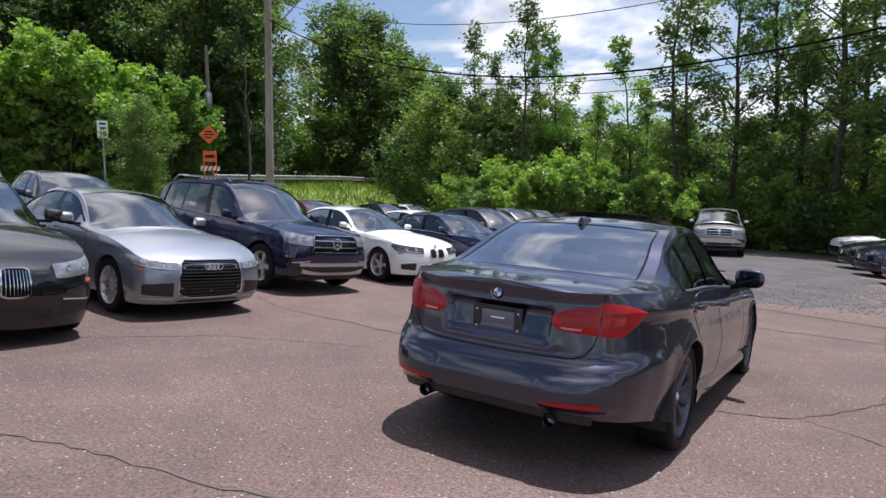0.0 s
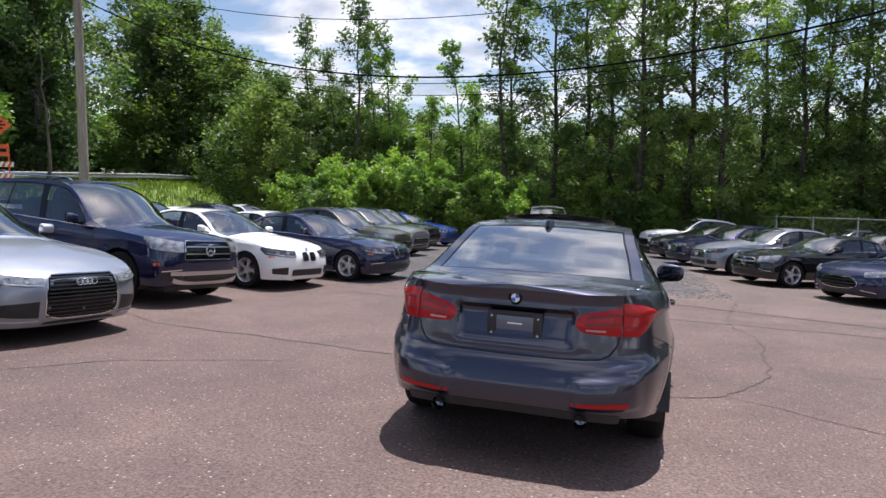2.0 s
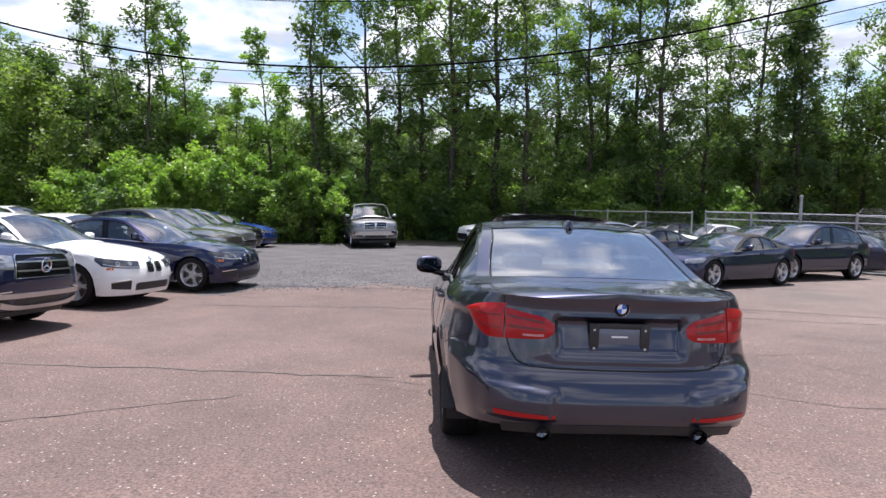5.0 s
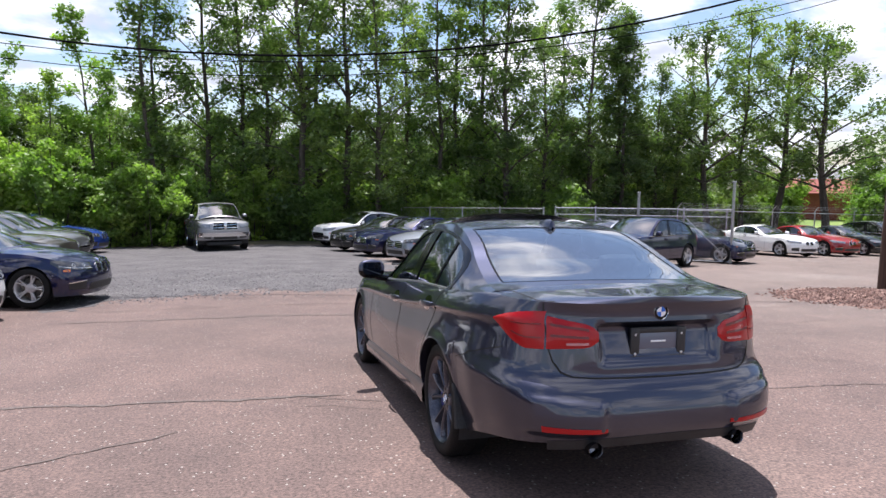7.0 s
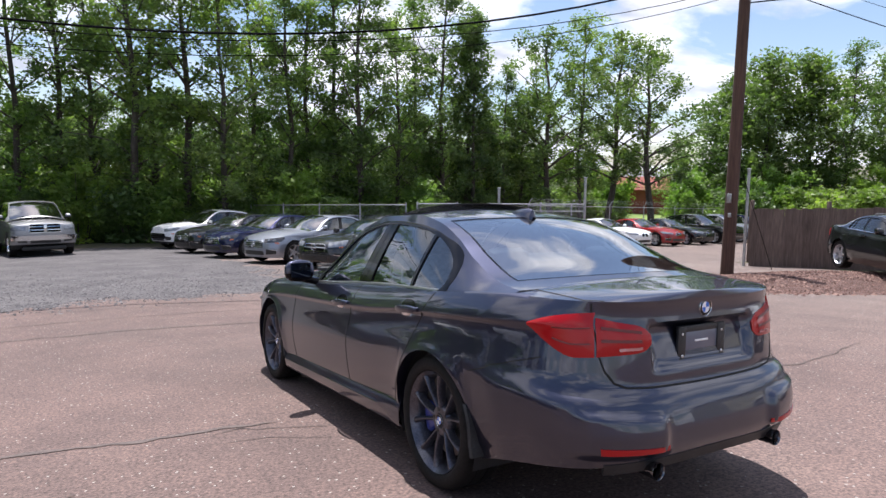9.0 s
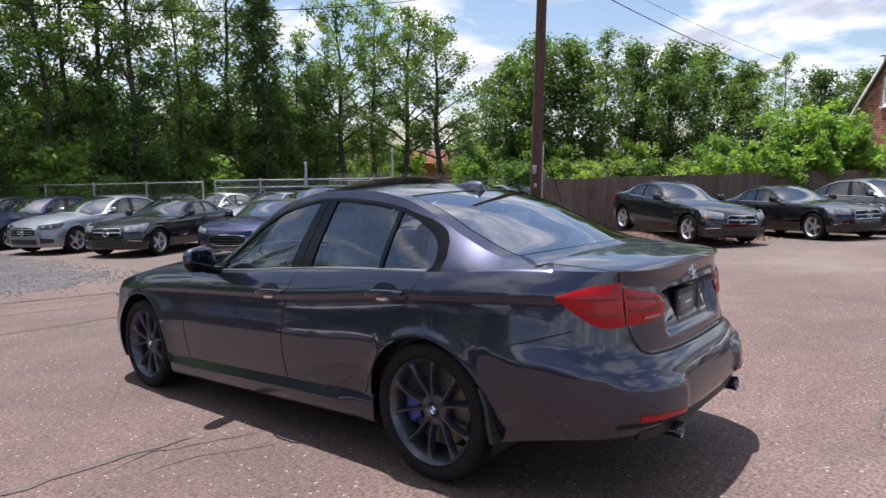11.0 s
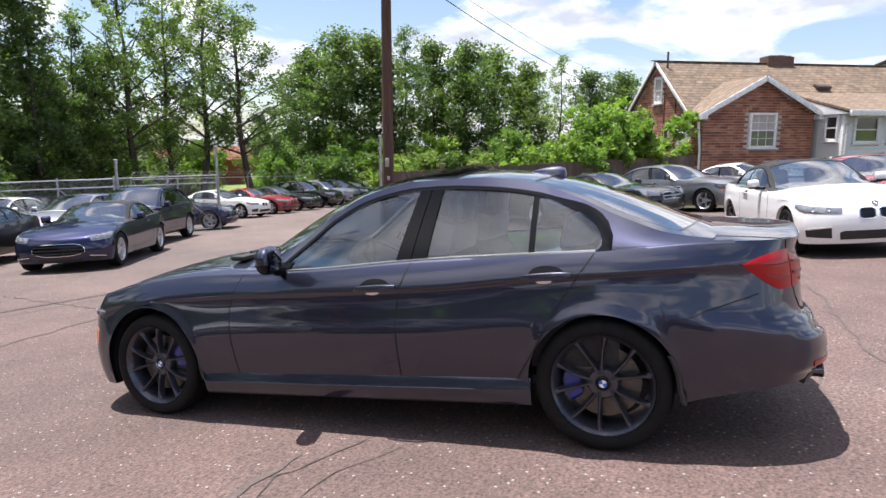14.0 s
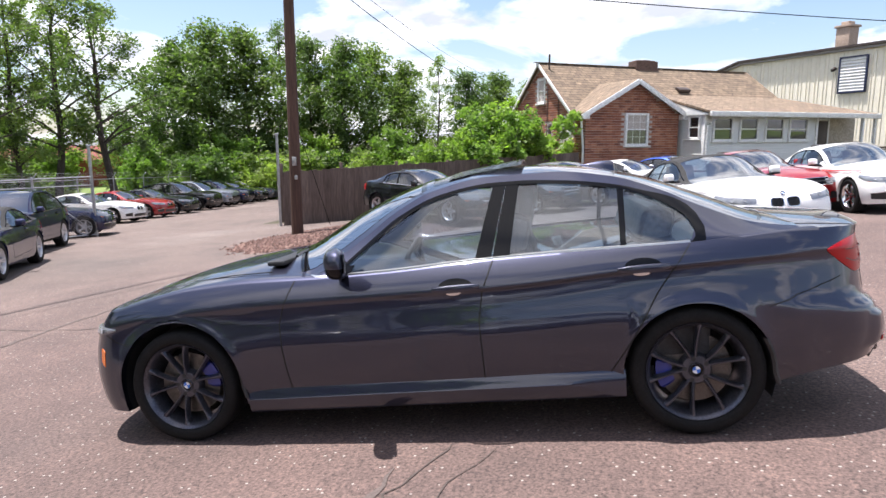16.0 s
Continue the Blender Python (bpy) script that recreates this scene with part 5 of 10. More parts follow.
def saloon_body(sh):
    """The saloon's skin as one mesh whose rows follow the crease."""
    bm = bmesh.new()

    def ladder(stops):
        out = []
        for (a, b, n) in stops:
            out += [a + (b - a) * i / n for i in range(n)]
        return out + [stops[-1][1]]
    cols = []
    for s in sh.stations():
        lo = sh.low(s)
        y0 = sh._raw(s, 0.95).y
        hi, zl = sh.edge(y0), sh.crease(y0)
        b1 = max(zl - 0.26, lo + 0.45 * (zl - lo) if lo > zl - 0.36 else zl - 0.26)
        side = ladder([(lo, b1, 11), (b1, zl - 0.03, 12), (zl - 0.03, zl, 7), (zl, hi, 12)])
        heights = side
        if s < 1:
            tail = ladder([(lo, 0.38, 4), (0.38, 0.56, 13), (0.56, 0.70, 12), (0.70, 0.85, 5), (0.85, 0.885, 3), (0.885, hi, 5)])
            k = ease((s - 0.72) / 0.28)
            heights = [a + (b - a) * k for a, b in zip(tail, side)]
        if 1 < s < 2:
            p0 = sh.at(s, lo)
            col = [p0 + Vector((-0.06, 0, 0.0)), p0 + Vector((-0.012, 0, -0.001))]
        else:
            p0 = sh.at(s, lo)
            back = 0.05 if s <= 1 else -0.05
            col = [Vector((p0.x * 0.95, p0.y + back, lo + 0.005)), Vector((p0.x * 0.99, p0.y + back * 0.2, lo - 0.001))]
        col += [sh.at(s, z) for z in heights]
        top = col[-1]
        dz = sh.deck(top.y)
        for j in range(1, 10):
            u2 = (j / 9) ** 1.15
            col.append(Vector((top.x * (1 - u2), top.y, hi + (dz - hi) * (1 - (1 - u2) ** 2.4))))
        cols.append(col)
    for m in (1, -1):
        grid_faces(bm, [[bm.verts.new((p.x * m, p.y, p.z)) for p in c] for c in cols])
    bmesh.ops.remove_doubles(bm, verts=bm.verts, dist=0.0006)
    return bm


def saloon_cabin(car, sh, p):
    """Greenhouse of the saloon: side frames with one opening each, roof, screens, trim and seats."""
    top, edge = smooth_table(p["roof"]), smooth_table(p["roof_edge"])
    wroof, belt = smooth_table(p["roof_width"]), smooth_table(p["belt"])
    bow, inset = smooth_table(p["bow_y"]), smooth_table(p["pillar_y"])
    zhi = smooth_table(p["pane_top"])
    y_rear, y_front = p["cabin_y"]
    yg1, yg0 = p["pane_top"][0][0], p["pane_top"][-1][0]
    w0, w1 = p["windscreen"]
    r0, r1 = p["rear_window"]

    def zlo(y):
        return belt(y) + 0.010 + 0.060 * max(0.0, (-1.395 - y) / 0.035) ** 2

    def side(y, z, out=0.0):
        zb, ze = belt(y), max(edge(y), belt(y))
        wb = sh.width(y) - 0.019 - 0.22 * (zb - sh.crease(y)) - 2.3 * (zb - sh.crease(y)) ** 2 - 0.008
        we = min(wroof(y), wb)
        u = min(max((z - zb) / max(ze - zb, 0.005), 0), 1)
        return Vector((wb + (we - wb) * u ** 1.2 + out, y, z))

    def spread(marks, step):
        marks = sorted(set(marks))
        out = []
        for a, b in zip(marks, marks[1:]):
            n = max(1, int(round((b - a) / step)))
            out += [a + (b - a) * i / n for i in range(n)]
        return out + [marks[-1]]
    ys = spread([y_rear, r0, r0 + 0.02, r1 - 0.018, r1, -1.43, -1.41, -1.395, -1.36, yg0, w0, w0 + 0.03, w1 - 0.03, w1, y_front, p["sunroof"][0], p["sunroof"][1]], 0.045)
    # side frames, cut open along the window line
    bm = bmesh.new()
    for m in (1, -1):
        above, below = [], []
        for y in ys:
            zb, ze = belt(y), max(edge(y), belt(y))
            inside = yg1 <= y <= yg0
            mid = zb + (ze - zb) * 0.3
            a = min(zhi(y), ze - 0.012) if inside else mid
            b = min(zlo(y), a) if inside else mid
            above.append([bm.verts.new((v.x * m, v.y, v.z)) for v in [side(y, a + (ze - a) * i / 6) for i in range(7)]])
            below.append([bm.verts.new((v.x * m, v.y, v.z)) for v in [side(y, zb - 0.03), side(y, zb), side(y, (zb + b) / 2), side(y, b)]])
        grid_faces(bm, above)
        grid_faces(bm, below)
    bmesh.ops.remove_doubles(bm, verts=bm.verts, dist=0.0005)
    part("cabin_frame", bm, PAINT, car, "", GREY, 60)
    bm = bmesh.new()
    for m in (1, -1):
        rows = []
        for y in ys:
            zb, ze = belt(y), max(edge(y), belt(y))
            a = min(zhi(y), ze - 0.012) if yg1 <= y <= yg0 else zb
            rows.append([bm.verts.new((v.x * m, v.y, v.z)) for v in [side(y, a, -0.03), side(y, (a + ze) / 2, -0.03), side(y, ze - 0.01, -0.035)]])
        grid_faces(bm, rows)
    part("pillar_lining", bm, LINER, car)
    # roof and screens
    grid = []
    for y in ys:
        ze, we, bo = max(edge(y), belt(y)), side(y, max(edge(y), belt(y))).x, bow(y)
        zt = max(top(y + bo), ze + 0.002)
        ins = min(inset(y), we * 0.5)
        xs = [we, we - 0.012, we - ins * 0.5, we - ins, we - ins - 0.012] + [(we - ins - 0.012) * (1 - i / 9) for i in range(1, 10)]
        grid.append([Vector((x, y + bo * (1 - (x / we) ** 2), ze + (zt - ze) * (1 - (x / we) ** 2.3))) for x in xs])
    cells = {}
    for i in range(len(ys) - 1):
        y = (ys[i] + ys[i + 1]) / 2
        for j in range(len(grid[0]) - 1):
            k = "roof"
            if j >= 3 and r0 < y < r1:
                k = "rear_window" if j >= 4 and r0 + 0.02 < y < r1 - 0.018 else "window_border"
            elif j >= 3 and w0 < y < w1:
                k = "windscreen" if j >= 4 and w0 + 0.025 < y < w1 - 0.025 else "window_border"
            elif j >= 4 and p["sunroof"][0] < y < p["sunroof"][1]:
                k = "sunroof_opening"
            cells.setdefault(k, []).append((i, j))

    def sheet(which, drop):
        bm = bmesh.new()
        cache = {}
        for m in (1, -1):
            for i, j in which:
                q = []
                for a, b in ((i, j), (i + 1, j), (i + 1, j + 1), (i, j + 1)):
                    g = grid[a][b]
                    key = (m if g.x > 1e-5 else 0, a, b)
                    if key not in cache:
                        v = Vector((g.x * m, g.y, g.z))
                        cache[key] = bm.verts.new(v + (Vector((0, min(max(v.y, -1.0), 0.2), 0.6)) - v).normalized() * drop)
                    if cache[key] not in q:
                        q.append(cache[key])
                if len(q) > 2:
                    bm.faces.new(q)
        return bm
    part("roof", sheet(cells["roof"], 0.0), PAINT, car, "", GREY, 50)
    part("headlining", sheet(cells["roof"], 0.028), LINER, car)
    part("sunroof_opening", sheet(cells["sunroof_opening"], 0.004), GLOSS_BLACK, car)
    for front in (True, False):
        part("window_border", sheet([c for c in cells["window_border"] if (ys[c[0]] > -0.5) == front], 0.003), GLOSS_BLACK, car)
    part("windscreen", sheet(cells["windscreen"], 0.004), GLASS_SCREEN, car)
    part("rear_window", sheet(cells["rear_window"], 0.004), GLASS_SCREEN, car)
    # side glass in three panes a side, slanting door pillar and upright divider over it
    pillar = ((-0.317, belt(-0.317)), (-0.428, zhi(-0.428)), (-0.500, belt(-0.5)), (-0.566, zhi(-0.566)))

    def strip(bm, m, quad, out, n=8):
        (ya, za), (yb, zb), (yc, zc), (yd, zd) = quad
        rows = []
        for i in range(n + 1):
            u = i / n
            y0_, z0_ = ya + (yb - ya) * u, za + (zb - za) * u
            y1_, z1_ = yc + (yd - yc) * u, zc + (zd - zc) * u
            pts = [side(y0_, z0_, out - 0.02), side(y0_, z0_, out), side((y0_ + y1_) / 2, (z0_ + z1_) / 2, out), side(y1_, z1_, out), side(y1_, z1_, out - 0.02)]
            rows.append([bm.verts.new((v.x * m, v.y, v.z)) for v in pts])
        grid_faces(bm, rows)
    for m in (1, -1):
        for name, ya, yb in (("front_side_window", -0.45, yg0), ("rear_side_window", -1.086, -0.45), ("quarter_window", yg1, -1.086)):
            bm = bmesh.new()
            rows = []
            for y in spread([ya, yb] + [v for v in (-1.41, -1.395, -1.36) if ya < v < yb], 0.045):
                hi = min(zhi(y), max(edge(y), belt(y)) - 0.012)
                lo = min(zlo(y), hi)
                rows.append([bm.verts.new((v.x * m, v.y, v.z)) for v in [side(y, lo + (hi - lo) * i / 7, -0.007) for i in range(8)]])
            grid_faces(bm, rows)
            bmesh.ops.remove_doubles(bm, verts=bm.verts, dist=0.0004)
            part(name, bm, GLASS, car)
        bm = bmesh.new()
        strip(bm, m, (pillar[0], pillar[1], (-0.404, belt(-0.404)), (-0.494, zhi(-0.494))), 0.002)
        strip(bm, m, ((-0.411, belt(-0.411)), (-0.500, zhi(-0.5)), pillar[2], pillar[3]), 0.002)
        part("door_pillar", bm, GLOSS_BLACK, car)
        bm = bmesh.new()
        strip(bm, m, ((-1.066, belt(-1.066)), (-1.078, zhi(-1.078)), (-1.094, belt(-1.094)), (-1.108, zhi(-1.108))), 0.001)
        part("window_divider", bm, GLOSS_BLACK, car)
        # black surround that widens towards the rear corner
        line = [(y, min(zhi(y), edge(y) - 0.012)) for y in spread([yg1, -1.41, -1.36, yg0], 0.03)][::-1]
        line += [(yg1 + 0.002, 1.00), (yg1 + 0.018, 0.980), (-1.392, belt(-1.392) + 0.004)]
        bm = bmesh.new()
        rows = []
        for i, (y, z) in enumerate(line):
            (ya, za), (yb, zb) = line[max(i - 1, 0)], line[min(i + 1, len(line) - 1)]
            ty, tz = yb - ya, zb - za
            L = math.hypot(ty, tz) or 1
            ny, nz = tz / L, -ty / L
            wide = 0.020 + 0.032 * ease((-1.15 - y) / 0.25)
            if i == len(line) - 1:
                ny, nz = -1.0, 0.0
            a, b = (y, z), (y + ny * wide, z + nz * wide)
            pts = [side(*a, -0.012), side(*a, 0.0035), side((a[0] + b[0]) / 2, (a[1] + b[1]) / 2, 0.006), side(*b, 0.0035), side(*b, -0.006)]
            rows.append([bm.verts.new((v.x * m, v.y, v.z)) for v in pts])
        grid_faces(bm, rows)
        part("window_surround", bm, GLOSS_BLACK, car)
        bm = bmesh.new()
        rows = []
        for y in spread([-1.40, 0.62], 0.05):
            z = belt(y)
            pts = [side(y, z - 0.006, 0.0), side(y, z - 0.004, 0.007), side(y, z + 0.010, 0.007), side(y, z + 0.014, -0.004)]
            rows.append([bm.verts.new((v.x * m, v.y, v.z)) for v in pts])
        grid_faces(bm, rows)
        part("waist_trim", bm, SATIN, car, "bright satin strip along the waist")
        # dark corner piece behind the mirror
        bm = bmesh.new()
        strip(bm, m, ((yg0 + 0.16, belt(yg0 + 0.16) + 0.012), (yg0 - 0.02, zhi(yg0 - 0.02) + 0.03), (yg0 - 0.07, belt(yg0 - 0.07) + 0.012), (yg0 - 0.09, zhi(yg0 - 0.09) - 0.03)), 0.003)
        part("mirror_corner", bm, GLOSS_BLACK, car)
    # inside
    for x in (-0.37, 0.37):
        bm = bmesh.new()
        seat_parts(bm, x, -0.16, 0.47)
        part("front_seat", bm, SEAT_SMOKE, car, "smoke grey leather front seat")
    bm = bmesh.new()
    seat_parts(bm, 0, -0.92, 0.46, bench=True)
    part("rear_bench", bm, SEAT_SMOKE, car, "smoke grey leather rear bench")
    bm = bmesh.new()
    add_box(bm, (0, 0.50, 0.80), (1.36, 0.46, 0.20), 0.07)
    add_box(bm, (-0.37, 0.40, 0.89), (0.42, 0.22, 0.07), 0.03)
    add_box(bm, (0, -0.05, 0.48), (0.26, 1.0, 0.30), 0.05)
    add_box(bm, (0, -0.1, 0.30), (1.5, 2.6, 0.06), 0.02)
    add_box(bm, (0, -1.52, 0.93), (1.15, 0.52, 0.05), 0.02)
    for x in (-0.73, 0.73):
        add_box(bm, (x, -0.45, 0.62), (0.09, 2.1, 0.50), 0.03)
    part("dashboard_and_trim", bm, CABIN, car)
    bm = bmesh.new()
    m4 = Matrix.Translation((-0.37, 0.14, 0.86)) @ Matrix.Rotation(radians(-64), 4, "X")
    ring = []
    for k in range(28):
        a = 2 * math.pi * k / 28
        ring.append([bm.verts.new(m4 @ Vector(((0.185 + 0.016 * math.cos(b)) * math.cos(a), (0.185 + 0.016 * math.cos(b)) * math.sin(a), 0.016 * math.sin(b)))) for b in (0, 1.05, 2.1, 3.14, 4.19, 5.24)])
    grid_faces(bm, ring + [ring[0]], closed=True)
    add_box(bm, m4 @ Vector((0, 0, -0.02)), (0.15, 0.14, 0.05), 0.02, m4.to_3x3().to_4x4())
    for a in (0, 180, 270):
        add_box(bm, m4 @ Vector((0.11 * math.cos(radians(a)), 0.11 * math.sin(radians(a)), -0.01)), (0.15, 0.03, 0.015), 0.0, m4.to_3x3().to_4x4() @ Matrix.Rotation(radians(a), 4, "Z"))
    part("steering_wheel", bm, CABIN, car)
    bm = bmesh.new()
    add_box(bm, (0, 0.06, 1.27), (0.25, 0.03, 0.065), 0.014)
    tube(bm, [(0, 0.07, 1.28), (0, 0.13, 1.32)], 0.012, 6)
    part("inner_mirror", bm, GLOSS_BLACK, car)
    return side, belt, top


def saloon_mirror(car, m):
    """A rounded wing mirror: painted cap over a black lower shell, on a short foot."""
    y, z, x = 0.385, 0.985, 0.945
    rows = []
    for name, mat_, lo, hi, col in (("wing_mirror", PAINT, -0.18, 1.0, GREY), ("mirror_foot", GLOSS_BLACK, -1.0, -0.18, None)):
        bm = bmesh.new()
        grid = []
        for i in range(9):
            v = lo + (hi - lo) * i / 8
            row = []
            for k in range(22):
                a = 2 * math.pi * k / 22
                c, s = math.cos(a), math.sin(a)
                r = max(1 - abs(v) ** 2.6, 0.0) ** (1 / 2.6)
                ex = abs(c) ** 0.75 * (1 if c > 0 else -1) * r
                ey = abs(s) ** 0.75 * (1 if s > 0 else -1) * r
                row.append(bm.verts.new((m * (x + 0.118 * ex), y + (0.072 if ey > 0 else 0.042) * ey - 0.03 * ex * m * m, z + 0.082 * v)))
            grid.append(row)
        grid_faces(bm, grid, closed=True)
        if col is None:
            tube(bm, [(m * 0.80, y + 0.02, z - 0.085), (m * 0.88, y + 0.015, z - 0.07), (m * 0.93, y + 0.01, z - 0.05)], 0.028, 8)
            part(name, bm, mat_, cap)
        else:
            cap = part(name, bm, mat_, car, "", col)
    bm = bmesh.new()
    add_box(bm, (m * (x + 0.005), y - 0.043, z + 0.006), (0.165, 0.006, 0.105), 0.002, Matrix.Rotation(-0.25 * m, 4, "Z"))
    part("mirror_glass", bm, MIRROR, cap)


def saloon_handle(car, sh, m, y, z):
    """A pull handle over a flat black patch for its shaded bowl, with a chrome highlight put underneath."""
    bm = bmesh.new()
    rows = []
    for i in range(13):
        u = i / 12 * 2 - 1
        yy = y - u * 0.125
        zz = z + 0.006 * u
        o = 0.012 + 0.028 * max(1 - u * u, 0) ** 0.5
        h = 0.021 * (1 - 0.5 * abs(u) ** 3)
        b = sh.at(sh.s_y(yy), zz)
        rows.append([bm.verts.new((m * (b.x + dx), yy, zz + dz)) for dx, dz in ((o - 0.014, -h), (o, -h * 0.8), (o + 0.004, 0), (o, h * 0.8), (o - 0.014, h))])
    grid_faces(bm, rows, closed=True)
    bm.faces.new(rows[0])
    bm.faces.new(rows[-1][::-1])
    ob = part("door_handle", bm, PAINT, car, "", GREY)
    # chrome strip stands in for the highlight below the painted handle
    bm = bmesh.new()
    rows = []
    for i in range(9):
        yy = y - 0.055 + 0.11 * i / 8 + 0.012
        b = sh.at(sh.s_y(yy), z)
        d = math.sin(math.pi * i / 8) ** 0.5
        rows.append([bm.verts.new((m * (b.x + o), yy, z + dz)) for o, dz in ((0.018, -0.015), (0.012 * d + 0.004, -0.018 - 0.018 * d), (0.001, -0.018 - 0.026 * d))])
    grid_faces(bm, rows)
    part("handle_underside", bm, CHROME, ob, "chrome piece standing in for the highlight under the handle")
    # the bowl's shade as a black sheet just proud of the door
    bm = bmesh.new()
    rows = []
    for i in range(9):
        a = i / 8 - 0.5
        rows.append([bm.verts.new((m * q.x, q.y, q.z)) for q in [sh.at(sh.s_y(y + a * 0.175), z + 0.012 + (j / 4 - 0.5) * 0.074 * math.sqrt(max(1 - (2 * a) ** 2, 0.04)), 0.0015) for j in range(5)]])
    grid_faces(bm, rows)
    part("handle_recess_shade", bm, GLOSS_BLACK, car)


def saloon_wheel(car, x, y, zc, r, rim_r, side, caliper_at):
    """A dark alloy wheel with five pairs of thin spokes, tyre, drilled disc and blue caliper."""
    half = 0.112
    bm = bmesh.new()
    lathe(bm, [(rim_r * 0.90, -half * 0.9), (rim_r * 0.84, -0.02), (rim_r * 0.90, half * 0.55), (rim_r * 0.955, half * 0.80), (rim_r * 0.985, half * 0.86), (rim_r * 1.005, half * 0.92), (rim_r * 1.02, half * 0.86), (rim_r * 1.015, half * 0.5)], 64)
    lathe(bm, [(0.034, half * 0.52), (0.040, half * 0.58), (0.070, half * 0.55), (0.080, half * 0.44), (0.084, half * 0.2), (0.084, 0.0)], 30)
    wheel = part("wheel", bm, RIM_DARK, car)
    for k in range(5):
        for off in (-1, 1):
            a0 = 2 * math.pi * k / 5 + math.pi / 2
            bm = bmesh.new()
            rows = []
            for i in range(8):
                u = i / 7
                rad = 0.052 + (rim_r * 0.97 - 0.052) * u
                ang = a0 + off * (0.17 + 0.145 * u ** 0.8)
                wid = 0.027 - 0.011 * math.sin(math.pi * min(u * 1.05, 1)) ** 0.8 + 0.016 * max(u - 0.85, 0) / 0.15
                dep = half * (0.56 + 0.10 * math.sin(math.pi * u) + 0.22 * u * u)
                c, s = math.cos(ang), math.sin(ang)
                rows.append([bm.verts.new((dep + dd, rad * c - du * wid / 2 * s, rad * s + du * wid / 2 * c)) for du, dd in ((-1.15, -0.042), (-1.0, -0.010), (-0.35, 0.0), (0.35, 0.0), (1.0, -0.010), (1.15, -0.042))])
            grid_faces(bm, rows, closed=True)
            part("spoke", bm, RIM_DARK, wheel)
    bm = bmesh.new()
    w = half
    lathe(bm, [(rim_r * 1.0, -w * 0.85), (r * 0.90, -w * 1.02), (r * 0.97, -w * 0.92), (r, -w * 0.6), (r, -w * 0.3), (r * 0.986, -w * 0.27), (r, -w * 0.24), (r, w * 0.24), (r * 0.986, w * 0.27), (r, w * 0.3),
               (r, w * 0.58), (r * 0.985, w * 0.80), (r * 0.955, w * 0.95), (r * 0.90, w * 1.01), (r * 0.84, w * 1.02), (rim_r * 1.045, w * 0.97), (rim_r * 1.02, w * 0.90), (rim_r * 1.0, w * 0.80)], 64)
    part("tyre", bm, RUBBER, wheel)
    bm = bmesh.new()
    lathe(bm, [(0.075, 0.030), (0.085, 0.016), (0.10, 0.014), (rim_r * 0.72, 0.014), (rim_r * 0.72, -0.012), (0.07, -0.012)], 40)
    part("brake_disc", bm, DISC, wheel)
    bm = bmesh.new()
    rows = []
    for k in range(11):
        a = radians(caliper_at - 26 + 5.2 * k)
        e = 0.012 if k in (0, 10) else 0.0
        rows.append([bm.verts.new((t, rr * math.cos(a), rr * math.sin(a))) for t, rr in ((-0.03, rim_r * 0.46 + e), (0.036 - e, rim_r * 0.46 + e), (0.044 - e, rim_r * 0.62), (0.038 - e, rim_r * 0.78 - e), (-0.03, rim_r * 0.78 - e))])
    grid_faces(bm, rows, closed=True)
    bm.faces.new(rows[0])
    bm.faces.new(rows[-1][::-1])
    part("caliper", bm, CALIPER, wheel, "blue brake caliper")
    for k in range(5):
        bm = bmesh.new()
        a = 2 * math.pi * k / 5 + math.pi / 2
        lathe_at(bm, (half * 0.50, 0.057 * math.cos(a), 0.057 * math.sin(a)), 0.0115, 0.02, 10)
        part("wheel_bolt", bm, BLACK_PLASTIC, wheel)
    roundel(wheel, Matrix.Translation((half * 0.60, 0, 0)) @ Matrix.Rotation(radians(90), 4, "Y"), 0.033, "centre_cap")
    wheel.matrix_basis = Matrix.Translation((x, y, zc)) @ (Matrix.Rotation(math.pi, 4, "Z") if side < 0 else Matrix.Identity(4)) @ Matrix.Rotation(0.22, 4, "X")
    return wheel


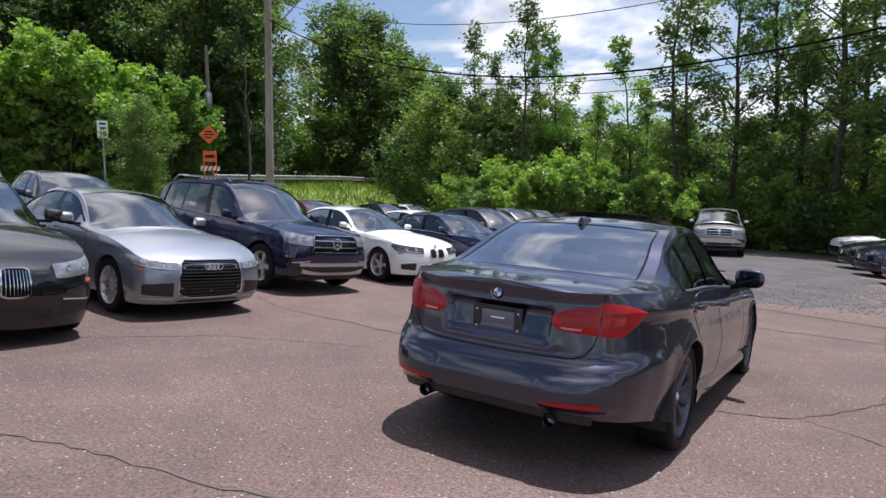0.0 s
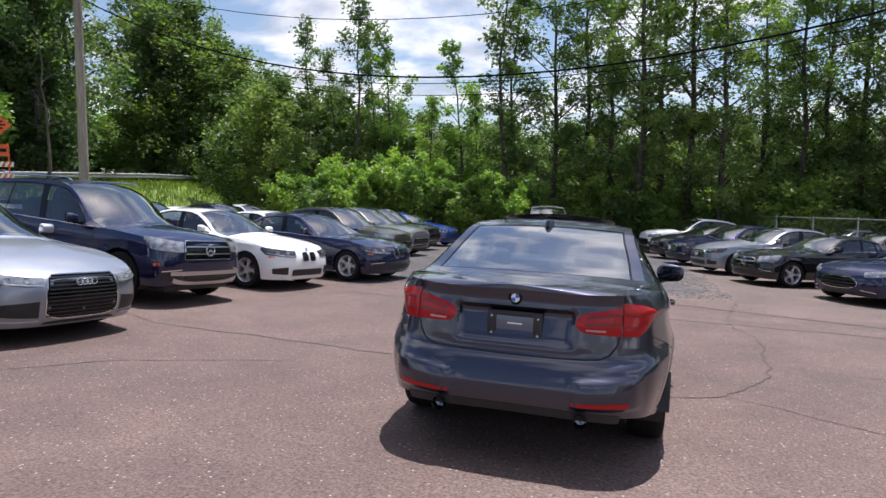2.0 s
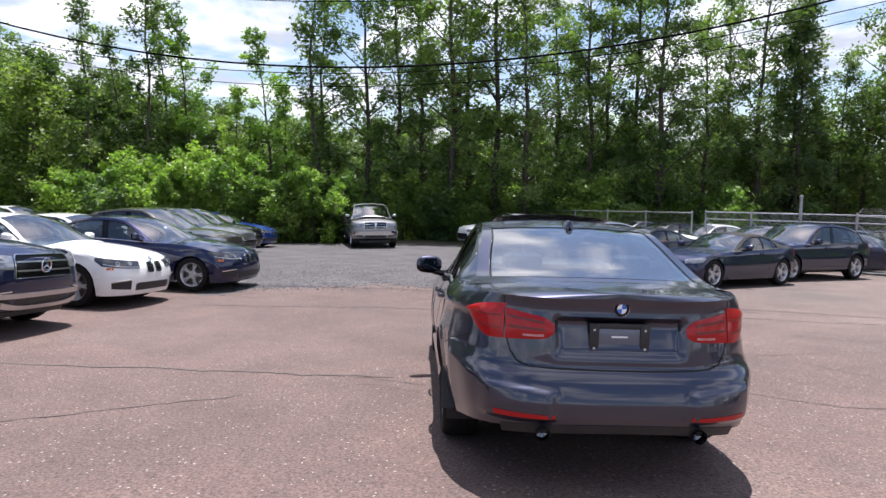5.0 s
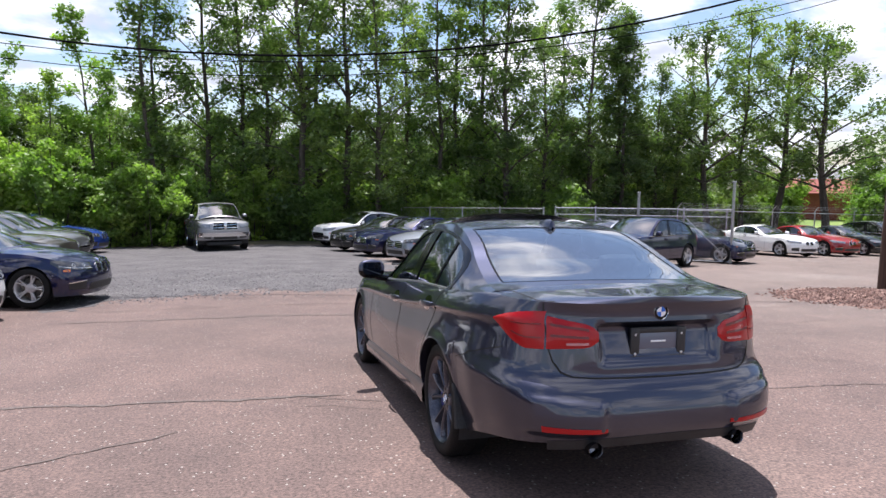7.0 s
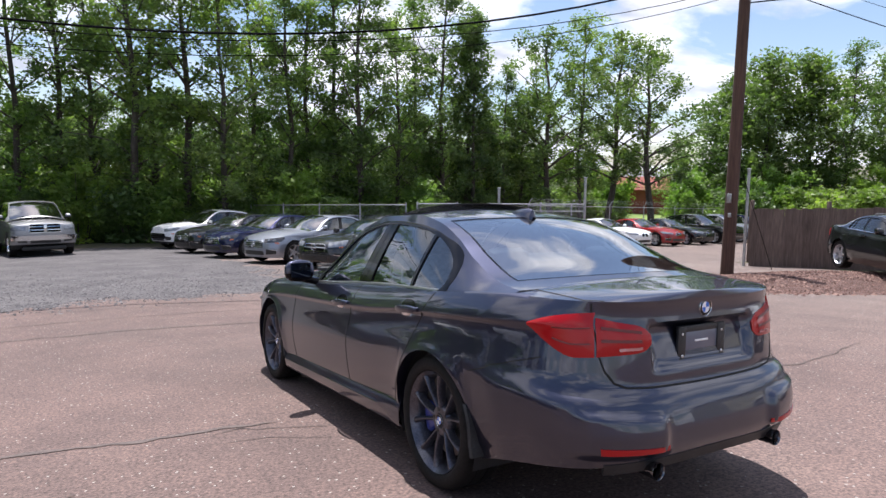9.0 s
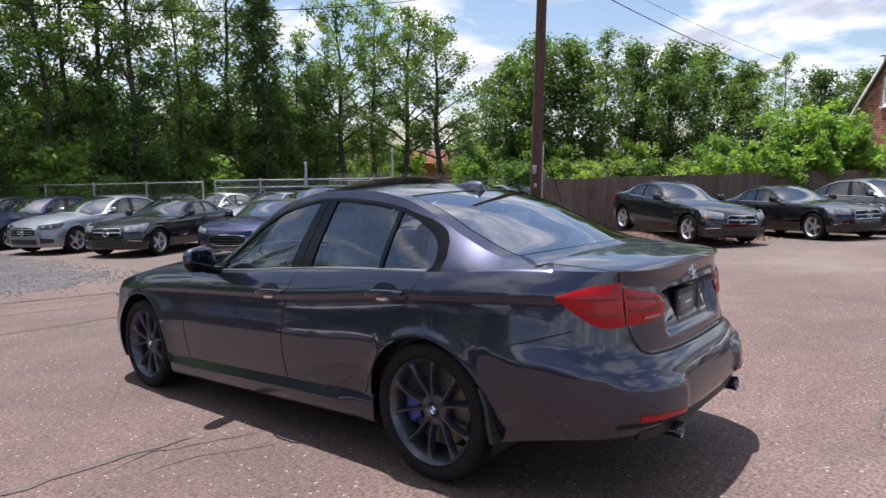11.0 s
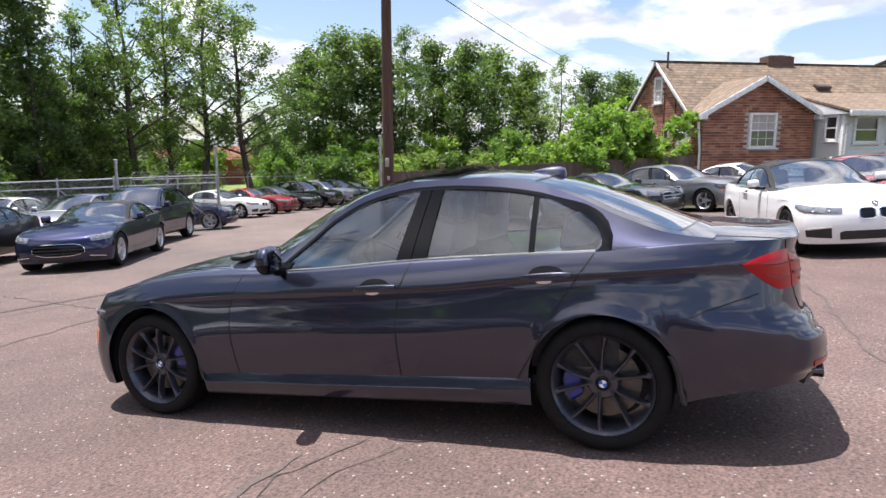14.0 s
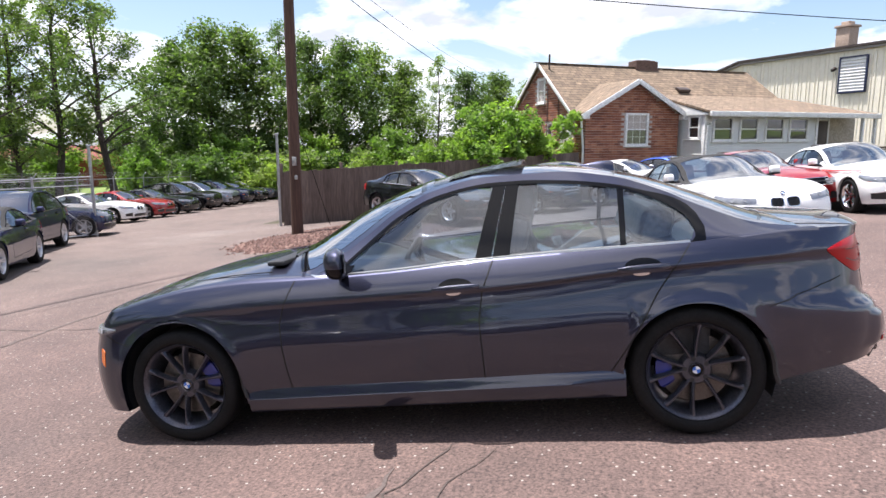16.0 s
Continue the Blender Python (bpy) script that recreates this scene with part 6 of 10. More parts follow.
SALOON = dict(
    wb=2.815, arch=0.37, hub=0.315, hub_f=0.310, hub_r=0.318, arch_f=0.382, arch_r=0.362, sill=0.20, skirt_r=0.235, rear_rise=0.108, skirt_f=0.165, nf=2.5,
    rear=[(0.22, -2.33), (0.27, -2.375), (0.33, -2.405), (0.40, -2.430), (0.45, -2.432), (0.50, -2.423), (0.55, -2.408), (0.59, -2.388), (0.612, -2.366), (0.628, -2.352), (0.66, -2.352), (0.76, -2.346), (0.86, -2.336), (0.92, -2.329), (0.955, -2.338), (0.985, -2.352), (1.005, -2.345), (1.06, -2.29)],
    front=[(0.14, 2.10), (0.24, 2.16), (0.42, 2.19), (0.52, 2.18), (0.60, 2.145), (0.68, 2.08), (0.76, 1.98), (0.84, 1.8)],
    width=[(-2.45, 0.755), (-2.2, 0.785), (-2.05, 0.806), (-1.8, 0.862), (-1.4, 0.892), (-0.8, 0.884), (0.0, 0.884), (1.0, 0.884), (1.4, 0.885), (1.8, 0.860), (2.25, 0.82)],
    edge=[(-2.45, 0.965), (-2.2, 0.985), (-1.9, 0.997), (-1.4, 0.972), (-1.05, 0.962), (-0.4, 0.940), (0.2, 0.903), (0.62, 0.892), (0.95, 0.890), (1.3, 0.866), (1.7, 0.79), (2.0, 0.69), (2.2, 0.61)],
    deck=[(-2.45, 1.0), (-2.3, 1.010), (-1.9, 1.038), (-1.4, 1.0), (-0.3, 0.95), (0.5, 0.955), (0.85, 0.978), (1.3, 0.940), (1.7, 0.86), (2.0, 0.75), (2.2, 0.635)],
    side=[(0, 1), (1, 1)],
    crease=[(-2.4, 0.893), (-1.94, 0.888), (-1.55, 0.876), (-1.0, 0.846), (-0.65, 0.815), (-0.37, 0.800), (0.2, 0.783), (0.8, 0.765), (1.4, 0.735), (1.8, 0.68), (2.2, 0.54)],
    fade=[(-2.3, 0.0), (-2.1, 0.4), (-1.9, 1.0), (-0.9, 1.0), (-0.2, 0.85), (0.5, 0.55), (1.2, 0.2), (1.8, 0.0)],
    roof=[(-2.0, 1.020), (-1.85, 1.066), (-1.65, 1.150), (-1.28, 1.298), (-0.99, 1.372), (-0.64, 1.410), (-0.27, 1.403), (0.0, 1.368), (0.117, 1.338), (0.4, 1.230), (0.62, 1.120), (0.80, 1.025), (1.0, 0.95)],
    roof_edge=[(-2.0, 1.000), (-1.75, 1.035), (-1.5, 1.130), (-1.29, 1.235), (-1.05, 1.322), (-0.735, 1.368), (-0.41, 1.368), (-0.09, 1.312), (0.12, 1.212), (0.33, 1.066), (0.52, 0.945), (0.62, 0.900), (0.95, 0.893)],
    roof_width=[(-2.0, 0.72), (-1.7, 0.69), (-1.5, 0.665), (-1.2, 0.615), (-0.7, 0.580), (-0.2, 0.588), (0.2, 0.640), (0.5, 0.72), (0.95, 0.80)],
    belt=[(-2.0, 0.992), (-1.4, 0.968), (-1.05, 0.960), (-0.4, 0.938), (0.2, 0.902), (0.62, 0.890), (0.95, 0.886)],
    bow_y=[(-2.0, -0.02), (-1.85, -0.09), (-1.7, -0.14), (-1.35, -0.09), (-1.0, -0.045), (-0.7, -0.01), (-0.4, 0.01), (-0.1, 0.06), (0.2, 0.10), (0.62, 0.18), (0.95, 0.12)],
    pillar_y=[(-2.0, 0.09), (-1.75, 0.075), (-1.3, 0.065), (-1.0, 0.06), (-0.5, 0.07), (-0.05, 0.055), (0.5, 0.05), (0.95, 0.05)],
    pane_top=[(-1.430, 1.030), (-1.414, 1.074), (-1.371, 1.122), (-1.26, 1.188), (-1.09, 1.252), (-0.80, 1.298), (-0.55, 1.314), (-0.43, 1.314), (-0.344, 1.308), (-0.123, 1.266), (0.097, 1.168), (0.203, 1.092), (0.33, 0.992), (0.44, 0.905)],
    cabin_y=(-1.93, 0.74), windscreen=(-0.06, 0.66), rear_window=(-1.765, -1.05), sunroof=(-0.30, -0.10),
    seams=[[(0.685, 0.885), (0.752, 0.745), (0.778, 0.655), (0.770, 0.50), (0.745, 0.278)], [(-0.415, 0.935), (-0.352, 0.781), (-0.328, 0.628), (-0.337, 0.308)],
           [(-1.395, 0.965), (-1.227, 0.735), (-1.092, 0.502), (-0.984, 0.330)], [(0.745, 0.278), (-0.334, 0.306), (-0.984, 0.330)]],
)


def hero():
    p = SALOON
    sh = SaloonShape(p).sculpt()
    car = new("sedan")
    tagged(car, "dark grey metallic four-door sedan with black alloy wheels parked on asphalt", "car")
    part("body", saloon_body(sh), PAINT, car, "", GREY, 50)
    underside(car, sh, p)
    side, belt, top = saloon_cabin(car, sh, p)
    door_seams(car, sh, p)
    for m in (1, -1):
        saloon_mirror(car, m)
        for y, z in ((-0.215, 0.808), (-1.165, 0.863)):
            saloon_handle(car, sh, m, y, z)
        saloon_wheel(car, m * 0.755, -sh.hw, p["hub_r"], 0.333, 0.250, m, 175)
        saloon_wheel(car, m * 0.755, sh.hw, p["hub_f"], 0.330, 0.250, m, 5)
        # tail lamps: outer piece on the wing, inner piece on the lid
        s0, s1 = sh.s_at_x(0.588, 0.84), sh.s_at_y(-2.045, 0.88)
        spans = []
        for i in range(17):
            u = i / 16
            lo = 0.757 + 0.122 * max((u - 0.30) / 0.70, 0) ** 1.5
            hi = 0.938 - 0.012 * u - 0.036 * u ** 3
            spans.append((s0 + (s1 - s0) * u, lo, max(hi, lo + 0.008)))
        bm = bmesh.new()
        patch_mesh(bm, sh, spans, 0.003, m, 7, bulge=0.007)
        outer = part("tail_lamp", bm, RED_LENS, car, "red wrap-round tail lamp")
        bm = bmesh.new()
        for f in (0.30, 0.66):
            ribbon_mesh(bm, sh, [(s, lo + (hi - lo) * f) for s, lo, hi in spans[1:11]], 0.006, 0.0112, m)
        part("light_bar", bm, RED_DARK, outer)
        t0, t1 = sh.s_at_x(0.342, 0.82), sh.s_at_x(0.580, 0.84)
        spans = []
        for i in range(13):
            u = i / 12
            rnd = (0.030, 0.010, 0.003)[i] if i < 3 else 0
            spans.append((t0 + (t1 - t0) * u, 0.766 - 0.008 * u + rnd, 0.868 + 0.048 * u - rnd))
        bm = bmesh.new()
        patch_mesh(bm, sh, spans, 0.003, m, 6, bulge=0.007)
        inner = part("lid_lamp", bm, RED_LENS, car, "red inner tail lamp on the boot lid")
        bm = bmesh.new()
        for f in (0.42, 0.76):
            ribbon_mesh(bm, sh, [(s, lo + (hi - lo) * f) for s, lo, hi in spans[2:12]], 0.012, 0.0112, m)
        part("light_bar", bm, RED_DARK, inner)
        bm = bmesh.new()
        ribbon_mesh(bm, sh, [(s, lo + (hi - lo) * 0.16) for s, lo, hi in spans[2:8]], 0.012, 0.0115, m)
        part("reversing_lens", bm, REVERSE, inner)
        # joint round the lid
        bm = bmesh.new()
        lid = [(sh.s_at_x(0.600, 0.96), 0.975), (sh.s_at_x(0.592, 0.94), 0.945), (sh.s_at_x(0.584, 0.85), 0.85), (sh.s_at_x(0.575, 0.757), 0.757), (sh.s_at_x(0.560, 0.70), 0.70), (sh.s_at_x(0.525, 0.65), 0.65), (sh.s_at_x(0.47, 0.628), 0.628), (sh.s_at_x(0.38, 0.622), 0.622), (0.0, 0.617)]
        ribbon_mesh(bm, sh, lid[:5], 0.007, 0.0014, m)
        ribbon_mesh(bm, sh, lid[4:], 0.009, 0.002, m)
        line = []
        for i in range(9):
            y = -1.90 - 0.42 * i / 8
            x = 0.640 - 0.05 * (i / 8) ** 2
            w = sh._raw(sh.s_at_y(max(y, sh.rear(0.98) + 0.02), 0.98), sh.edge(y)).x if y < sh.yr_c else 0.8
            line.append(Vector((m * min(x, w - 0.01), y, sh.edge(y) + (sh.deck(y) - sh.edge(y)) * (1 - (min(x, w - 0.01) / max(w, 0.3)) ** 2.2) + 0.0008)))
        tube(bm, line[:8], 0.003, 4)
        part("boot_gap", bm, SEAM, car)
        # reflector under the ridge of the bumper
        bm = bmesh.new()
        a, b = sh.s_at_x(0.345, 0.40), sh.s_at_x(0.640, 0.40)
        patch_mesh(bm, sh, [(a + (b - a) * i / 8, 0.386 + 0.004 * i / 8, 0.404 + 0.012 * i / 8) for i in range(9)], 0.004, m, 2)
        part("reflector", bm, RED_LENS, car)
        # joints of the bumpers to the wings
        bm = bmesh.new()
        ribbon_mesh(bm, sh, [(sh.s_at_y(-2.11, 0.75), 0.752), (sh.s_at_y(-2.0, 0.72), 0.722), (sh.s_at_y(-1.88, 0.69), 0.690), (sh.s_y(-1.745), 0.640)], 0.005, 0.0012, m)
        part("bumper_gap", bm, SEAM, car)
        bm = bmesh.new()
        ribbon_mesh(bm, sh, [(sh.s_y(1.69), 0.56), (2.02, 0.60), (2.10, 0.625)], 0.005, 0.0012, m)
        part("bumper_gap", bm, SEAM, car)
        # exhaust tip
        bm = bmesh.new()
        lathe(bm, [(0.030, -0.14), (0.036, -0.14), (0.040, 0.02), (0.043, 0.03), (0.041, 0.036), (0.036, 0.03), (0.033, -0.02), (0.001, -0.03)], 28, "Z")
        bmesh.ops.transform(bm, matrix=Matrix.Translation((m * 0.397, -2.385, 0.302)) @ Matrix.Rotation(radians(90), 4, "X") @ Matrix.Diagonal((0.86, 0.86, 1, 1)), verts=bm.verts)
        part("exhaust_tip", bm, EXHAUST, car, "dark chrome exhaust tip")
        # flaps behind the wheels
        for yh, zz in ((-1.405 - 0.372, 0.215), (1.405 - 0.392, 0.195)):
            bm = bmesh.new()
            hub = Vector((0, -sh.hw if yh < 0 else sh.hw, p["hub_r"] if yh < 0 else p["hub_f"]))
            rad = (p["arch_r"] if yh < 0 else p["arch_f"]) - 0.004
            rows = []
            for i in range(10):
                a = radians(28 - 7.2 * i)
                c = hub + Vector((0, -math.cos(a) * rad, math.sin(a) * rad))
                if i > 4:
                    c.y = hub.y - rad - 0.003 * (i - 4)
                    c.z = hub.z - 0.013 * (i - 4)
                rows.append([bm.verts.new((m * x, c.y + dy, c.z)) for x, dy in ((0.70, 0.012), (0.876, 0.012), (0.884, 0.0), (0.876, -0.012), (0.70, -0.012))])
            grid_faces(bm, rows, closed=True)
            bm.faces.new(rows[-1])
            part("mud_flap", bm, BLACK_PLASTIC, car)
        # skirt under the doors, ending in a rising blade before the rear wheel
        bm = bmesh.new()
        rows = []
        for i in range(41):
            y = -1.055 + 2.06 * i / 40
            low = 0.152 + 0.045 * (1.0 - y) / 2.05
            up = 0.232 + 0.042 * (0.93 - y) / 1.7
            k = ease((y + 1.03) / 0.26)
            lip = 0.005 * k
            mid = low + (up - low) * (0.25 + 0.75 * k)
            x = 0.872
            prof = [(x - 0.016, up + 0.06), (x - 0.004, up + 0.030), (x + 0.002, up + 0.006), (x + lip, mid), (x + lip - 0.002, mid - 0.012), (x + lip * 0.4 - 0.008, low + 0.02), (x - 0.02, low), (x - 0.09, low)]
            rows.append([bm.verts.new((m * a, y, z)) for a, z in prof])
        grid_faces(bm, rows)
        part("side_skirt", bm, PAINT, car, "", GREY, 30)
        # headlamps and marker
        spans = []
        for i in range(11):
            u = i / 10
            spans.append((2.00 + 0.60 * u, 0.652 - 0.055 * u ** 0.6, 0.662 + 0.022 * math.sin(math.pi * u) - 0.02 * u))
        bm = bmesh.new()
        patch_mesh(bm, sh, spans, 0.005, m, 4, bulge=0.010)
        hl = part("headlamp", bm, LAMP_CLEAR, car, "clear headlamp with bright reflectors")
        bm = bmesh.new()
        ribbon_mesh(bm, sh, [(2.12, 0.648), (2.30, 0.652), (2.5, 0.640)], 0.022, 0.017, m)
        part("lamp_reflector", bm, LAMP, hl)
        bm = bmesh.new()
        patch_mesh(bm, sh, [(2.115, 0.44, 0.525), (2.14, 0.45, 0.54), (2.165, 0.47, 0.545)], 0.003, m, 2)
        part("side_marker", bm, AMBER, car)
        bm = bmesh.new()
        tube(bm, [(m * (0.10 + 0.6 * u), 0.80 - 0.10 * u * u, sh.deck(0.80) + 0.012 + 0.02 * u) for u in (0, 0.3, 0.6, 1.0)], 0.009, 6)
        part("wiper", bm, BLACK_PLASTIC, car)
        bm = bmesh.new()
        a, b = sh.s_x(0.03, False), sh.s_x(0.25, False)
        patch_mesh(bm, sh, [(a + (b - a) * i / 6, 0.48, 0.64) for i in range(7)], 0.004, m, 3)
        part("grille", bm, GLOSS_BLACK, car)
        # raised edge of the bonnet
        bm = bmesh.new()
        tube(bm, [(m * (0.70 - 0.10 * u), 0.86 + 1.0 * u, sh.edge(0.86 + 1.0 * u) + (sh.deck(0.86 + 1.0 * u) - sh.edge(0.86 + 1.0 * u)) * 0.40) for u in (0, 0.25, 0.5, 0.75, 1)], 0.003, 4)
        part("bonnet_gap", bm, SEAM, car)
    # plate holder in the recess
    y0 = sh._raw(0.02, 0.78).y
    tilt = Matrix.Rotation(radians(3), 4, "X")
    bm = bmesh.new()
    for cx, cz, sx, sz in ((0, 0.838, 0.315, 0.030), (0, 0.702, 0.315, 0.030), (-0.132, 0.77, 0.052, 0.165), (0.132, 0.77, 0.052, 0.165)):
        add_box(bm, (cx, y0 - 0.007, cz), (sx, 0.016, sz), 0.006, tilt)
    holder = part("plate_holder", bm, BLACK_PLASTIC, car, "black number plate holder, empty")
    bm = bmesh.new()
    add_box(bm, (0, y0 - 0.004, 0.77), (0.215, 0.010, 0.112), 0.003, tilt)
    part("blank_plate", bm, mat("plate_blue_grey", (0.11, 0.12, 0.16), 0.35, 0.2, 0.5), holder)
    bm = bmesh.new()
    add_box(bm, (0.0, y0 - 0.011, 0.783), (0.085, 0.004, 0.009), 0.001)
    part("plate_bar", bm, WHITE_ENAMEL, holder)
    for x in (-0.132, 0.132):
        for z in (0.722, 0.818):
            bm = bmesh.new()
            lathe(bm, [(0.0005, 0.004), (0.006, 0.003), (0.008, 0.0)], 10, "Z")
            bmesh.ops.transform(bm, matrix=Matrix.Translation((x, y0 - 0.015, z)) @ Matrix.Rotation(radians(90), 4, "X"), verts=bm.verts)
            part("screw", bm, SATIN, holder)
    roundel(car, Matrix.Translation((0, sh.rear(0.930) - 0.005, 0.930)) @ Matrix.Rotation(radians(90 + 4), 4, "X"), 0.041)
    # black insert of the lower bumper
    bm = bmesh.new()
    for m in (1, -1):
        b = sh.s_at_x(0.60, 0.33)
        patch_mesh(bm, sh, [(b * i / 10, sh.low(b * i / 10) - 0.035, sh.low(b * i / 10) + 0.012) for i in range(11)], 0.003, m, 3)
    part("diffuser", bm, BLACK_PLASTIC, car, "black lower bumper insert")
    bm = bmesh.new()
    for m in (1, -1):
        patch_mesh(bm, sh, [(3.0 + (sh.s_x(0.6, False) - 3.0) * i / 6, 0.22, 0.36) for i in range(7)], 0.003, m, 2)
    part("lower_intake", bm, BLACK_PLASTIC, car)
    bm = bmesh.new()
    add_box(bm, (0, 0.87, 0.962), (1.25, 0.11, 0.03), 0.012)
    part("cowl", bm, BLACK_PLASTIC, car)
    # raised glass of the sunroof
    bm = bmesh.new()
    rows = []
    for i in range(9):
        u = i / 8
        y = -0.16 - 0.42 * u
        z = top(y) + 0.004 + 0.040 * u
        rows.append([bm.verts.new((x, y, z - 0.045 * (abs(x) / 0.5) ** 2.3)) for x in (-0.45, -0.3, -0.15, 0, 0.15, 0.3, 0.45)])
    grid_faces(bm, rows)
    bmesh.ops.solidify(bm, geom=bm.faces[:], thickness=0.012)
    part("sunroof_panel", bm, GLOSS_BLACK, car, "tilted dark glass sunroof panel")
    # aerial fin
    bm = bmesh.new()
    rows = []
    for u, w, h in ((0, 0.004, 0.004), (0.25, 0.028, 0.022), (0.55, 0.036, 0.040), (0.8, 0.036, 0.052), (0.95, 0.028, 0.050), (1.0, 0.01, 0.01)):
        y = -0.93 - 0.21 * u
        z = top(y)
        rows.append([bm.verts.new(v) for v in ((-w, y, z - 0.01), (-w * 0.75, y, z + h * 0.45), (-w * 0.35, y, z + h * 0.9), (0, y, z + h), (w * 0.35, y, z + h * 0.9), (w * 0.75, y, z + h * 0.45), (w, y, z - 0.01))])
    grid_faces(bm, rows)
    part("aerial_fin", bm, PAINT, car, "", GREY)
    car.matrix_world = LOT_TILT @ Matrix.Translation((0.0, 0, 0.02))
    return car, sh


hero_car, hero_shape = hero()

# ---------------------------------------------------------------- parked cars
SUV = variant(SEDAN, ky=1.04, kw=1.045, kz=1.0, wb=2.92, wheel_r=0.375, rim_r=0.25, arch=0.42, hub=0.385, sill=0.30, skirt_r=0.38, skirt_f=0.30, nr=4.5, nf=3.4,
    rear=[(0.3, -2.30), (0.45, -2.40), (0.62, -2.41), (0.75, -2.36), (0.95, -2.35), (1.10, -2.32), (1.2, -2.28)],
    front=[(0.25, 2.20), (0.4, 2.30), (0.6, 2.33), (0.8, 2.31), (0.95, 2.25), (1.05, 2.12), (1.12, 1.9)],
    edge=[(-2.45, 1.15), (-1.8, 1.13), (-0.9, 1.10), (0.4, 1.06), (0.9, 1.06), (1.5, 1.03), (2.0, 0.97), (2.3, 0.88)],
    deck=[(-2.45, 1.16), (-0.9, 1.11), (0.5, 1.10), (0.95, 1.16), (1.5, 1.13), (2.0, 1.05), (2.3, 0.92)],
    roof=[(-2.38, 1.20), (-2.25, 1.45), (-2.05, 1.66), (-1.6, 1.73), (-0.8, 1.765), (-0.2, 1.75), (0.1, 1.69), (0.5, 1.47), (0.8, 1.28), (1.05, 1.12)],
    roof_edge=[(-2.38, 1.18), (-2.3, 1.36), (-2.1, 1.60), (-1.6, 1.68), (-0.8, 1.71), (-0.2, 1.69), (0.1, 1.60), (0.4, 1.38), (0.7, 1.12), (1.05, 1.05)],
    roof_width=[(-2.4, 0.76), (-2.0, 0.66), (-0.7, 0.64), (-0.1, 0.66), (0.5, 0.74), (1.05, 0.84)],
    belt=[(-2.4, 1.13), (-0.9, 1.10), (0.4, 1.06), (1.05, 1.05)], cabin_y=(-2.36, 1.02), panes=(0.62, -0.25, -0.38, -1.22, -2.0),
    windscreen=(0.02, 0.97), rear_window=(-2.33, -2.07), seats_y=-0.02, seat_z=0.72, dash_y=0.62, mirror=(0.52, 1.17), frame=0.06,
    face="star", lamp_z=(0.80, 0.98), lamp_x=0.52, lamp_y=1.85, grille=(0.70, 0.97, 0.50), bars=2, badge_z=0.84, lamp_material=LAMP_CLEAR, intake=(0.36, 0.50), tail_z=(0.9, 1.14), plate_z=0.78, belt_in=0.94,
    handles=((-0.1, 0.98), (-1.05, 1.0)), lines=((0.95, 0.90, 0.010, 0.04),), fog_trim=CHROME,
    seams=[[(0.85, 1.05), (0.88, 0.7), (0.86, 0.42)], [(-0.31, 1.08), (-0.28, 0.7), (-0.28, 0.42)], [(-1.55, 1.10), (-1.35, 0.85), (-1.05, 0.50), (-0.98, 0.42)], [(0.86, 0.42), (-0.98, 0.42)]])
CROSSOVER = variant(SUV, kz=0.93, ky=0.97, wheel_r=0.36, hub=0.37, arch=0.405, wb=2.81,
    roof=[(-2.25, 1.10), (-2.0, 1.28), (-1.7, 1.44), (-1.2, 1.56), (-0.6, 1.61), (-0.15, 1.60), (0.1, 1.55), (0.5, 1.34), (0.8, 1.17), (1.02, 1.03)],
    roof_edge=[(-2.25, 1.08), (-2.0, 1.22), (-1.7, 1.38), (-1.2, 1.51), (-0.6, 1.555), (-0.15, 1.54), (0.1, 1.46), (0.4, 1.26), (0.7, 1.02), (1.02, 0.98)],
    cabin_y=(-2.24, 1.0), rear_window=(-2.2, -1.6), panes=(0.58, -0.25, -0.38, -1.15, -1.75))
LARGE = variant(SEDAN, ky=1.055, kw=1.02, kz=1.025, wheel_r=0.335, hub=0.34)
COUPE = variant(SEDAN, ky=0.97, kw=1.0, kz=0.96, lamp_material=LAMP_CLEAR, lamp_x=0.44, lamp_z=(0.585, 0.69), grille=(0.515, 0.65, 0.225), panes=(0.30, -0.55, -0.62, -1.02, -1.15),
    roof=[(-1.98, 0.99), (-1.75, 1.05), (-1.45, 1.17), (-1.1, 1.29), (-0.75, 1.335), (-0.4, 1.335), (-0.15, 1.30), (0.2, 1.17), (0.5, 1.03), (0.78, 0.93)],
    roof_edge=[(-1.98, 0.98), (-1.6, 1.03), (-1.3, 1.15), (-1.0, 1.25), (-0.7, 1.285), (-0.4, 1.28), (-0.15, 1.21), (0.1, 1.08), (0.35, 0.92), (0.78, 0.87)],
    cabin_y=(-1.92, 0.78), windscreen=(-0.12, 0.74), rear_window=(-1.85, -1.10), seats_y=-0.28, dash_y=0.36, mirror=(0.22, 0.99), bench=False, handles=((-0.5, 0.83),),
    seams=[[(0.55, 0.90), (0.62, 0.65), (0.60, 0.32)], [(-0.80, 0.93), (-0.78, 0.65), (-0.74, 0.35)], [(0.60, 0.32), (-0.74, 0.35)]])
SOFT_TOP = dict(COUPE, roof_material=CANVAS, roof_label="black canvas folding roof")
SPORT = variant(COUPE, ky=0.985, kw=1.04, kz=0.97, roof_material=CANVAS, roof_label="black canvas folding roof", face="mesh", grille=(0.315, 0.545, 0.47), grille_round=0.30, bars=3, intake=(0.20, 0.26), seat_z=0.36,
    lamp_x=0.60, lamp_z=(0.58, 0.70), bar_material=BLACK_PLASTIC, wheel_r=0.34, hub=0.345, nf=2.1)

placed = []


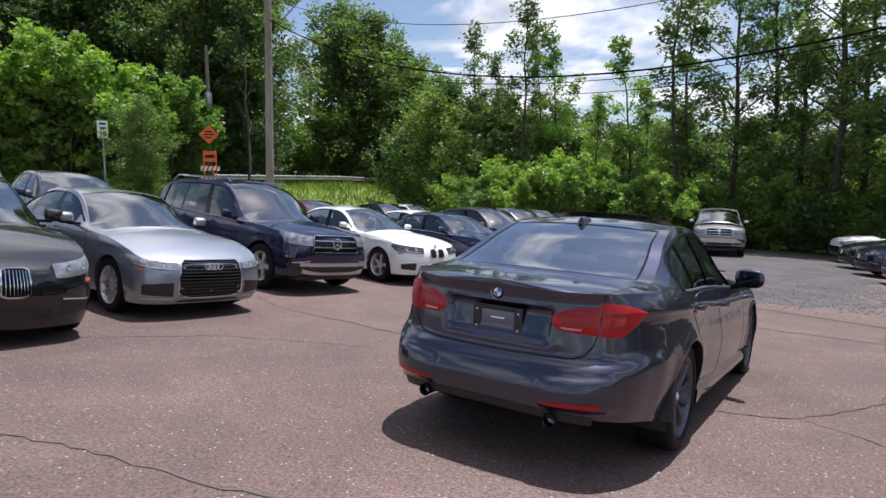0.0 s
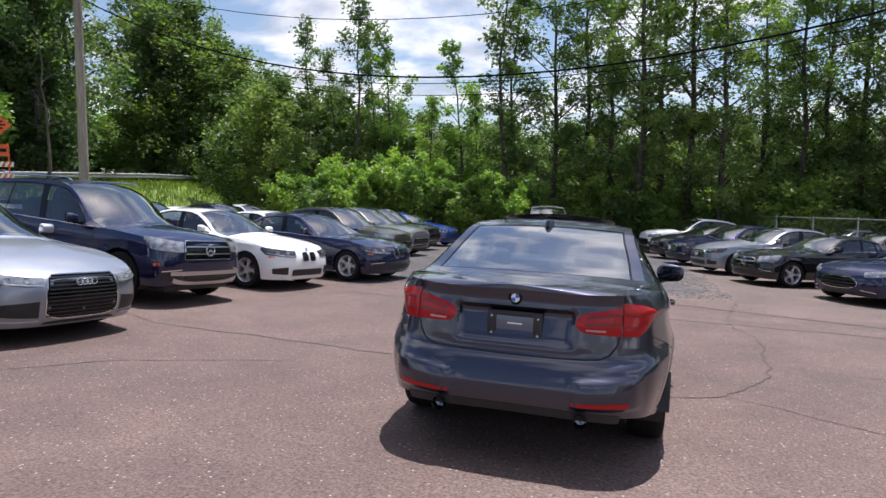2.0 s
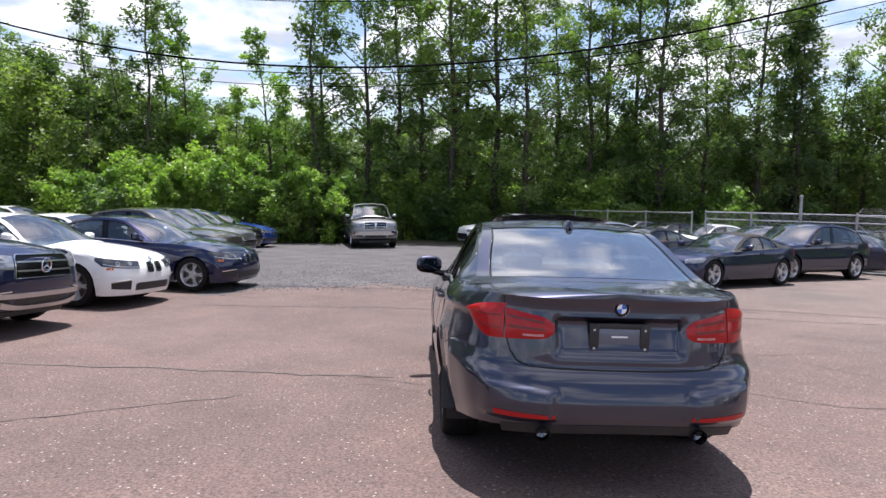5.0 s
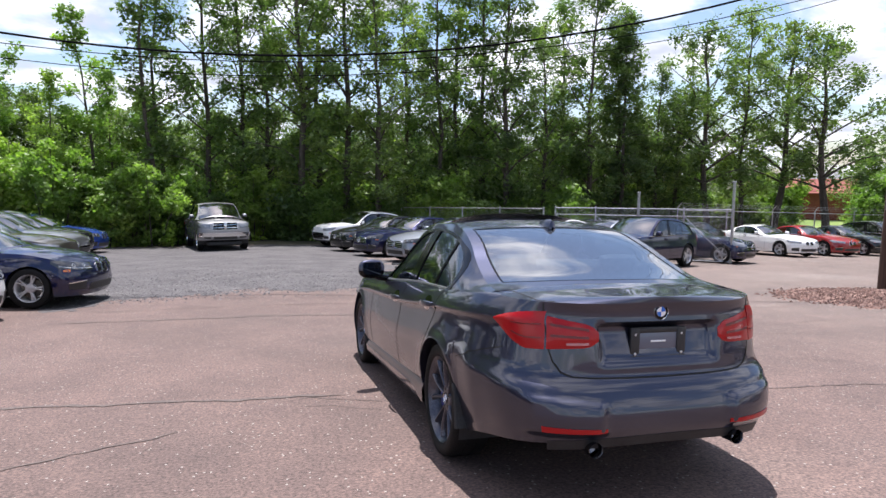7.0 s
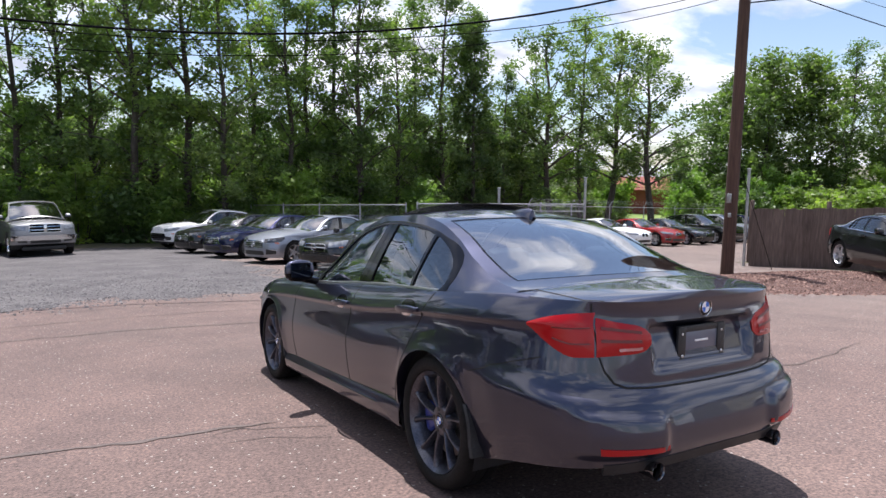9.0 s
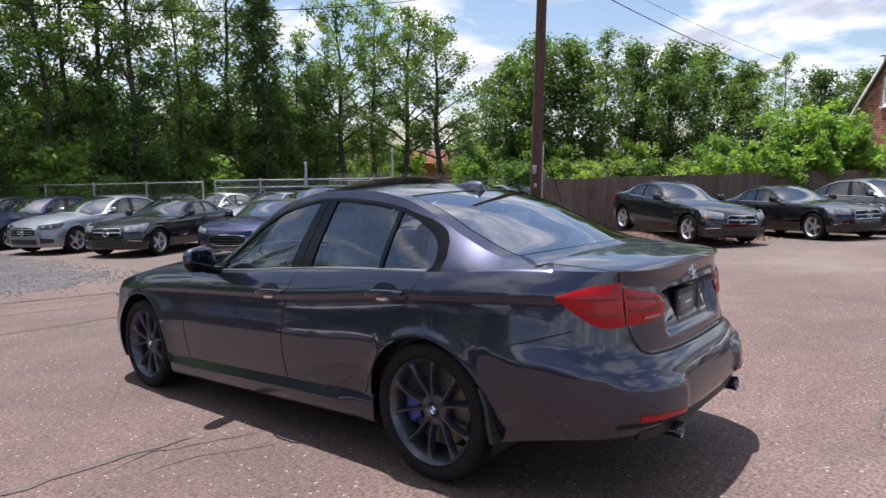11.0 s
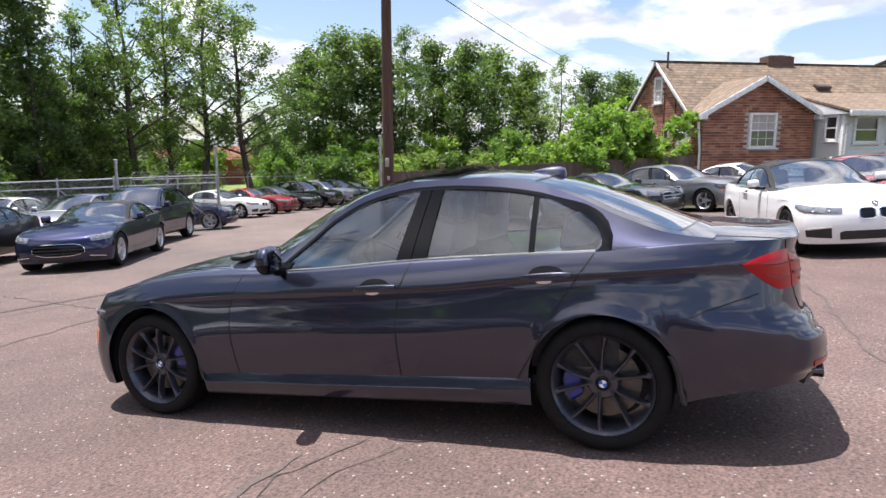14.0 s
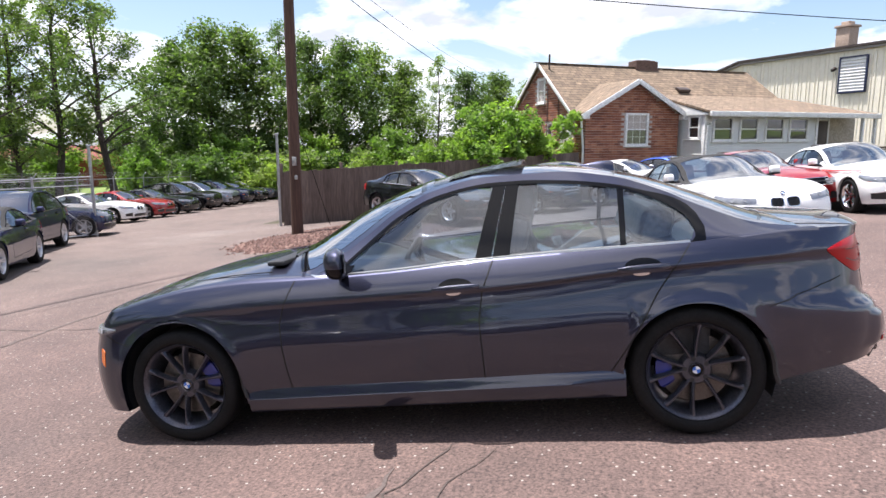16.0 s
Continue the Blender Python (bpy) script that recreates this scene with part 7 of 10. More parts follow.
def stand(car, x, y, heading, label, category="car", group="", z=None):
    """Puts a car on the ground, nose towards the heading (degrees from +x)."""
    e = 1.3
    zf = z or ground_z
    n = Vector((-(zf(x + e, y) - zf(x - e, y)) / (2 * e), -(zf(x, y + e) - zf(x, y - e)) / (2 * e), 1)).normalized()
    turn = Vector((0, 0, 1)).rotation_difference(n).to_matrix().to_4x4()
    m = Matrix.Translation((x, y, zf(x, y) + 0.008)) @ turn @ Matrix.Rotation(radians(heading - 90), 4, "Z")
    if placed.count(car.name):
        car = copy_thing(car, m)
    else:
        placed.append(car.name)
        car.matrix_basis = m
    return tagged(car, label, category, group)


def repaint(car, color):
    rgba = color if len(color) == 4 else (*color, 0.0)
    for o in car.children_recursive:
        if o.type == "MESH" and o.data.materials and o.data.materials[0] == PAINT:
            o.color = rgba
    return car


WHITE = (0.78, 0.78, 0.77, 0.0)
SILVER = (0.28, 0.30, 0.345, 0.75)
SLATE = (0.10, 0.105, 0.115, 0.75)
BLACK = (0.005, 0.005, 0.007, 0.2)
NAVY = (0.004, 0.006, 0.042, 0.5)
BLUE = (0.012, 0.045, 0.24, 0.4)
BROWN = (0.07, 0.062, 0.056, 0.7)
RED = (0.25, 0.008, 0.011, 0.1)
WINE = (0.12, 0.012, 0.014, 0.3)
TITAN = (0.17, 0.175, 0.19, 0.7)

FRONT_ROW = "cars in the row along the bank"
REAR_ROW = "cars in the second rank along the bank"
EAST_ROW = "cars in the row by the trees"
FAR_ROW = "cars along the far fence"
HOUSE_ROW = "cars beside the house"

# along the bank
gt = stand(build_car("large_sedan", dict(variant(LARGE, kz=1.07), grille=(0.50, 0.76, 0.27), lamp_x=0.50, lamp_material=LAMP_CLEAR, grille_bar=CHROME), BLACK, (5, 0.12, 0.04))[0], -6.87, -2.56, -10, "black executive sedan with bright kidney grille bars on asphalt", "car", FRONT_ROW)
audi = stand(build_car("large_sedan", dict(LARGE, card=True, face="rings", grille=(0.27, 0.725, 0.43), bars=11, grille_taper=0.14, badge_z=0.65, bar_material=BLACK_PLASTIC, lamp_x=0.47, lamp_z=(0.60, 0.715), lamp_material=LAMP_CLEAR, strip=True, intake=(0.215, 0.24), fog_trim=SATIN, nf=3.1, vent_x=0.49, vent_z=(0.29, 0.46), trim_z=0.262), SILVER, (10, 0.0, 0.022))[0],
             -7.31, -0.22, -5, "silver executive sedan with a tall black barred grille", "car", FRONT_ROW)
ml = build_car("suv", SUV, NAVY, (5, 0.12, 0.045))[0]
for s in (-1, 1):
    bm = bmesh.new()
    tube(bm, [(s * 0.63, 0.0, 1.735), (s * 0.645, -0.1, 1.775), (s * 0.645, -1.8, 1.765), (s * 0.63, -2.0, 1.66)], 0.016, 6)
    part("roof_rail", bm, CHROME, ml)
bm = bmesh.new()
for s in (-1, 1):
    patch_mesh(bm, Shape(SUV), [(3.0 + (Shape(SUV).s_x(0.66, False) - 3.0) * i / 8, 0.33 + 0.04 * (i / 8) ** 2, 0.375 + 0.06 * (i / 8) ** 2) for i in range(9)], 0.03, s, 2)
    patch_mesh(bm, Shape(SUV), [(3.0 + (Shape(SUV).s_x(0.70, False) - 3.0) * i / 8, 0.47, 0.525) for i in range(9)], 0.03, s, 2)
part("skid_plate", bm, SATIN, ml, "satin silver skid plate")
suv_navy = stand(ml, -7.98, 2.76, -6, "dark navy luxury SUV with chrome star grille", "car", FRONT_ROW)
five = build_car("large_sedan", dict(LARGE, strip=True), WHITE, (5, 0.13, 0.03), seat=SEAT_DARK)[0]
w5 = stand(five, -7.75, 5.75, -10, "white executive sedan with silver wheels on asphalt", "car", FRONT_ROW)
b5 = repaint(stand(five, -6.75, 8.1, -10, "dark navy executive sedan with multi-spoke silver wheels", "car", FRONT_ROW), NAVY)
repaint(stand(five, -9.2, 10.4, -10, "white sedan standing between two others", "car", FRONT_ROW), WHITE)
cross = build_car("crossover", dict(CROSSOVER, joined_spokes=True, face="mesh", grille=(0.42, 0.62, 0.55), bars=2, lamp_x=0.50, lamp_z=(0.70, 0.84), bar_material=BLACK_PLASTIC), BROWN, (5, 0.12, 0.04))[0]
stand(cross, -8.3, 12.6, -10, "brown metallic crossover on the edge of the gravel", "car", FRONT_ROW)
repaint(stand(cross, -8.7, 15.5, -10, "silver crossover on the edge of the gravel", "car", FRONT_ROW), TITAN)
repaint(stand(cross, -9.3, 18.8, -10, "black crossover near the trees", "car", FRONT_ROW), BLACK)
blue_small = repaint(stand(five, -9.5, 22.2, -10, "bright blue sedan at the end of the row", "car", FRONT_ROW), BLUE)

# second rank
repaint(stand(cross, -13.0, 1.9, -10, "grey estate car with roof rails behind the row", "car", REAR_ROW), SLATE)
repaint(stand(ml, -12.3, -0.6, -10, "dark blue SUV behind the row", "car", REAR_ROW), NAVY)
for k, (y, who, col, txt) in enumerate(((6.2, five, SLATE, "grey sedan behind the row"), (9.0, five, BLACK, "black sedan behind the row"), (11.8, cross, WINE, "dark red crossover behind the row"),
                                        (14.6, five, WHITE, "white sedan behind the row"), (17.4, cross, BLACK, "black crossover behind the row"), (20.2, cross, WHITE, "white crossover near the trees"))):
    repaint(stand(who, -14.2 - 0.18 * y + 1.2, y, -10, txt, "car", REAR_ROW), col)

# row by the trees
jag = stand(build_car("convertible", SPORT, NAVY, (5, 0.16, 0.03))[0], 6.5, 10.35, -151, "dark blue two-seat convertible with a black canvas roof", "car", EAST_ROW)
coupe_star = build_car("coupe", dict(COUPE, card=True, face="star", grille=(0.50, 0.68, 0.40), bars=1, lamp_z=(0.60, 0.76), lamp_x=0.50), BLACK, (5, 0.0, 0.05))[0]
slk = stand(coupe_star, 5.2, 13.1, -154, "black compact roadster with silver wheels", "car", EAST_ROW)
e_class = build_car("large_sedan", dict(LARGE, joined_spokes=True, face="star", grille=(0.48, 0.68, 0.42), bars=3, lamp_z=(0.62, 0.76), lamp_x=0.48), SILVER, (5, 0.0, 0.05))[0]
stand(e_class, 4.55, 15.6, -160, "silver executive sedan with a star grille", "car", EAST_ROW)
repaint(stand(e_class, 3.9, 18.4, -160, "navy sedan with a chrome star grille", "car", EAST_ROW), NAVY)
repaint(stand(e_class, 3.4, 21.2, -160, "black sedan with a chrome star grille", "car", EAST_ROW), BLACK)
repaint(stand(cross, 3.0, 24.6, -160, "white crossover by the edge of the trees", "car", EAST_ROW), WHITE)
repaint(stand(cross, 9.95, 12.75, -156, "dark blue crossover with silver wheels", "car", EAST_ROW), NAVY)
for k, (x, y, who, col, txt) in enumerate(((10.2, 15.6, e_class, SILVER, "silver sedan in the second rank"), (9.6, 18.3, five, WHITE, "white sedan in the second rank"), (9.0, 21.0, e_class, BLACK, "black sedan in the second rank"),
                                           (8.6, 23.8, five, SLATE, "grey sedan in the second rank"), (14.6, 17.0, five, BLACK, "black sedan behind the gate"), (14.0, 19.8, e_class, SLATE, "grey sedan behind the gate"), (13.4, 22.6, five, NAVY, "navy sedan behind the gate"))):
    repaint(stand(who, x, y, -160, txt, "car", EAST_ROW), col)
repaint(stand(coupe_star, 14.0, 15.3, -62, "dark blue coupe parked beside the wire gate", "car", EAST_ROW), NAVY)

# along the far fence
two = build_car("coupe", dict(COUPE, joined_spokes=True), WHITE, (5, 0.14, 0.035))[0]
stand(two, 20.4, 18.4, -85, "white coupe at the head of the far row", "car", FAR_ROW)
for k, (who, col, txt) in enumerate(((two, RED, "red coupe in the far row"), (two, BLACK, "black coupe in the far row"), (cross, BLACK, "black crossover in the far row"), (cross, SILVER, "silver crossover in the far row"),
                                     (cross, NAVY, "navy crossover in the far row"), (five, BLACK, "black sedan in the far row"), (five, SLATE, "grey sedan in the far row"), (five, WHITE, "white sedan in the far row"), (two, WHITE, "white coupe near the end of the far row"))):
    repaint(stand(who, 23.1 + 2.62 * k, 18.7 + 0.28 * k, -85, txt, "car", FAR_ROW), col)

# beside the house
stand(coupe_star, 13.3, 2.45, -124, "black grand tourer on the edge of the mulch", "car", HOUSE_ROW, mound_z)
stand(coupe_star, 15.8, 0.3, -125, "black grand tourer with a star grille", "car", HOUSE_ROW)
repaint(stand(e_class, 17.3, -1.5, -125, "silver coupe-like sedan before the board fence", "car", HOUSE_ROW), TITAN)
repaint(stand(two, 19.2, -3.7, -125, "white coupe before the brick house", "car", HOUSE_ROW), WHITE)
repaint(stand(two, 20.7, -5.5, -125, "blue coupe before the white annex", "car", HOUSE_ROW), BLUE)
conv = build_car("convertible", SOFT_TOP, WHITE, (5, 0.13, 0.035), RIM_DARK)[0]
stand(conv, 7.9, -3.66, -168, "white convertible with a black canvas roof", "car", HOUSE_ROW)
muscle = build_car("muscle_car", dict(COUPE, face="mesh", grille=(0.56, 0.70, 0.62), bars=1, bar_material=BLACK_PLASTIC, nf=3.4, lamp_x=0.5, lamp_z=(0.58, 0.69)), RED, (5, 0.0, 0.06))[0]
stand(muscle, 11.6, -5.35, -171, "red muscle car with black bonnet scoop", "car", HOUSE_ROW)
stripes = build_car("muscle_car", dict(COUPE, card=True, kz=1.0, face="mesh", grille=(0.56, 0.70, 0.62), bars=1, bar_material=BLACK_PLASTIC, nf=3.4, lamp_x=0.5, lamp_z=(0.58, 0.69)), WHITE, (5, 0.0, 0.05), CHROME)
sh2 = stripes[1]
for zz in (0.80, 0.835):
    bm = bmesh.new()
    for s in (-1, 1):
        ribbon_mesh(bm, sh2, [(sh2.s_y(-1.6), zz), (sh2.s_y(0.0), zz - 0.01), (sh2.s_y(1.7), zz - 0.035)], 0.022, 0.002, s)
    part("side_stripe", bm, mat("stripe_red", (0.55, 0.03, 0.03), 0.4), stripes[0], "red side stripe")
stand(stripes[0], 10.75, -7.1, -174, "white muscle car with red side stripes and chrome wheels", "car", HOUSE_ROW)


def pickup():
    """Crew-cab pickup truck: cab, bed, upright grille."""
    p = variant(SUV, ky=1.0, kw=1.03, kz=1.02, wb=3.56, wheel_r=0.40, rim_r=0.255, arch=0.45, hub=0.42, sill=0.42, skirt_r=0.55, skirt_f=0.42,
                rear=[(0.5, -2.85), (1.3, -2.85)], front=[(0.35, 2.62), (0.5, 2.74), (0.8, 2.76), (1.1, 2.72), (1.18, 2.6), (1.22, 2.3)],
                edge=[(-2.9, 1.24), (0.0, 1.22), (0.9, 1.20), (1.6, 1.16), (2.3, 1.12), (2.76, 1.06)], deck=[(-2.9, 0.75), (-0.99, 0.75), (-0.92, 1.22), (0.9, 1.25), (1.6, 1.26), (2.3, 1.22), (2.76, 1.12)],
                roof=[(-0.92, 1.30), (-0.88, 1.6), (-0.75, 1.88), (-0.2, 1.935), (0.5, 1.92), (0.8, 1.85), (1.2, 1.58), (1.55, 1.30)],
                roof_edge=[(-0.92, 1.27), (-0.88, 1.55), (-0.75, 1.82), (-0.2, 1.87), (0.5, 1.86), (0.8, 1.77), (1.1, 1.5), (1.35, 1.24), (1.55, 1.20)],
                roof_width=[(-0.92, 0.76), (-0.6, 0.70), (0.6, 0.70), (1.1, 0.78), (1.55, 0.88)], belt=[(-2.9, 1.24), (0.0, 1.22), (1.55, 1.20)],
                width=[(-2.9, 0.97), (-1.0, 0.985), (1.5, 0.985), (2.3, 0.985), (2.76, 0.96)],
                cabin_y=(-0.92, 1.5), panes=(1.15, 0.45, 0.32, -0.55, -0.70), windscreen=(0.72, 1.46), rear_window=(-0.90, -0.82), seats_y=0.6, dash_y=1.15, mirror=(1.1, 1.36), seat_z=0.85,
                handles=((0.5, 1.12), (-0.4, 1.12)), face="mesh", grille=(0.82, 1.10, 0.48), bars=2, bar_material=CHROME, lamp_x=0.58, lamp_z=(0.88, 1.06), lamp_y=2.4, intake=(0.46, 0.56), tail_z=(0.9, 1.2), plate_z=0.62,
                seams=[[(1.3, 1.18), (1.3, 0.5)], [(0.38, 1.2), (0.38, 0.5)], [(-0.82, 1.2), (-0.82, 0.5)]], swell=(), lines=((1.02, 1.0, 0.008, 0.05),), shear=[(-1, 0), (1.5, 0)], nr=8, nf=3.6)
    truck, sh, cols, ys = build_car("pickup_truck", p, (0.27, 0.27, 0.28, 0.6), (5, 0.0, 0.06), CHROME)
    bm = bmesh.new()
    for s in (-1, 1):
        patch_mesh(bm, sh, [(3.0 + (sh.s_x(0.93, False) - 3.0) * i / 8, 0.56, 0.72) for i in range(9)], 0.05, s, 3)
    part("chrome_bumper", bm, CHROME, truck, "chrome front bumper")
    bm = bmesh.new()
    add_box(bm, (0, 2.775, 0.96), (0.10, 0.04, 0.26), 0.02)
    part("grille_cross", bm, CHROME, truck)
    return truck


stand(pickup(), -3.4, 24.0, -79, "grey crew-cab pickup truck with a chrome bumper on gravel", "truck")

# ---------------------------------------------------------------- trees and shrubs
def leaf_cloud(centres, radii, per, size, rnd, droop=0.0):
    """Vertices and faces of many small leaf blades round clump centres."""
    centres = np.repeat(np.array(centres), per, axis=0)
    radii = np.repeat(np.array(radii), per)[:, None]
    n = len(centres)
    off = rnd.normal(0, 1, (n, 3))
    off /= np.linalg.norm(off, axis=1)[:, None] + 1e-9
    off *= (rnd.random((n, 1)) ** 0.5) * radii * (0.85 + 0.4 * rnd.random((n, 1)))
    off[:, 2] *= 0.78
    c = centres + off
    c[:, 2] -= droop * np.linalg.norm(off[:, :2], axis=1)
    a = rnd.normal(0, 1, (n, 3))
    a[:, 2] *= 0.45
    a /= np.linalg.norm(a, axis=1)[:, None]
    b = rnd.normal(0, 1, (n, 3))
    b -= a * np.sum(a * b, axis=1)[:, None]
    b /= np.linalg.norm(b, axis=1)[:, None]
    s = size * (0.6 + 0.8 * rnd.random((n, 1)))
    v = np.empty((n, 3, 3))
    v[:, 0] = c - a * s * 0.42 - b * s * 0.36
    v[:, 1] = c - a * s * 0.36 + b * s * 0.40
    v[:, 2] = c + a * s * 0.66
    return v.reshape(-1, 3), np.arange(n * 3).reshape(-1, 3)


def cloud_part(name, verts, faces, material, parent, label=""):
    me = bpy.data.meshes.new(name)
    me.from_pydata(verts.tolist(), [], faces.tolist())
    me.materials.append(material)
    ob = new(name, me)
    ob.parent = parent
    if label:
        ob["label"] = label
    return ob


CROWNS = {
    "tall": ([(0.0, 0.45), (0.15, 0.8), (0.4, 1.0), (0.65, 0.92), (0.85, 0.68), (1.0, 0.25)], 0.8),
    "slim": ([(0.0, 0.35), (0.3, 0.8), (0.6, 1.0), (0.85, 0.7), (1.0, 0.2)], 0.95),
    "round": ([(0.0, 0.7), (0.2, 0.95), (0.45, 1.0), (0.7, 0.85), (0.88, 0.55), (1.0, 0.12)], 0.6),
    "cone": ([(0.0, 0.9), (0.1, 1.0), (0.5, 0.62), (0.8, 0.3), (1.0, 0.05)], 0.1),
}


def make_tree(seed, height, base, radius, clumps, per, leaf, material, crown="tall", lean=0.3, clump_r=0.85, trunk_r=0.17, airy=0.0, bare=0.0):
    """A trunk with limbs that carry leaf clumps inside an uneven crown outline."""
    rnd = np.random.RandomState(seed)
    tree = new("tree")
    outline, rise = CROWNS[crown]
    bm = bmesh.new()
    pts = []
    x = y = 0.0
    for i in range(9):
        u = i / 8
        pts.append(Vector((x, y, height * 0.95 * u - (0.25 if i == 0 else 0))))
        x += rnd.uniform(-lean, lean) * 0.5
        y += rnd.uniform(-lean, lean) * 0.5
    tube(bm, pts, trunk_r, 7, trunk_r * 0.14)

    def trunk_at(u):
        f = min(max(u, 0), 0.999) * 8
        i = int(f)
        return pts[i].lerp(pts[i + 1], f - i)
    centres, radii = [], []
    lobes = rnd.uniform(0, 6.28, 4)
    limbs = max(8, clumps // 5)
    for k in range(limbs):
        w = (k + rnd.random()) / limbs
        a = k * 2.39996 + rnd.uniform(-0.5, 0.5)
        lobe = 1 + 0.25 * math.sin(2 * a + lobes[0] + 5 * w) + 0.22 * math.sin(3 * a + lobes[1] - 9 * w)
        reach = radius * lerp_table(outline, w) * lobe * (0.55 + 0.5 * rnd.random())
        lift = reach * rise * (0.35 + 0.9 * w)
        tip_z = (base + (1.0 - base) * w) * height * 0.97
        foot = trunk_at(max((tip_z - lift) / (height * 0.95), 0.05))
        tip = Vector((foot.x + math.cos(a) * reach, foot.y + math.sin(a) * reach, max(tip_z + 0.25 * lift, foot.z + 0.05 * reach)))
        bend = Vector((rnd.uniform(-0.2, 0.2), rnd.uniform(-0.2, 0.2), 0.12)) * reach
        mid = foot.lerp(tip, 0.5) + bend
        tube(bm, [foot, foot.lerp(mid, 0.5) + bend * 0.25, mid, mid.lerp(tip, 0.5) + bend * 0.15, tip], trunk_r * 0.34 * (1 - 0.6 * w), 5, 0.010, cap=False)
        if rnd.random() < bare:
            continue
        for q in range(5):
            if rnd.random() < airy * (0.35 + 0.65 * w):
                continue
            f = 0.30 + 0.75 * (q + rnd.random()) / 5
            c = (foot.lerp(mid, f * 2) if f < 0.5 else mid.lerp(tip, f * 2 - 1)) + Vector(rnd.normal(0, 0.33, 3)) * clump_r
            centres.append(c[:])
            radii.append(clump_r * rnd.uniform(0.55, 1.15) * (1.1 - 0.35 * f))
    if not bare:
        for q in range(4):
            centres.append((trunk_at(0.90 + 0.03 * q) + Vector((rnd.uniform(-0.3, 0.3), rnd.uniform(-0.3, 0.3), 0)))[:])
            radii.append(clump_r * 0.6)
    part("trunk", bm, BARK, tree)
    v, f = leaf_cloud(centres, radii, per, leaf, rnd)
    cloud_part("crown", v, f, material, tree)
    return tree


def make_shrub(seed, height, radius, clumps, per, leaf, material, feather=False):
    """A bush of several thin stems with leaves down to the ground."""
    rnd = np.random.RandomState(seed)
    bush = new("shrub")
    bm = bmesh.new()
    centres, radii = [], []
    stems = 9
    for k in range(stems):
        a = 2 * math.pi * k / stems + rnd.uniform(-0.3, 0.3)
        r = radius * rnd.uniform(0.25, 1.0)
        h = height * rnd.uniform(0.6, 1.0) * (1 - 0.28 * r / radius)
        p0 = Vector((0.25 * r * math.cos(a), 0.25 * r * math.sin(a), -0.2))
        p2 = Vector((r * math.cos(a), r * math.sin(a), h))
        p1 = p0.lerp(p2, 0.5) + Vector((0, 0, 0.15 * h))
        tube(bm, [p0, p1, p2], 0.035, 5, 0.008, cap=False)
        for q in range(max(2, clumps // stems)):
            f = rnd.uniform(0.08, 1.05)
            c = (p0.lerp(p1, f * 2) if f < 0.5 else p1.lerp(p2, f * 2 - 1)) + Vector((rnd.uniform(-0.35, 0.35), rnd.uniform(-0.35, 0.35), rnd.uniform(-0.1, 0.25)))
            centres.append(c[:])
            radii.append(rnd.uniform(0.4, 0.8) * (0.55 if feather else 0.75))
    part("stem", bm, BARK, bush)
    v, f = leaf_cloud(centres, radii, per, leaf, rnd, 0.35 if feather else 0.0)
    cloud_part("leaves", v, f, material, bush)
    return bush


TALL = make_tree(11, 16.0, 0.13, 3.0, 140, 92, 0.165, LEAF, "tall", trunk_r=0.19, airy=0.48, clump_r=0.88)
TALL_OTHER = make_tree(12, 17.5, 0.16, 2.8, 135, 92, 0.165, LEAF_MID, "tall", trunk_r=0.19, airy=0.52, clump_r=0.85)
SLIM = make_tree(13, 14.5, 0.24, 1.75, 70, 62, 0.172, LEAF, "slim", trunk_r=0.12, lean=0.45, clump_r=0.72, airy=0.35)
SLIM_LIGHT = make_tree(14, 12.5, 0.26, 1.7, 66, 62, 0.172, LEAF_LIGHT, "slim", trunk_r=0.11, lean=0.45, clump_r=0.7, airy=0.3)
ROUND = make_tree(15, 12.0, 0.03, 3.9, 190, 84, 0.225, LEAF, "round", trunk_r=0.2, clump_r=1.3)
ROUND_DARK = make_tree(16, 14.5, 0.04, 3.7, 170, 82, 0.235, LEAF_DARK, "round", trunk_r=0.22, clump_r=1.3)
ROUND_OTHER = make_tree(20, 12.0, 0.05, 3.5, 160, 80, 0.225, LEAF, "tall", trunk_r=0.2, clump_r=1.25, airy=0.1)
SPRUCE = make_tree(17, 14.5, 0.03, 2.7, 135, 78, 0.181, LEAF_DARK, "cone", trunk_r=0.16, clump_r=0.8, lean=0.1)
OPEN = make_tree(18, 15.0, 0.30, 5.0, 125, 78, 0.189, LEAF, "round", trunk_r=0.28, clump_r=0.95, lean=0.6, airy=0.35)
DEAD = make_tree(19, 9.0, 0.3, 2.4, 40, 13, 0.138, LEAF, "slim", trunk_r=0.11, bare=0.8, lean=0.5)
BUSH = make_shrub(21, 3.6, 1.9, 90, 68, 0.163, LEAF_LIGHT)
BUSH_LIGHT = make_shrub(22, 4.6, 2.2, 115, 78, 0.155, LEAF_LIGHT, True)
BUSH_DARK = make_shrub(23, 3.0, 1.9, 90, 68, 0.163, LEAF_MID)
used_plants = set()
plant_rnd = random.Random(77)


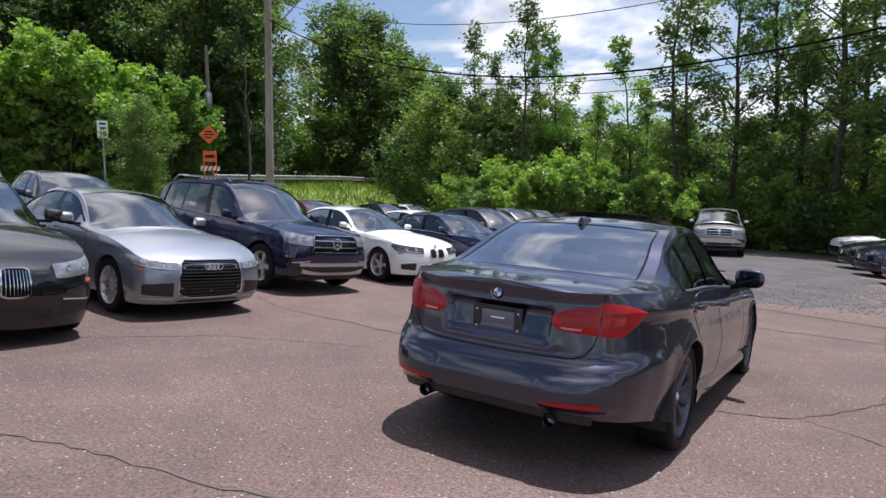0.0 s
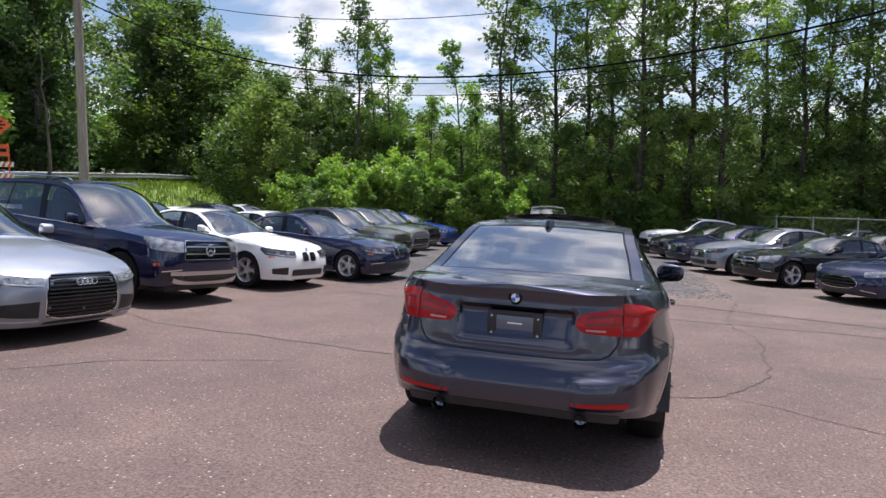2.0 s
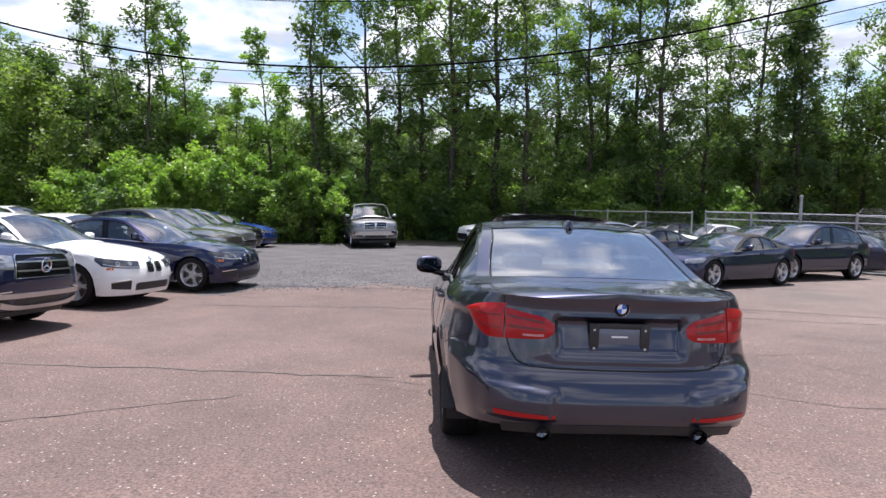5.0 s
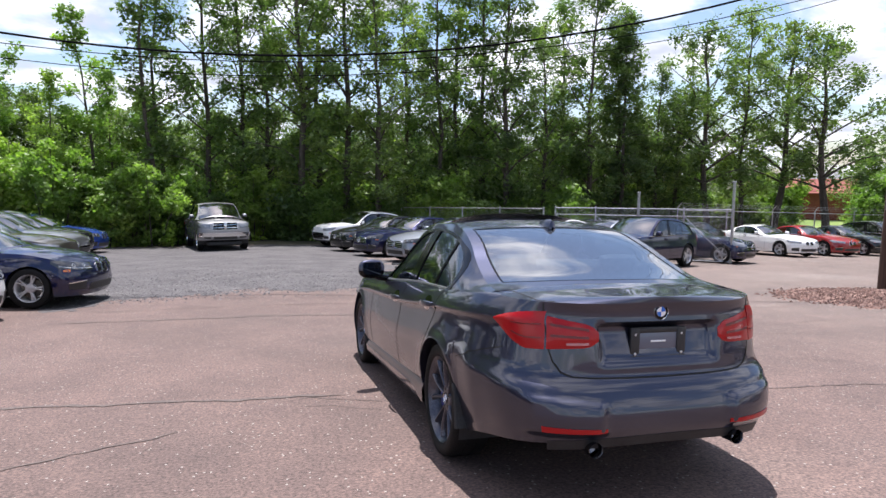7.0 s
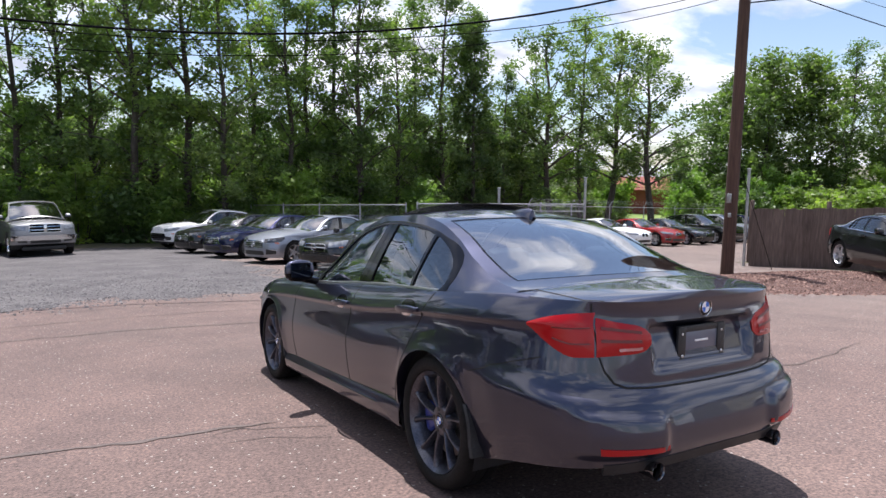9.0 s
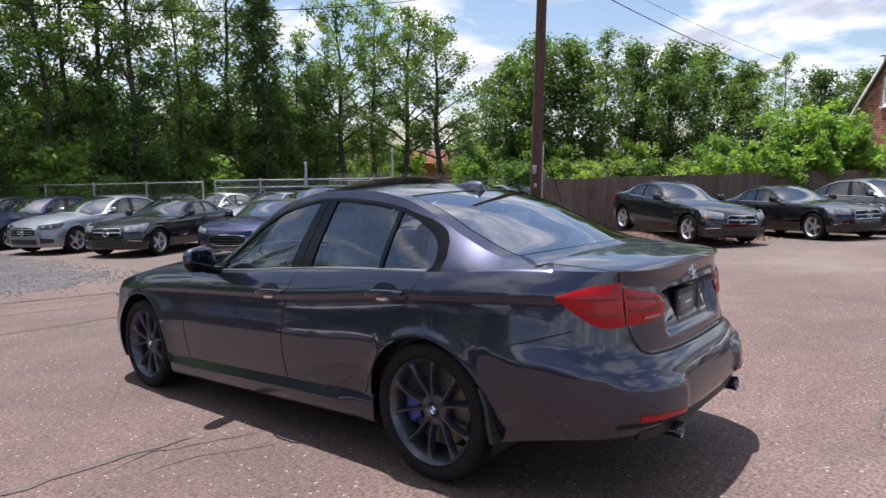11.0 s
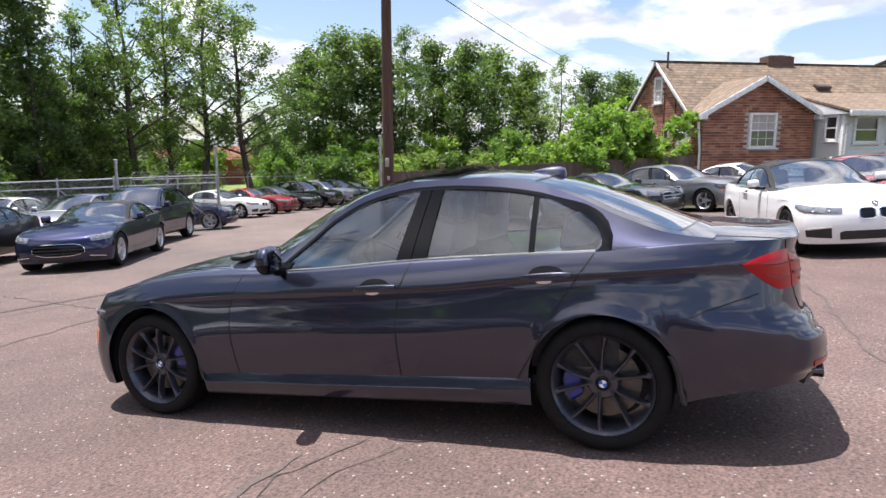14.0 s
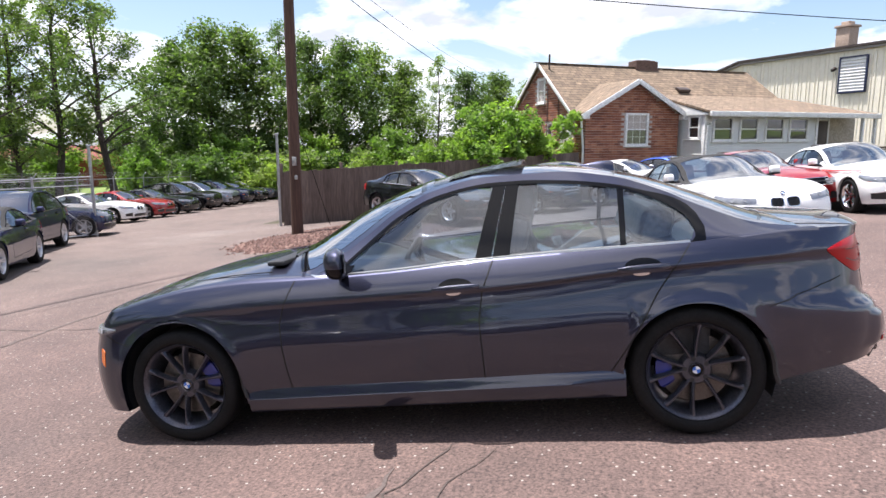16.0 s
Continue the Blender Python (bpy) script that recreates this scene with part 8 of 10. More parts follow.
def plant(kind, x, y, label, category="tree", group="", k=None):
    k = k or plant_rnd.uniform(0.86, 1.12)
    m = Matrix.Translation((x, y, ground_z(x, y) - 0.05)) @ Matrix.Rotation(plant_rnd.uniform(0, 6.28), 4, "Z") @ Matrix.Diagonal((k * plant_rnd.uniform(0.9, 1.1), k * plant_rnd.uniform(0.9, 1.1), k, 1))
    if kind.name in used_plants:
        ob = copy_thing(kind, m @ Matrix.Diagonal((1 / kind.scale.x, 1 / kind.scale.y, 1 / kind.scale.z, 1)))
    else:
        used_plants.add(kind.name)
        kind.matrix_basis = m
        ob = kind
    return tagged(ob, label, category, group)


def polar(bearing, dist):
    return -1.0 + dist * math.cos(radians(bearing)), -4.0 + dist * math.sin(radians(bearing))


LOT_WOOD = "trees behind the lot"
ROAD_WOOD = "trees across the road"
EAST_WOOD = "trees beyond the far fence"
# tall wood across the road
for k in range(1, 13):
    b = 134.5 + 2.4 * k
    x, y = polar(b, 46 + plant_rnd.uniform(-3, 3))
    plant((ROUND_DARK, TALL, ROUND_DARK)[k % 3], x, y, "tall dark broadleaf tree in the wood across the road", "tree", ROAD_WOOD, 1.12)
    x, y = polar(b + 1.1, 55 + plant_rnd.uniform(-3, 3))
    plant((ROUND_DARK, TALL)[k % 2], x, y, "dense dark tree deep in the roadside wood", "tree", ROAD_WOOD, 1.25)
# lower wood with slender trees standing out
for k in range(13):
    b = 99.5 + 2.6 * k
    x, y = polar(b, (41 if b < 123 else 55) + plant_rnd.uniform(-2, 2))
    tall = (1 if b < 123 else 1.2) * lerp_table([(99, 7.6), (103, 7.5), (108, 8.6), (114, 9.0), (120, 9.4), (125, 10.2), (131, 12.0)], b) / 12.0
    plant((ROUND, ROUND_OTHER)[k % 2], x, y, "leafy tree at the end of the lot", "tree", LOT_WOOD, tall * plant_rnd.uniform(0.93, 1.07))
for b, d, kind, kk in ((131.0, 54, ROUND_DARK, 1.1), (127.5, 56, ROUND_DARK, 1.08), (129, 52, DEAD, 1.2), (124, 52, ROUND, 0.95), (121.5, 37, ROUND_OTHER, 0.72), (118.3, 36, SLIM, 0.86), (116, 37, SLIM, 0.76), (113.6, 37, SLIM, 1.0), (112.2, 38, SLIM, 0.9), (110.2, 37, SLIM_LIGHT, 0.98),
                       (106.5, 35, SLIM_LIGHT, 0.66), (103.6, 36, SLIM_LIGHT, 0.93), (102.2, 37, SLIM_LIGHT, 0.7), (98.7, 34, SLIM, 1.14), (97.9, 36, SLIM, 1.05), (139, 34, DEAD, 0.9)):
    x, y = polar(b, d)
    plant(kind, x, y, "bare-limbed dead tree at the wood edge" if kind is DEAD else "slender airy tree standing above the rest" if kind in (SLIM, SLIM_LIGHT) else "dense dark green tree", "tree", LOT_WOOD, kk)
# tall wood behind the row by the trees
for k in range(16):
    b = 95.0 - 2.45 * k + plant_rnd.uniform(-0.7, 0.7)
    x, y = polar(b, 34.0 + plant_rnd.uniform(-1.5, 2.5) + 0.4 * max(0, k - 6))
    kind = (TALL_OTHER, TALL, TALL, TALL_OTHER, TALL)[k % 5]
    if k == 15:
        kind = SPRUCE
    k_here = plant_rnd.uniform(0.92, 1.1) * (0.82 if 62 < b < 66 else 1.0)
    plant(kind, x, y, "tall dark conifer in the wood" if kind is SPRUCE else "tall broadleaf tree with a bare lower trunk", "tree", LOT_WOOD, k_here)
    x, y = polar(b - 1.2, 42 + plant_rnd.uniform(-2, 3))
    plant((ROUND_OTHER, ROUND_DARK, TALL)[k % 3], x, y, "tree deep in the wood behind the lot", "tree", LOT_WOOD, (0.66, 0.55, 0.56)[k % 3])
# open trees to the east
for b, d, kind, kk in ((58.8, 40, TALL, 0.88), (55.2, 41, TALL, 0.70), (53.6, 43, ROUND_OTHER, 0.8), (51, 42, OPEN, 0.92), (48.3, 43, TALL_OTHER, 0.86), (46.0, 44, OPEN, 0.95), (42.2, 43, OPEN, 0.84)):
    x, y = polar(b, d)
    plant(kind, x, y, "large open-branched tree beyond the fence" if kind is OPEN else "tall tree beyond the fence", "tree", EAST_WOOD, kk)
EAST_TOP = [(-8, 7.0), (6, 8.8), (13, 11.0), (17, 11.0), (20, 12.4), (27, 13.6), (33, 13.3), (36, 12.0)]
for k in range(16):
    b = 36.0 - 2.8 * k
    x, y = polar(b, 54 + plant_rnd.uniform(-2, 3))
    kind = (ROUND, ROUND_OTHER, ROUND, TALL_OTHER, ROUND_DARK)[k % 5]
    tall = {TALL_OTHER.name: 17.0, ROUND_DARK.name: 14.5}.get(kind.name, 12.0)
    plant(kind, x, y, "full green tree beyond the far fence", "tree", EAST_WOOD, lerp_table(EAST_TOP, b) / tall * plant_rnd.uniform(0.93, 1.04))
# undergrowth
for k in range(30):
    b = 97 - 1.9 * k
    x, y = polar(b, 33.0 + plant_rnd.uniform(-0.8, 2.2) + 0.35 * max(0, k - 12))
    if 40.5 < b < 45.5:
        continue
    if k > 18:
        x, y = polar(b, 49 + plant_rnd.uniform(-2, 2))
    plant((BUSH, BUSH_DARK, BUSH_DARK)[k % 3], x, y, "leafy undergrowth at the edge of the wood", "shrub", "undergrowth")
for k in range(13):
    b = 98 + 1.75 * k
    x, y = polar(b, 31.5 + plant_rnd.uniform(-1, 1.5))
    plant((BUSH, BUSH_LIGHT, BUSH_DARK, BUSH)[k % 4], x, y, "leafy undergrowth at the end of the gravel", "shrub", "undergrowth", 0.8 + 0.3 * plant_rnd.random())
for b, d, kk in ((111, 34, 1.1), (108.5, 34.5, 1.2), (113.5, 35, 1.0), (118, 36, 1.0)):
    x, y = polar(b, d)
    plant(BUSH_LIGHT, x, y, "bright green bamboo-like thicket", "shrub", "thicket", kk)
# dense growth deep in the woods
for k in range(26):
    b = 97 - 2.5 * k
    if 40.5 < b < 46:
        continue
    x, y = polar(b, 47 + plant_rnd.uniform(-2, 2) if b > 52 else 60)
    plant((ROUND_DARK, ROUND)[k % 2], x, y, "low dense tree closing the wood", "tree", "deep growth", (0.5, 0.58)[k % 2])
for k in range(26):
    x, y = polar(98 + 2.45 * k, (50 if k < 9 else 60) + plant_rnd.uniform(-2, 2))
    plant((BUSH_DARK, BUSH)[k % 2], x, y, "dense dark growth deep in the wood", "shrub", "deep growth", 1.9)
# bright thicket across the road
for b, d, kk in ((161, 36, 1.75), (158.5, 36, 1.95), (156, 37, 2.1), (153.5, 36.5, 1.85), (151, 37, 1.7), (148.5, 37, 1.75), (146, 38, 1.6), (143.6, 39, 1.25)):
    x, y = polar(b, d)
    plant(BUSH_LIGHT, x, y, "feathery bright green thicket beside the road", "shrub", "thicket", kk)
for k in range(20):
    b = 55 - 2.3 * k
    if 40.5 < b < 45.5:
        continue
    x, y = polar(b, 49 + plant_rnd.uniform(-2, 2))
    plant((BUSH_DARK, BUSH, BUSH_DARK)[k % 3], x, y, "leafy bushes below the eastern trees", "shrub", "east bushes", 1.4)


def meadow():
    bm = bmesh.new()
    rows = []
    for b in (36, 39, 42, 45, 48, 52):
        row = []
        for d in (50, 56, 62, 70, 80):
            x, y = polar(b, d)
            row.append(bm.verts.new((x, y, ground_z(x, y) + 0.03 + 0.075 * (d - 50))))
        rows.append(row)
    grid_faces(bm, rows)
    tagged(part("meadow", bm, GRASS), "sunlit mown grass slope beyond the trees", "grass", kind="structure")


meadow()


def red_barn():
    barn = new("barn")
    x, y = polar(44.2, 71)
    z = ground_z(x, y) + 1.3
    bm = bmesh.new()
    add_box(bm, (0, 0, 1.4), (9, 6, 2.8))
    part("wall", bm, BARN_RED, barn)
    bm = bmesh.new()
    rows = [[bm.verts.new((sx * 4.8, yy, zz)) for yy, zz in ((-3.4, 2.6), (0, 3.9), (3.4, 2.6), (3.4, 2.5), (0, 3.78), (-3.4, 2.5))] for sx in (-1, 1)]
    grid_faces(bm, rows, closed=True)
    part("roof", bm, BARN_RED, barn, smooth=0)
    barn.matrix_basis = Matrix.Translation((x, y, z)) @ Matrix.Rotation(radians(-46), 4, "Z")
    tagged(barn, "low red wooden barn half hidden behind trees", "barn")


red_barn()
x, y = polar(147.6, 27)
plant(ROUND, x, y, "rounded young tree in front of the thicket", "tree", "", 0.34)
# sumac by the house
for x, y, kk in ((21.6, 1.6, 0.95), (22.7, 0.3, 1.0), (23.1, 1.3, 0.95), (20.7, 3.0, 0.7), (19.9, 4.4, 0.5)):
    plant(BUSH_LIGHT, x, y, "bright green sumac bush behind the board fence", "shrub", "sumac", kk)


def grass_bank():
    rnd = np.random.RandomState(4)
    n = 16000
    y = rnd.uniform(2, 36, n)
    x = np.array([road_edge(v) for v in y]) + 0.4 - rnd.random(n) ** 0.9 * 8.2
    z = np.array([ground_z(a, b) for a, b in zip(x, y)])
    a = rnd.uniform(0, 6.28, n)
    h = rnd.uniform(0.10, 0.38, n) * (1 + (rnd.random(n) > 0.93) * 1.0)
    w = 0.035
    v = np.empty((n, 3, 3))
    v[:, 0] = np.stack([x - w * np.cos(a), y - w * np.sin(a), z - 0.03], 1)
    v[:, 1] = np.stack([x + w * np.cos(a), y + w * np.sin(a), z - 0.03], 1)
    v[:, 2] = np.stack([x + rnd.uniform(-0.12, 0.12, n), y + rnd.uniform(-0.12, 0.12, n), z + h], 1)
    me = bpy.data.meshes.new("bank_grass")
    me.from_pydata(v.reshape(-1, 3).tolist(), [], np.arange(n * 3).reshape(-1, 3).tolist())
    me.materials.append(BLADE)
    tagged(new("bank_grass", me), "tall uncut grass on the roadside bank", "grass", kind="stuff")


grass_bank()

# ---------------------------------------------------------------- brick house, annex and metal hall
def brick_material():
    m = mat("red_brick", (0.3, 0.12, 0.08), 0.85)
    n, l, b = bits(m)
    ge = n.new("ShaderNodeNewGeometry")
    oi = n.new("ShaderNodeObjectInfo")
    ad = n.new("ShaderNodeMath"); ad.operation = "ADD"
    l.new(ge.outputs["Random Per Island"], ad.inputs[0]); l.new(oi.outputs["Random"], ad.inputs[1])
    fr = n.new("ShaderNodeMath"); fr.operation = "FRACT"
    l.new(ad.outputs[0], fr.inputs[0])
    r = ramp_node(m, fr.outputs[0], [(0.0, (0.19, 0.075, 0.05)), (0.35, (0.29, 0.115, 0.07)), (0.7, (0.355, 0.15, 0.092)), (1.0, (0.44, 0.215, 0.135))])
    f = noise_node(m, 30, 4)
    g = ramp_node(m, f.outputs["Fac"], [(0.3, (0.75, 0.75, 0.75)), (0.7, (1.2, 1.2, 1.2))])
    l.new(mix_node(m, 1.0, r.outputs[0], g.outputs[0], "MULTIPLY"), b.inputs["Base Color"])
    bump_node(m, f.outputs["Fac"], 0.4, 0.01)
    return m


def shingle_material():
    m = mat("asphalt_shingle", (0.3, 0.22, 0.15), 0.9)
    n, l, b = bits(m)
    tc = n.new("ShaderNodeTexCoord")
    br = n.new("ShaderNodeTexBrick")
    br.inputs["Color1"].default_value = (0.255, 0.190, 0.130, 1)
    br.inputs["Color2"].default_value = (0.150, 0.112, 0.080, 1)
    br.inputs["Mortar"].default_value = (0.09, 0.066, 0.048, 1)
    br.inputs["Scale"].default_value = 1.0
    br.inputs["Brick Width"].default_value = 0.31
    br.inputs["Row Height"].default_value = 0.14
    br.inputs["Mortar Size"].default_value = 0.012
    mp = n.new("ShaderNodeMapping")
    mp.inputs["Rotation"].default_value = (0, 0, 0)
    l.new(tc.outputs["Object"], mp.inputs[0])
    l.new(mp.outputs[0], br.inputs["Vector"])
    f = noise_node(m, 3.5, 5)
    g = ramp_node(m, f.outputs["Fac"], [(0.3, (0.75, 0.75, 0.75)), (0.7, (1.25, 1.22, 1.2))])
    l.new(mix_node(m, 1.0, br.outputs["Color"], g.outputs[0], "MULTIPLY"), b.inputs["Base Color"])
    bump_node(m, br.outputs["Fac"], 0.5, 0.02)
    return m


BRICK = brick_material()
MORTAR = varied("mortar", (0.42, 0.37, 0.33), (0.52, 0.47, 0.42), 0.95, 6, 0.3)
SHINGLE = shingle_material()
SIDING = varied("white_siding", (0.66, 0.67, 0.66), (0.74, 0.75, 0.73), 0.55, 1.5, grain=0.12)
TRIM_WHITE = varied("white_trim", (0.74, 0.74, 0.72), (0.82, 0.82, 0.80), 0.5, 2)
CREAM_METAL = varied("cream_metal_cladding", (0.80, 0.75, 0.62), (0.86, 0.81, 0.68), 0.5, 0.6, grain=0.15)
DARK_TRIM = mat("brown_trim", (0.05, 0.035, 0.03), 0.5)
ROOM_DARK = mat("dim_room", (0.05, 0.05, 0.05), 0.9)
GREY_TRIM = mat("grey_trim", (0.30, 0.28, 0.27), 0.5)
DARK_WOOD = varied("dark_brown_wood", (0.07, 0.045, 0.035), (0.12, 0.08, 0.06), 0.85, 3, 0.3)
PORCH_WALL = varied("tan_porch_wall", (0.40, 0.36, 0.29), (0.47, 0.42, 0.34), 0.8, 1.5)
DECK_WOOD = varied("grey_deck_wood", (0.22, 0.19, 0.16), (0.32, 0.28, 0.24), 0.9, 3, 0.3)
HOUSE = Matrix(((0.525, 0.851, 0, 22.95), (-0.851, 0.525, 0, -1.815), (0, 0, 1, 0.0), (0, 0, 0, 1)))   # x along the front, y into the house


def slab(bm, outline, depth):
    """An upright polygon of (x, z) points at y = 0, given thickness towards +y."""
    a = [bm.verts.new((x, 0, z)) for x, z in outline]
    b = [bm.verts.new((x, depth, z)) for x, z in outline]
    bm.faces.new(a)
    bm.faces.new(b[::-1])
    grid_faces(bm, [a, b], closed=True)


def plate(bm, quad, thick):
    """A sloped sheet through four points, given thickness downwards."""
    a = [bm.verts.new(q) for q in quad]
    b = [bm.verts.new((q[0], q[1], q[2] - thick)) for q in quad]
    bm.faces.new(a)
    bm.faces.new(b[::-1])
    grid_faces(bm, [a, b], closed=True)


def house_window(house, x0, x1, z0, z1, y, bars=2, turn=None, frame=TRIM_WHITE):
    """A sash window standing slightly proud of its wall, with a dark sheet behind for the dim room."""
    mm = turn or Matrix.Identity(4)
    cx, cz, w, h = (x0 + x1) / 2, (z0 + z1) / 2, x1 - x0, z1 - z0
    bm = bmesh.new()
    for c, s in (((x0, y, cz), (0.09, 0.10, h + 0.09)), ((x1, y, cz), (0.09, 0.10, h + 0.09)), ((cx, y, z1), (w, 0.10, 0.09)), ((cx, y, z0), (w, 0.10, 0.09)), ((cx, y + 0.005, cz), (w - 0.09, 0.06, 0.05))):
        add_box(bm, c, s, 0.008)
    bmesh.ops.transform(bm, matrix=mm, verts=bm.verts)
    win = part("window", bm, frame, house)
    for k, (a, b) in enumerate(((z0 + 0.045, cz - 0.025), (cz + 0.025, z1 - 0.045))):
        bm = bmesh.new()
        add_box(bm, (cx, y + 0.01 + 0.012 * k, (a + b) / 2), (w - 0.09, 0.008, b - a))
        bmesh.ops.transform(bm, matrix=mm, verts=bm.verts)
        part("pane", bm, GLASS_HOUSE, win, smooth=0)
        if bars:
            bm = bmesh.new()
            for i in range(1, bars + 1):
                add_box(bm, (x0 + w * i / (bars + 1), y + 0.002 + 0.012 * k, (a + b) / 2), (0.018, 0.012, b - a))
            add_box(bm, (cx, y + 0.002 + 0.012 * k, (a + b) / 2), (w - 0.09, 0.012, 0.018))
            bmesh.ops.transform(bm, matrix=mm, verts=bm.verts)
            part("glazing_bar", bm, frame, win, smooth=0)
    # dark sheet in place of the unlit room
    bm = bmesh.new()
    add_box(bm, (cx, y + 0.05, cz), (w - 0.05, 0.01, h - 0.05))
    bmesh.ops.transform(bm, matrix=mm, verts=bm.verts)
    part("dim_room_sheet", bm, ROOM_DARK, win, smooth=0)
    bm = bmesh.new()
    add_box(bm, (cx, y - 0.03, z0 - 0.07), (w + 0.2, 0.15, 0.05), 0.008)
    bmesh.ops.transform(bm, matrix=mm, verts=bm.verts)
    part("window_sill", bm, frame, win)


def brick_courses(x0, x1, z0, top, holes, y):
    """Places of bricks in running bond under a roofline, clear of the openings."""
    out = []
    z, row = z0, 0
    while z < 6:
        x = x0 - (0.148 if row % 2 else 0.0)
        while x < x1:
            a, b = max(x, x0), min(x + 0.284, x1)
            if b - a > 0.05 and z + 0.09 < top((a + b) / 2) - 0.02 and not any(a < hx1 + 0.05 and b > hx0 - 0.05 and z < hz1 + 0.05 and z + 0.09 > hz0 - 0.1 for hx0, hx1, hz0, hz1 in holes):
                out.append(((a + b) / 2, z + 0.045, b - a))
            x += 0.297
        z += 0.104
        row += 1
    return out


def brick_house():
    house = new("brick_house")
    gx0, gx1, eave, px, peak = 0.42, 5.25, 2.80, 2.82, 4.16
    base = -0.75
    hole = (2.46, 3.56, 1.45, 2.72)
    # wing wall
    bm = bmesh.new()
    slab(bm, [(gx0, base), (gx1, base), (gx1, eave), (px, peak - 0.1), (gx0, eave)], 0.25)
    for v in bm.verts:
        v.co.y += 0.012
    wing = part("wing_wall", bm, MORTAR, house, smooth=0)
    slope = (peak - 0.1 - eave) / (px - gx0)
    top = lambda x: eave + slope * (x - gx0 if x < px else gx1 - x)
    spots = brick_courses(gx0, gx1, base + 0.3, top, [hole], 0)
    near = [s for s in spots if 1.55 < s[0] < 4.7 and 1.25 < s[1] < 2.95 and abs(s[2] - 0.284) < 0.002][:300]
    rest = [s for s in spots if s not in set(near)]
    bm = bmesh.new()
    for x, z, w in rest:
        add_box(bm, (x, 0.01, z), (w, 0.05, 0.090))
    tagged(part("brickwork", bm, BRICK, wing, smooth=0), kind="stuff")
    house_window(house, *hole, 0.0, 2)
    # the wing's short side towards the annex
    bm = bmesh.new()
    add_box(bm, (gx1 - 0.12, 0.85, (base + eave) / 2), (0.24, 1.2, eave - base))
    part("wing_side", bm, BRICK, house, smooth=0)
    # gable end of the main block, facing -x and running on into the side of the wing
    mx, d0, d1, ry, ridge = gx0, 0.95, 6.15, 3.60, 5.08
    bm = bmesh.new()
    slab(bm, [(0.27, base), (d1, base), (d1, eave), (ry, ridge - 0.08), (d0, eave), (0.27, eave)], 0.25)
    end = Matrix(((0, 1, 0, mx + 0.012), (1, 0, 0, 0), (0, 0, 1, 0), (0, 0, 0, 1)))
    bmesh.ops.transform(bm, matrix=end, verts=bm.verts)
    gable = part("gable_wall", bm, MORTAR, house, smooth=0)
    sl = (ridge - 0.08 - eave) / (ry - d0)
    holes = [(3.20, 3.78, 3.34, 4.36), (1.08, 1.74, 1.40, 2.62), (2.62, 2.86, 1.72, 2.36)]
    bm = bmesh.new()
    for x, z, w in brick_courses(0.04, d1, 0.2, lambda x: eave + sl * max(0, x - d0 if x < ry else d1 - x), holes, 0):
        add_box(bm, (x, 0.01, z), (w, 0.05, 0.090))
    bmesh.ops.transform(bm, matrix=end, verts=bm.verts)
    tagged(part("brickwork", bm, BRICK, gable, smooth=0), kind="stuff")
    for h in holes[:2]:
        house_window(house, *h, 0.0, 1, end)
    bm = bmesh.new()
    add_box(bm, (2.74, 0.02, 2.04), (0.26, 0.05, 0.66), 0.004)
    for k in range(7):
        add_box(bm, (2.74, -0.012, 1.80 + 0.08 * k), (0.20, 0.03, 0.05), 0, Matrix.Rotation(radians(-30), 4, "X"))
    bmesh.ops.transform(bm, matrix=end, verts=bm.verts)
    part("wall_vent", bm, DARK_TRIM, house, "brown louvred wall vent")
    for y, z0, z1 in ((2.92, base, 3.9), (2.02, base, 3.7)):
        bm = bmesh.new()
        tube(bm, [(mx - 0.03, y, z0), (mx - 0.03, y, z1)], 0.018, 6)
        part("conduit", bm, DARK_TRIM, house)
    bm = bmesh.new()
    add_box(bm, (6.5, d1 - 0.13, (base + eave) / 2), (11.6, 0.25, eave - base))
    add_box(bm, (9.0, 1.5, (base + eave) / 2), (7.0, 0.25, eave - base))
    part("rear_wall", bm, BRICK, house, smooth=0)
    bm = bmesh.new()
    slab(bm, [(-1.2, base), (d1, base), (d1, eave), (ry, ridge - 0.08), (1.90, 3.60), (-1.2, 2.80)], 0.2)
    bmesh.ops.transform(bm, matrix=Matrix(((0, 1, 0, 12.2), (1, 0, 0, 0), (0, 0, 1, 0), (0, 0, 0, 1))), verts=bm.verts)
    part("gable_wall", bm, SIDING, house, "white boarded gable end", smooth=0)
    # roofs
    top = ridge + 0.04
    for quad in ([(mx - 0.15, ry, top), (5.35, ry, top), (5.35, 0.86, eave + 0.0), (mx - 0.15, 0.86, eave + 0.0)],
                 [(5.35, ry, top), (13.0, ry, top), (13.4, 1.90, 3.72), (5.35, 1.90, 3.72)],
                 [(5.35, 1.90, 3.72), (13.4, 1.90, 3.72), (15.75, -1.75, 2.82), (5.35, -1.75, 2.82)],
                 [(13.4, 1.90, 3.72), (13.0, ry, top), (15.75, ry, 2.82), (15.75, -1.75, 2.82)],
                 [(13.0, ry, top), (mx - 0.15, ry, top), (mx - 0.15, d1 + 0.4, eave - 0.25), (13.0, d1 + 0.4, eave - 0.25)],
                 [(px, -0.30, peak), (px, 2.6, peak), (mx - 0.14, 1.0, eave + 0.025), (gx0 - 0.36, 0.84, eave - 0.10), (gx0 - 0.36, -0.30, eave - 0.10)],
                 [(px, 2.6, peak), (px, -0.30, peak), (gx1 + 0.35, -0.30, eave - 0.10), (gx1 + 0.35, 2.4, eave - 0.10)]):
        bm = bmesh.new()
        plate(bm, quad, 0.09)
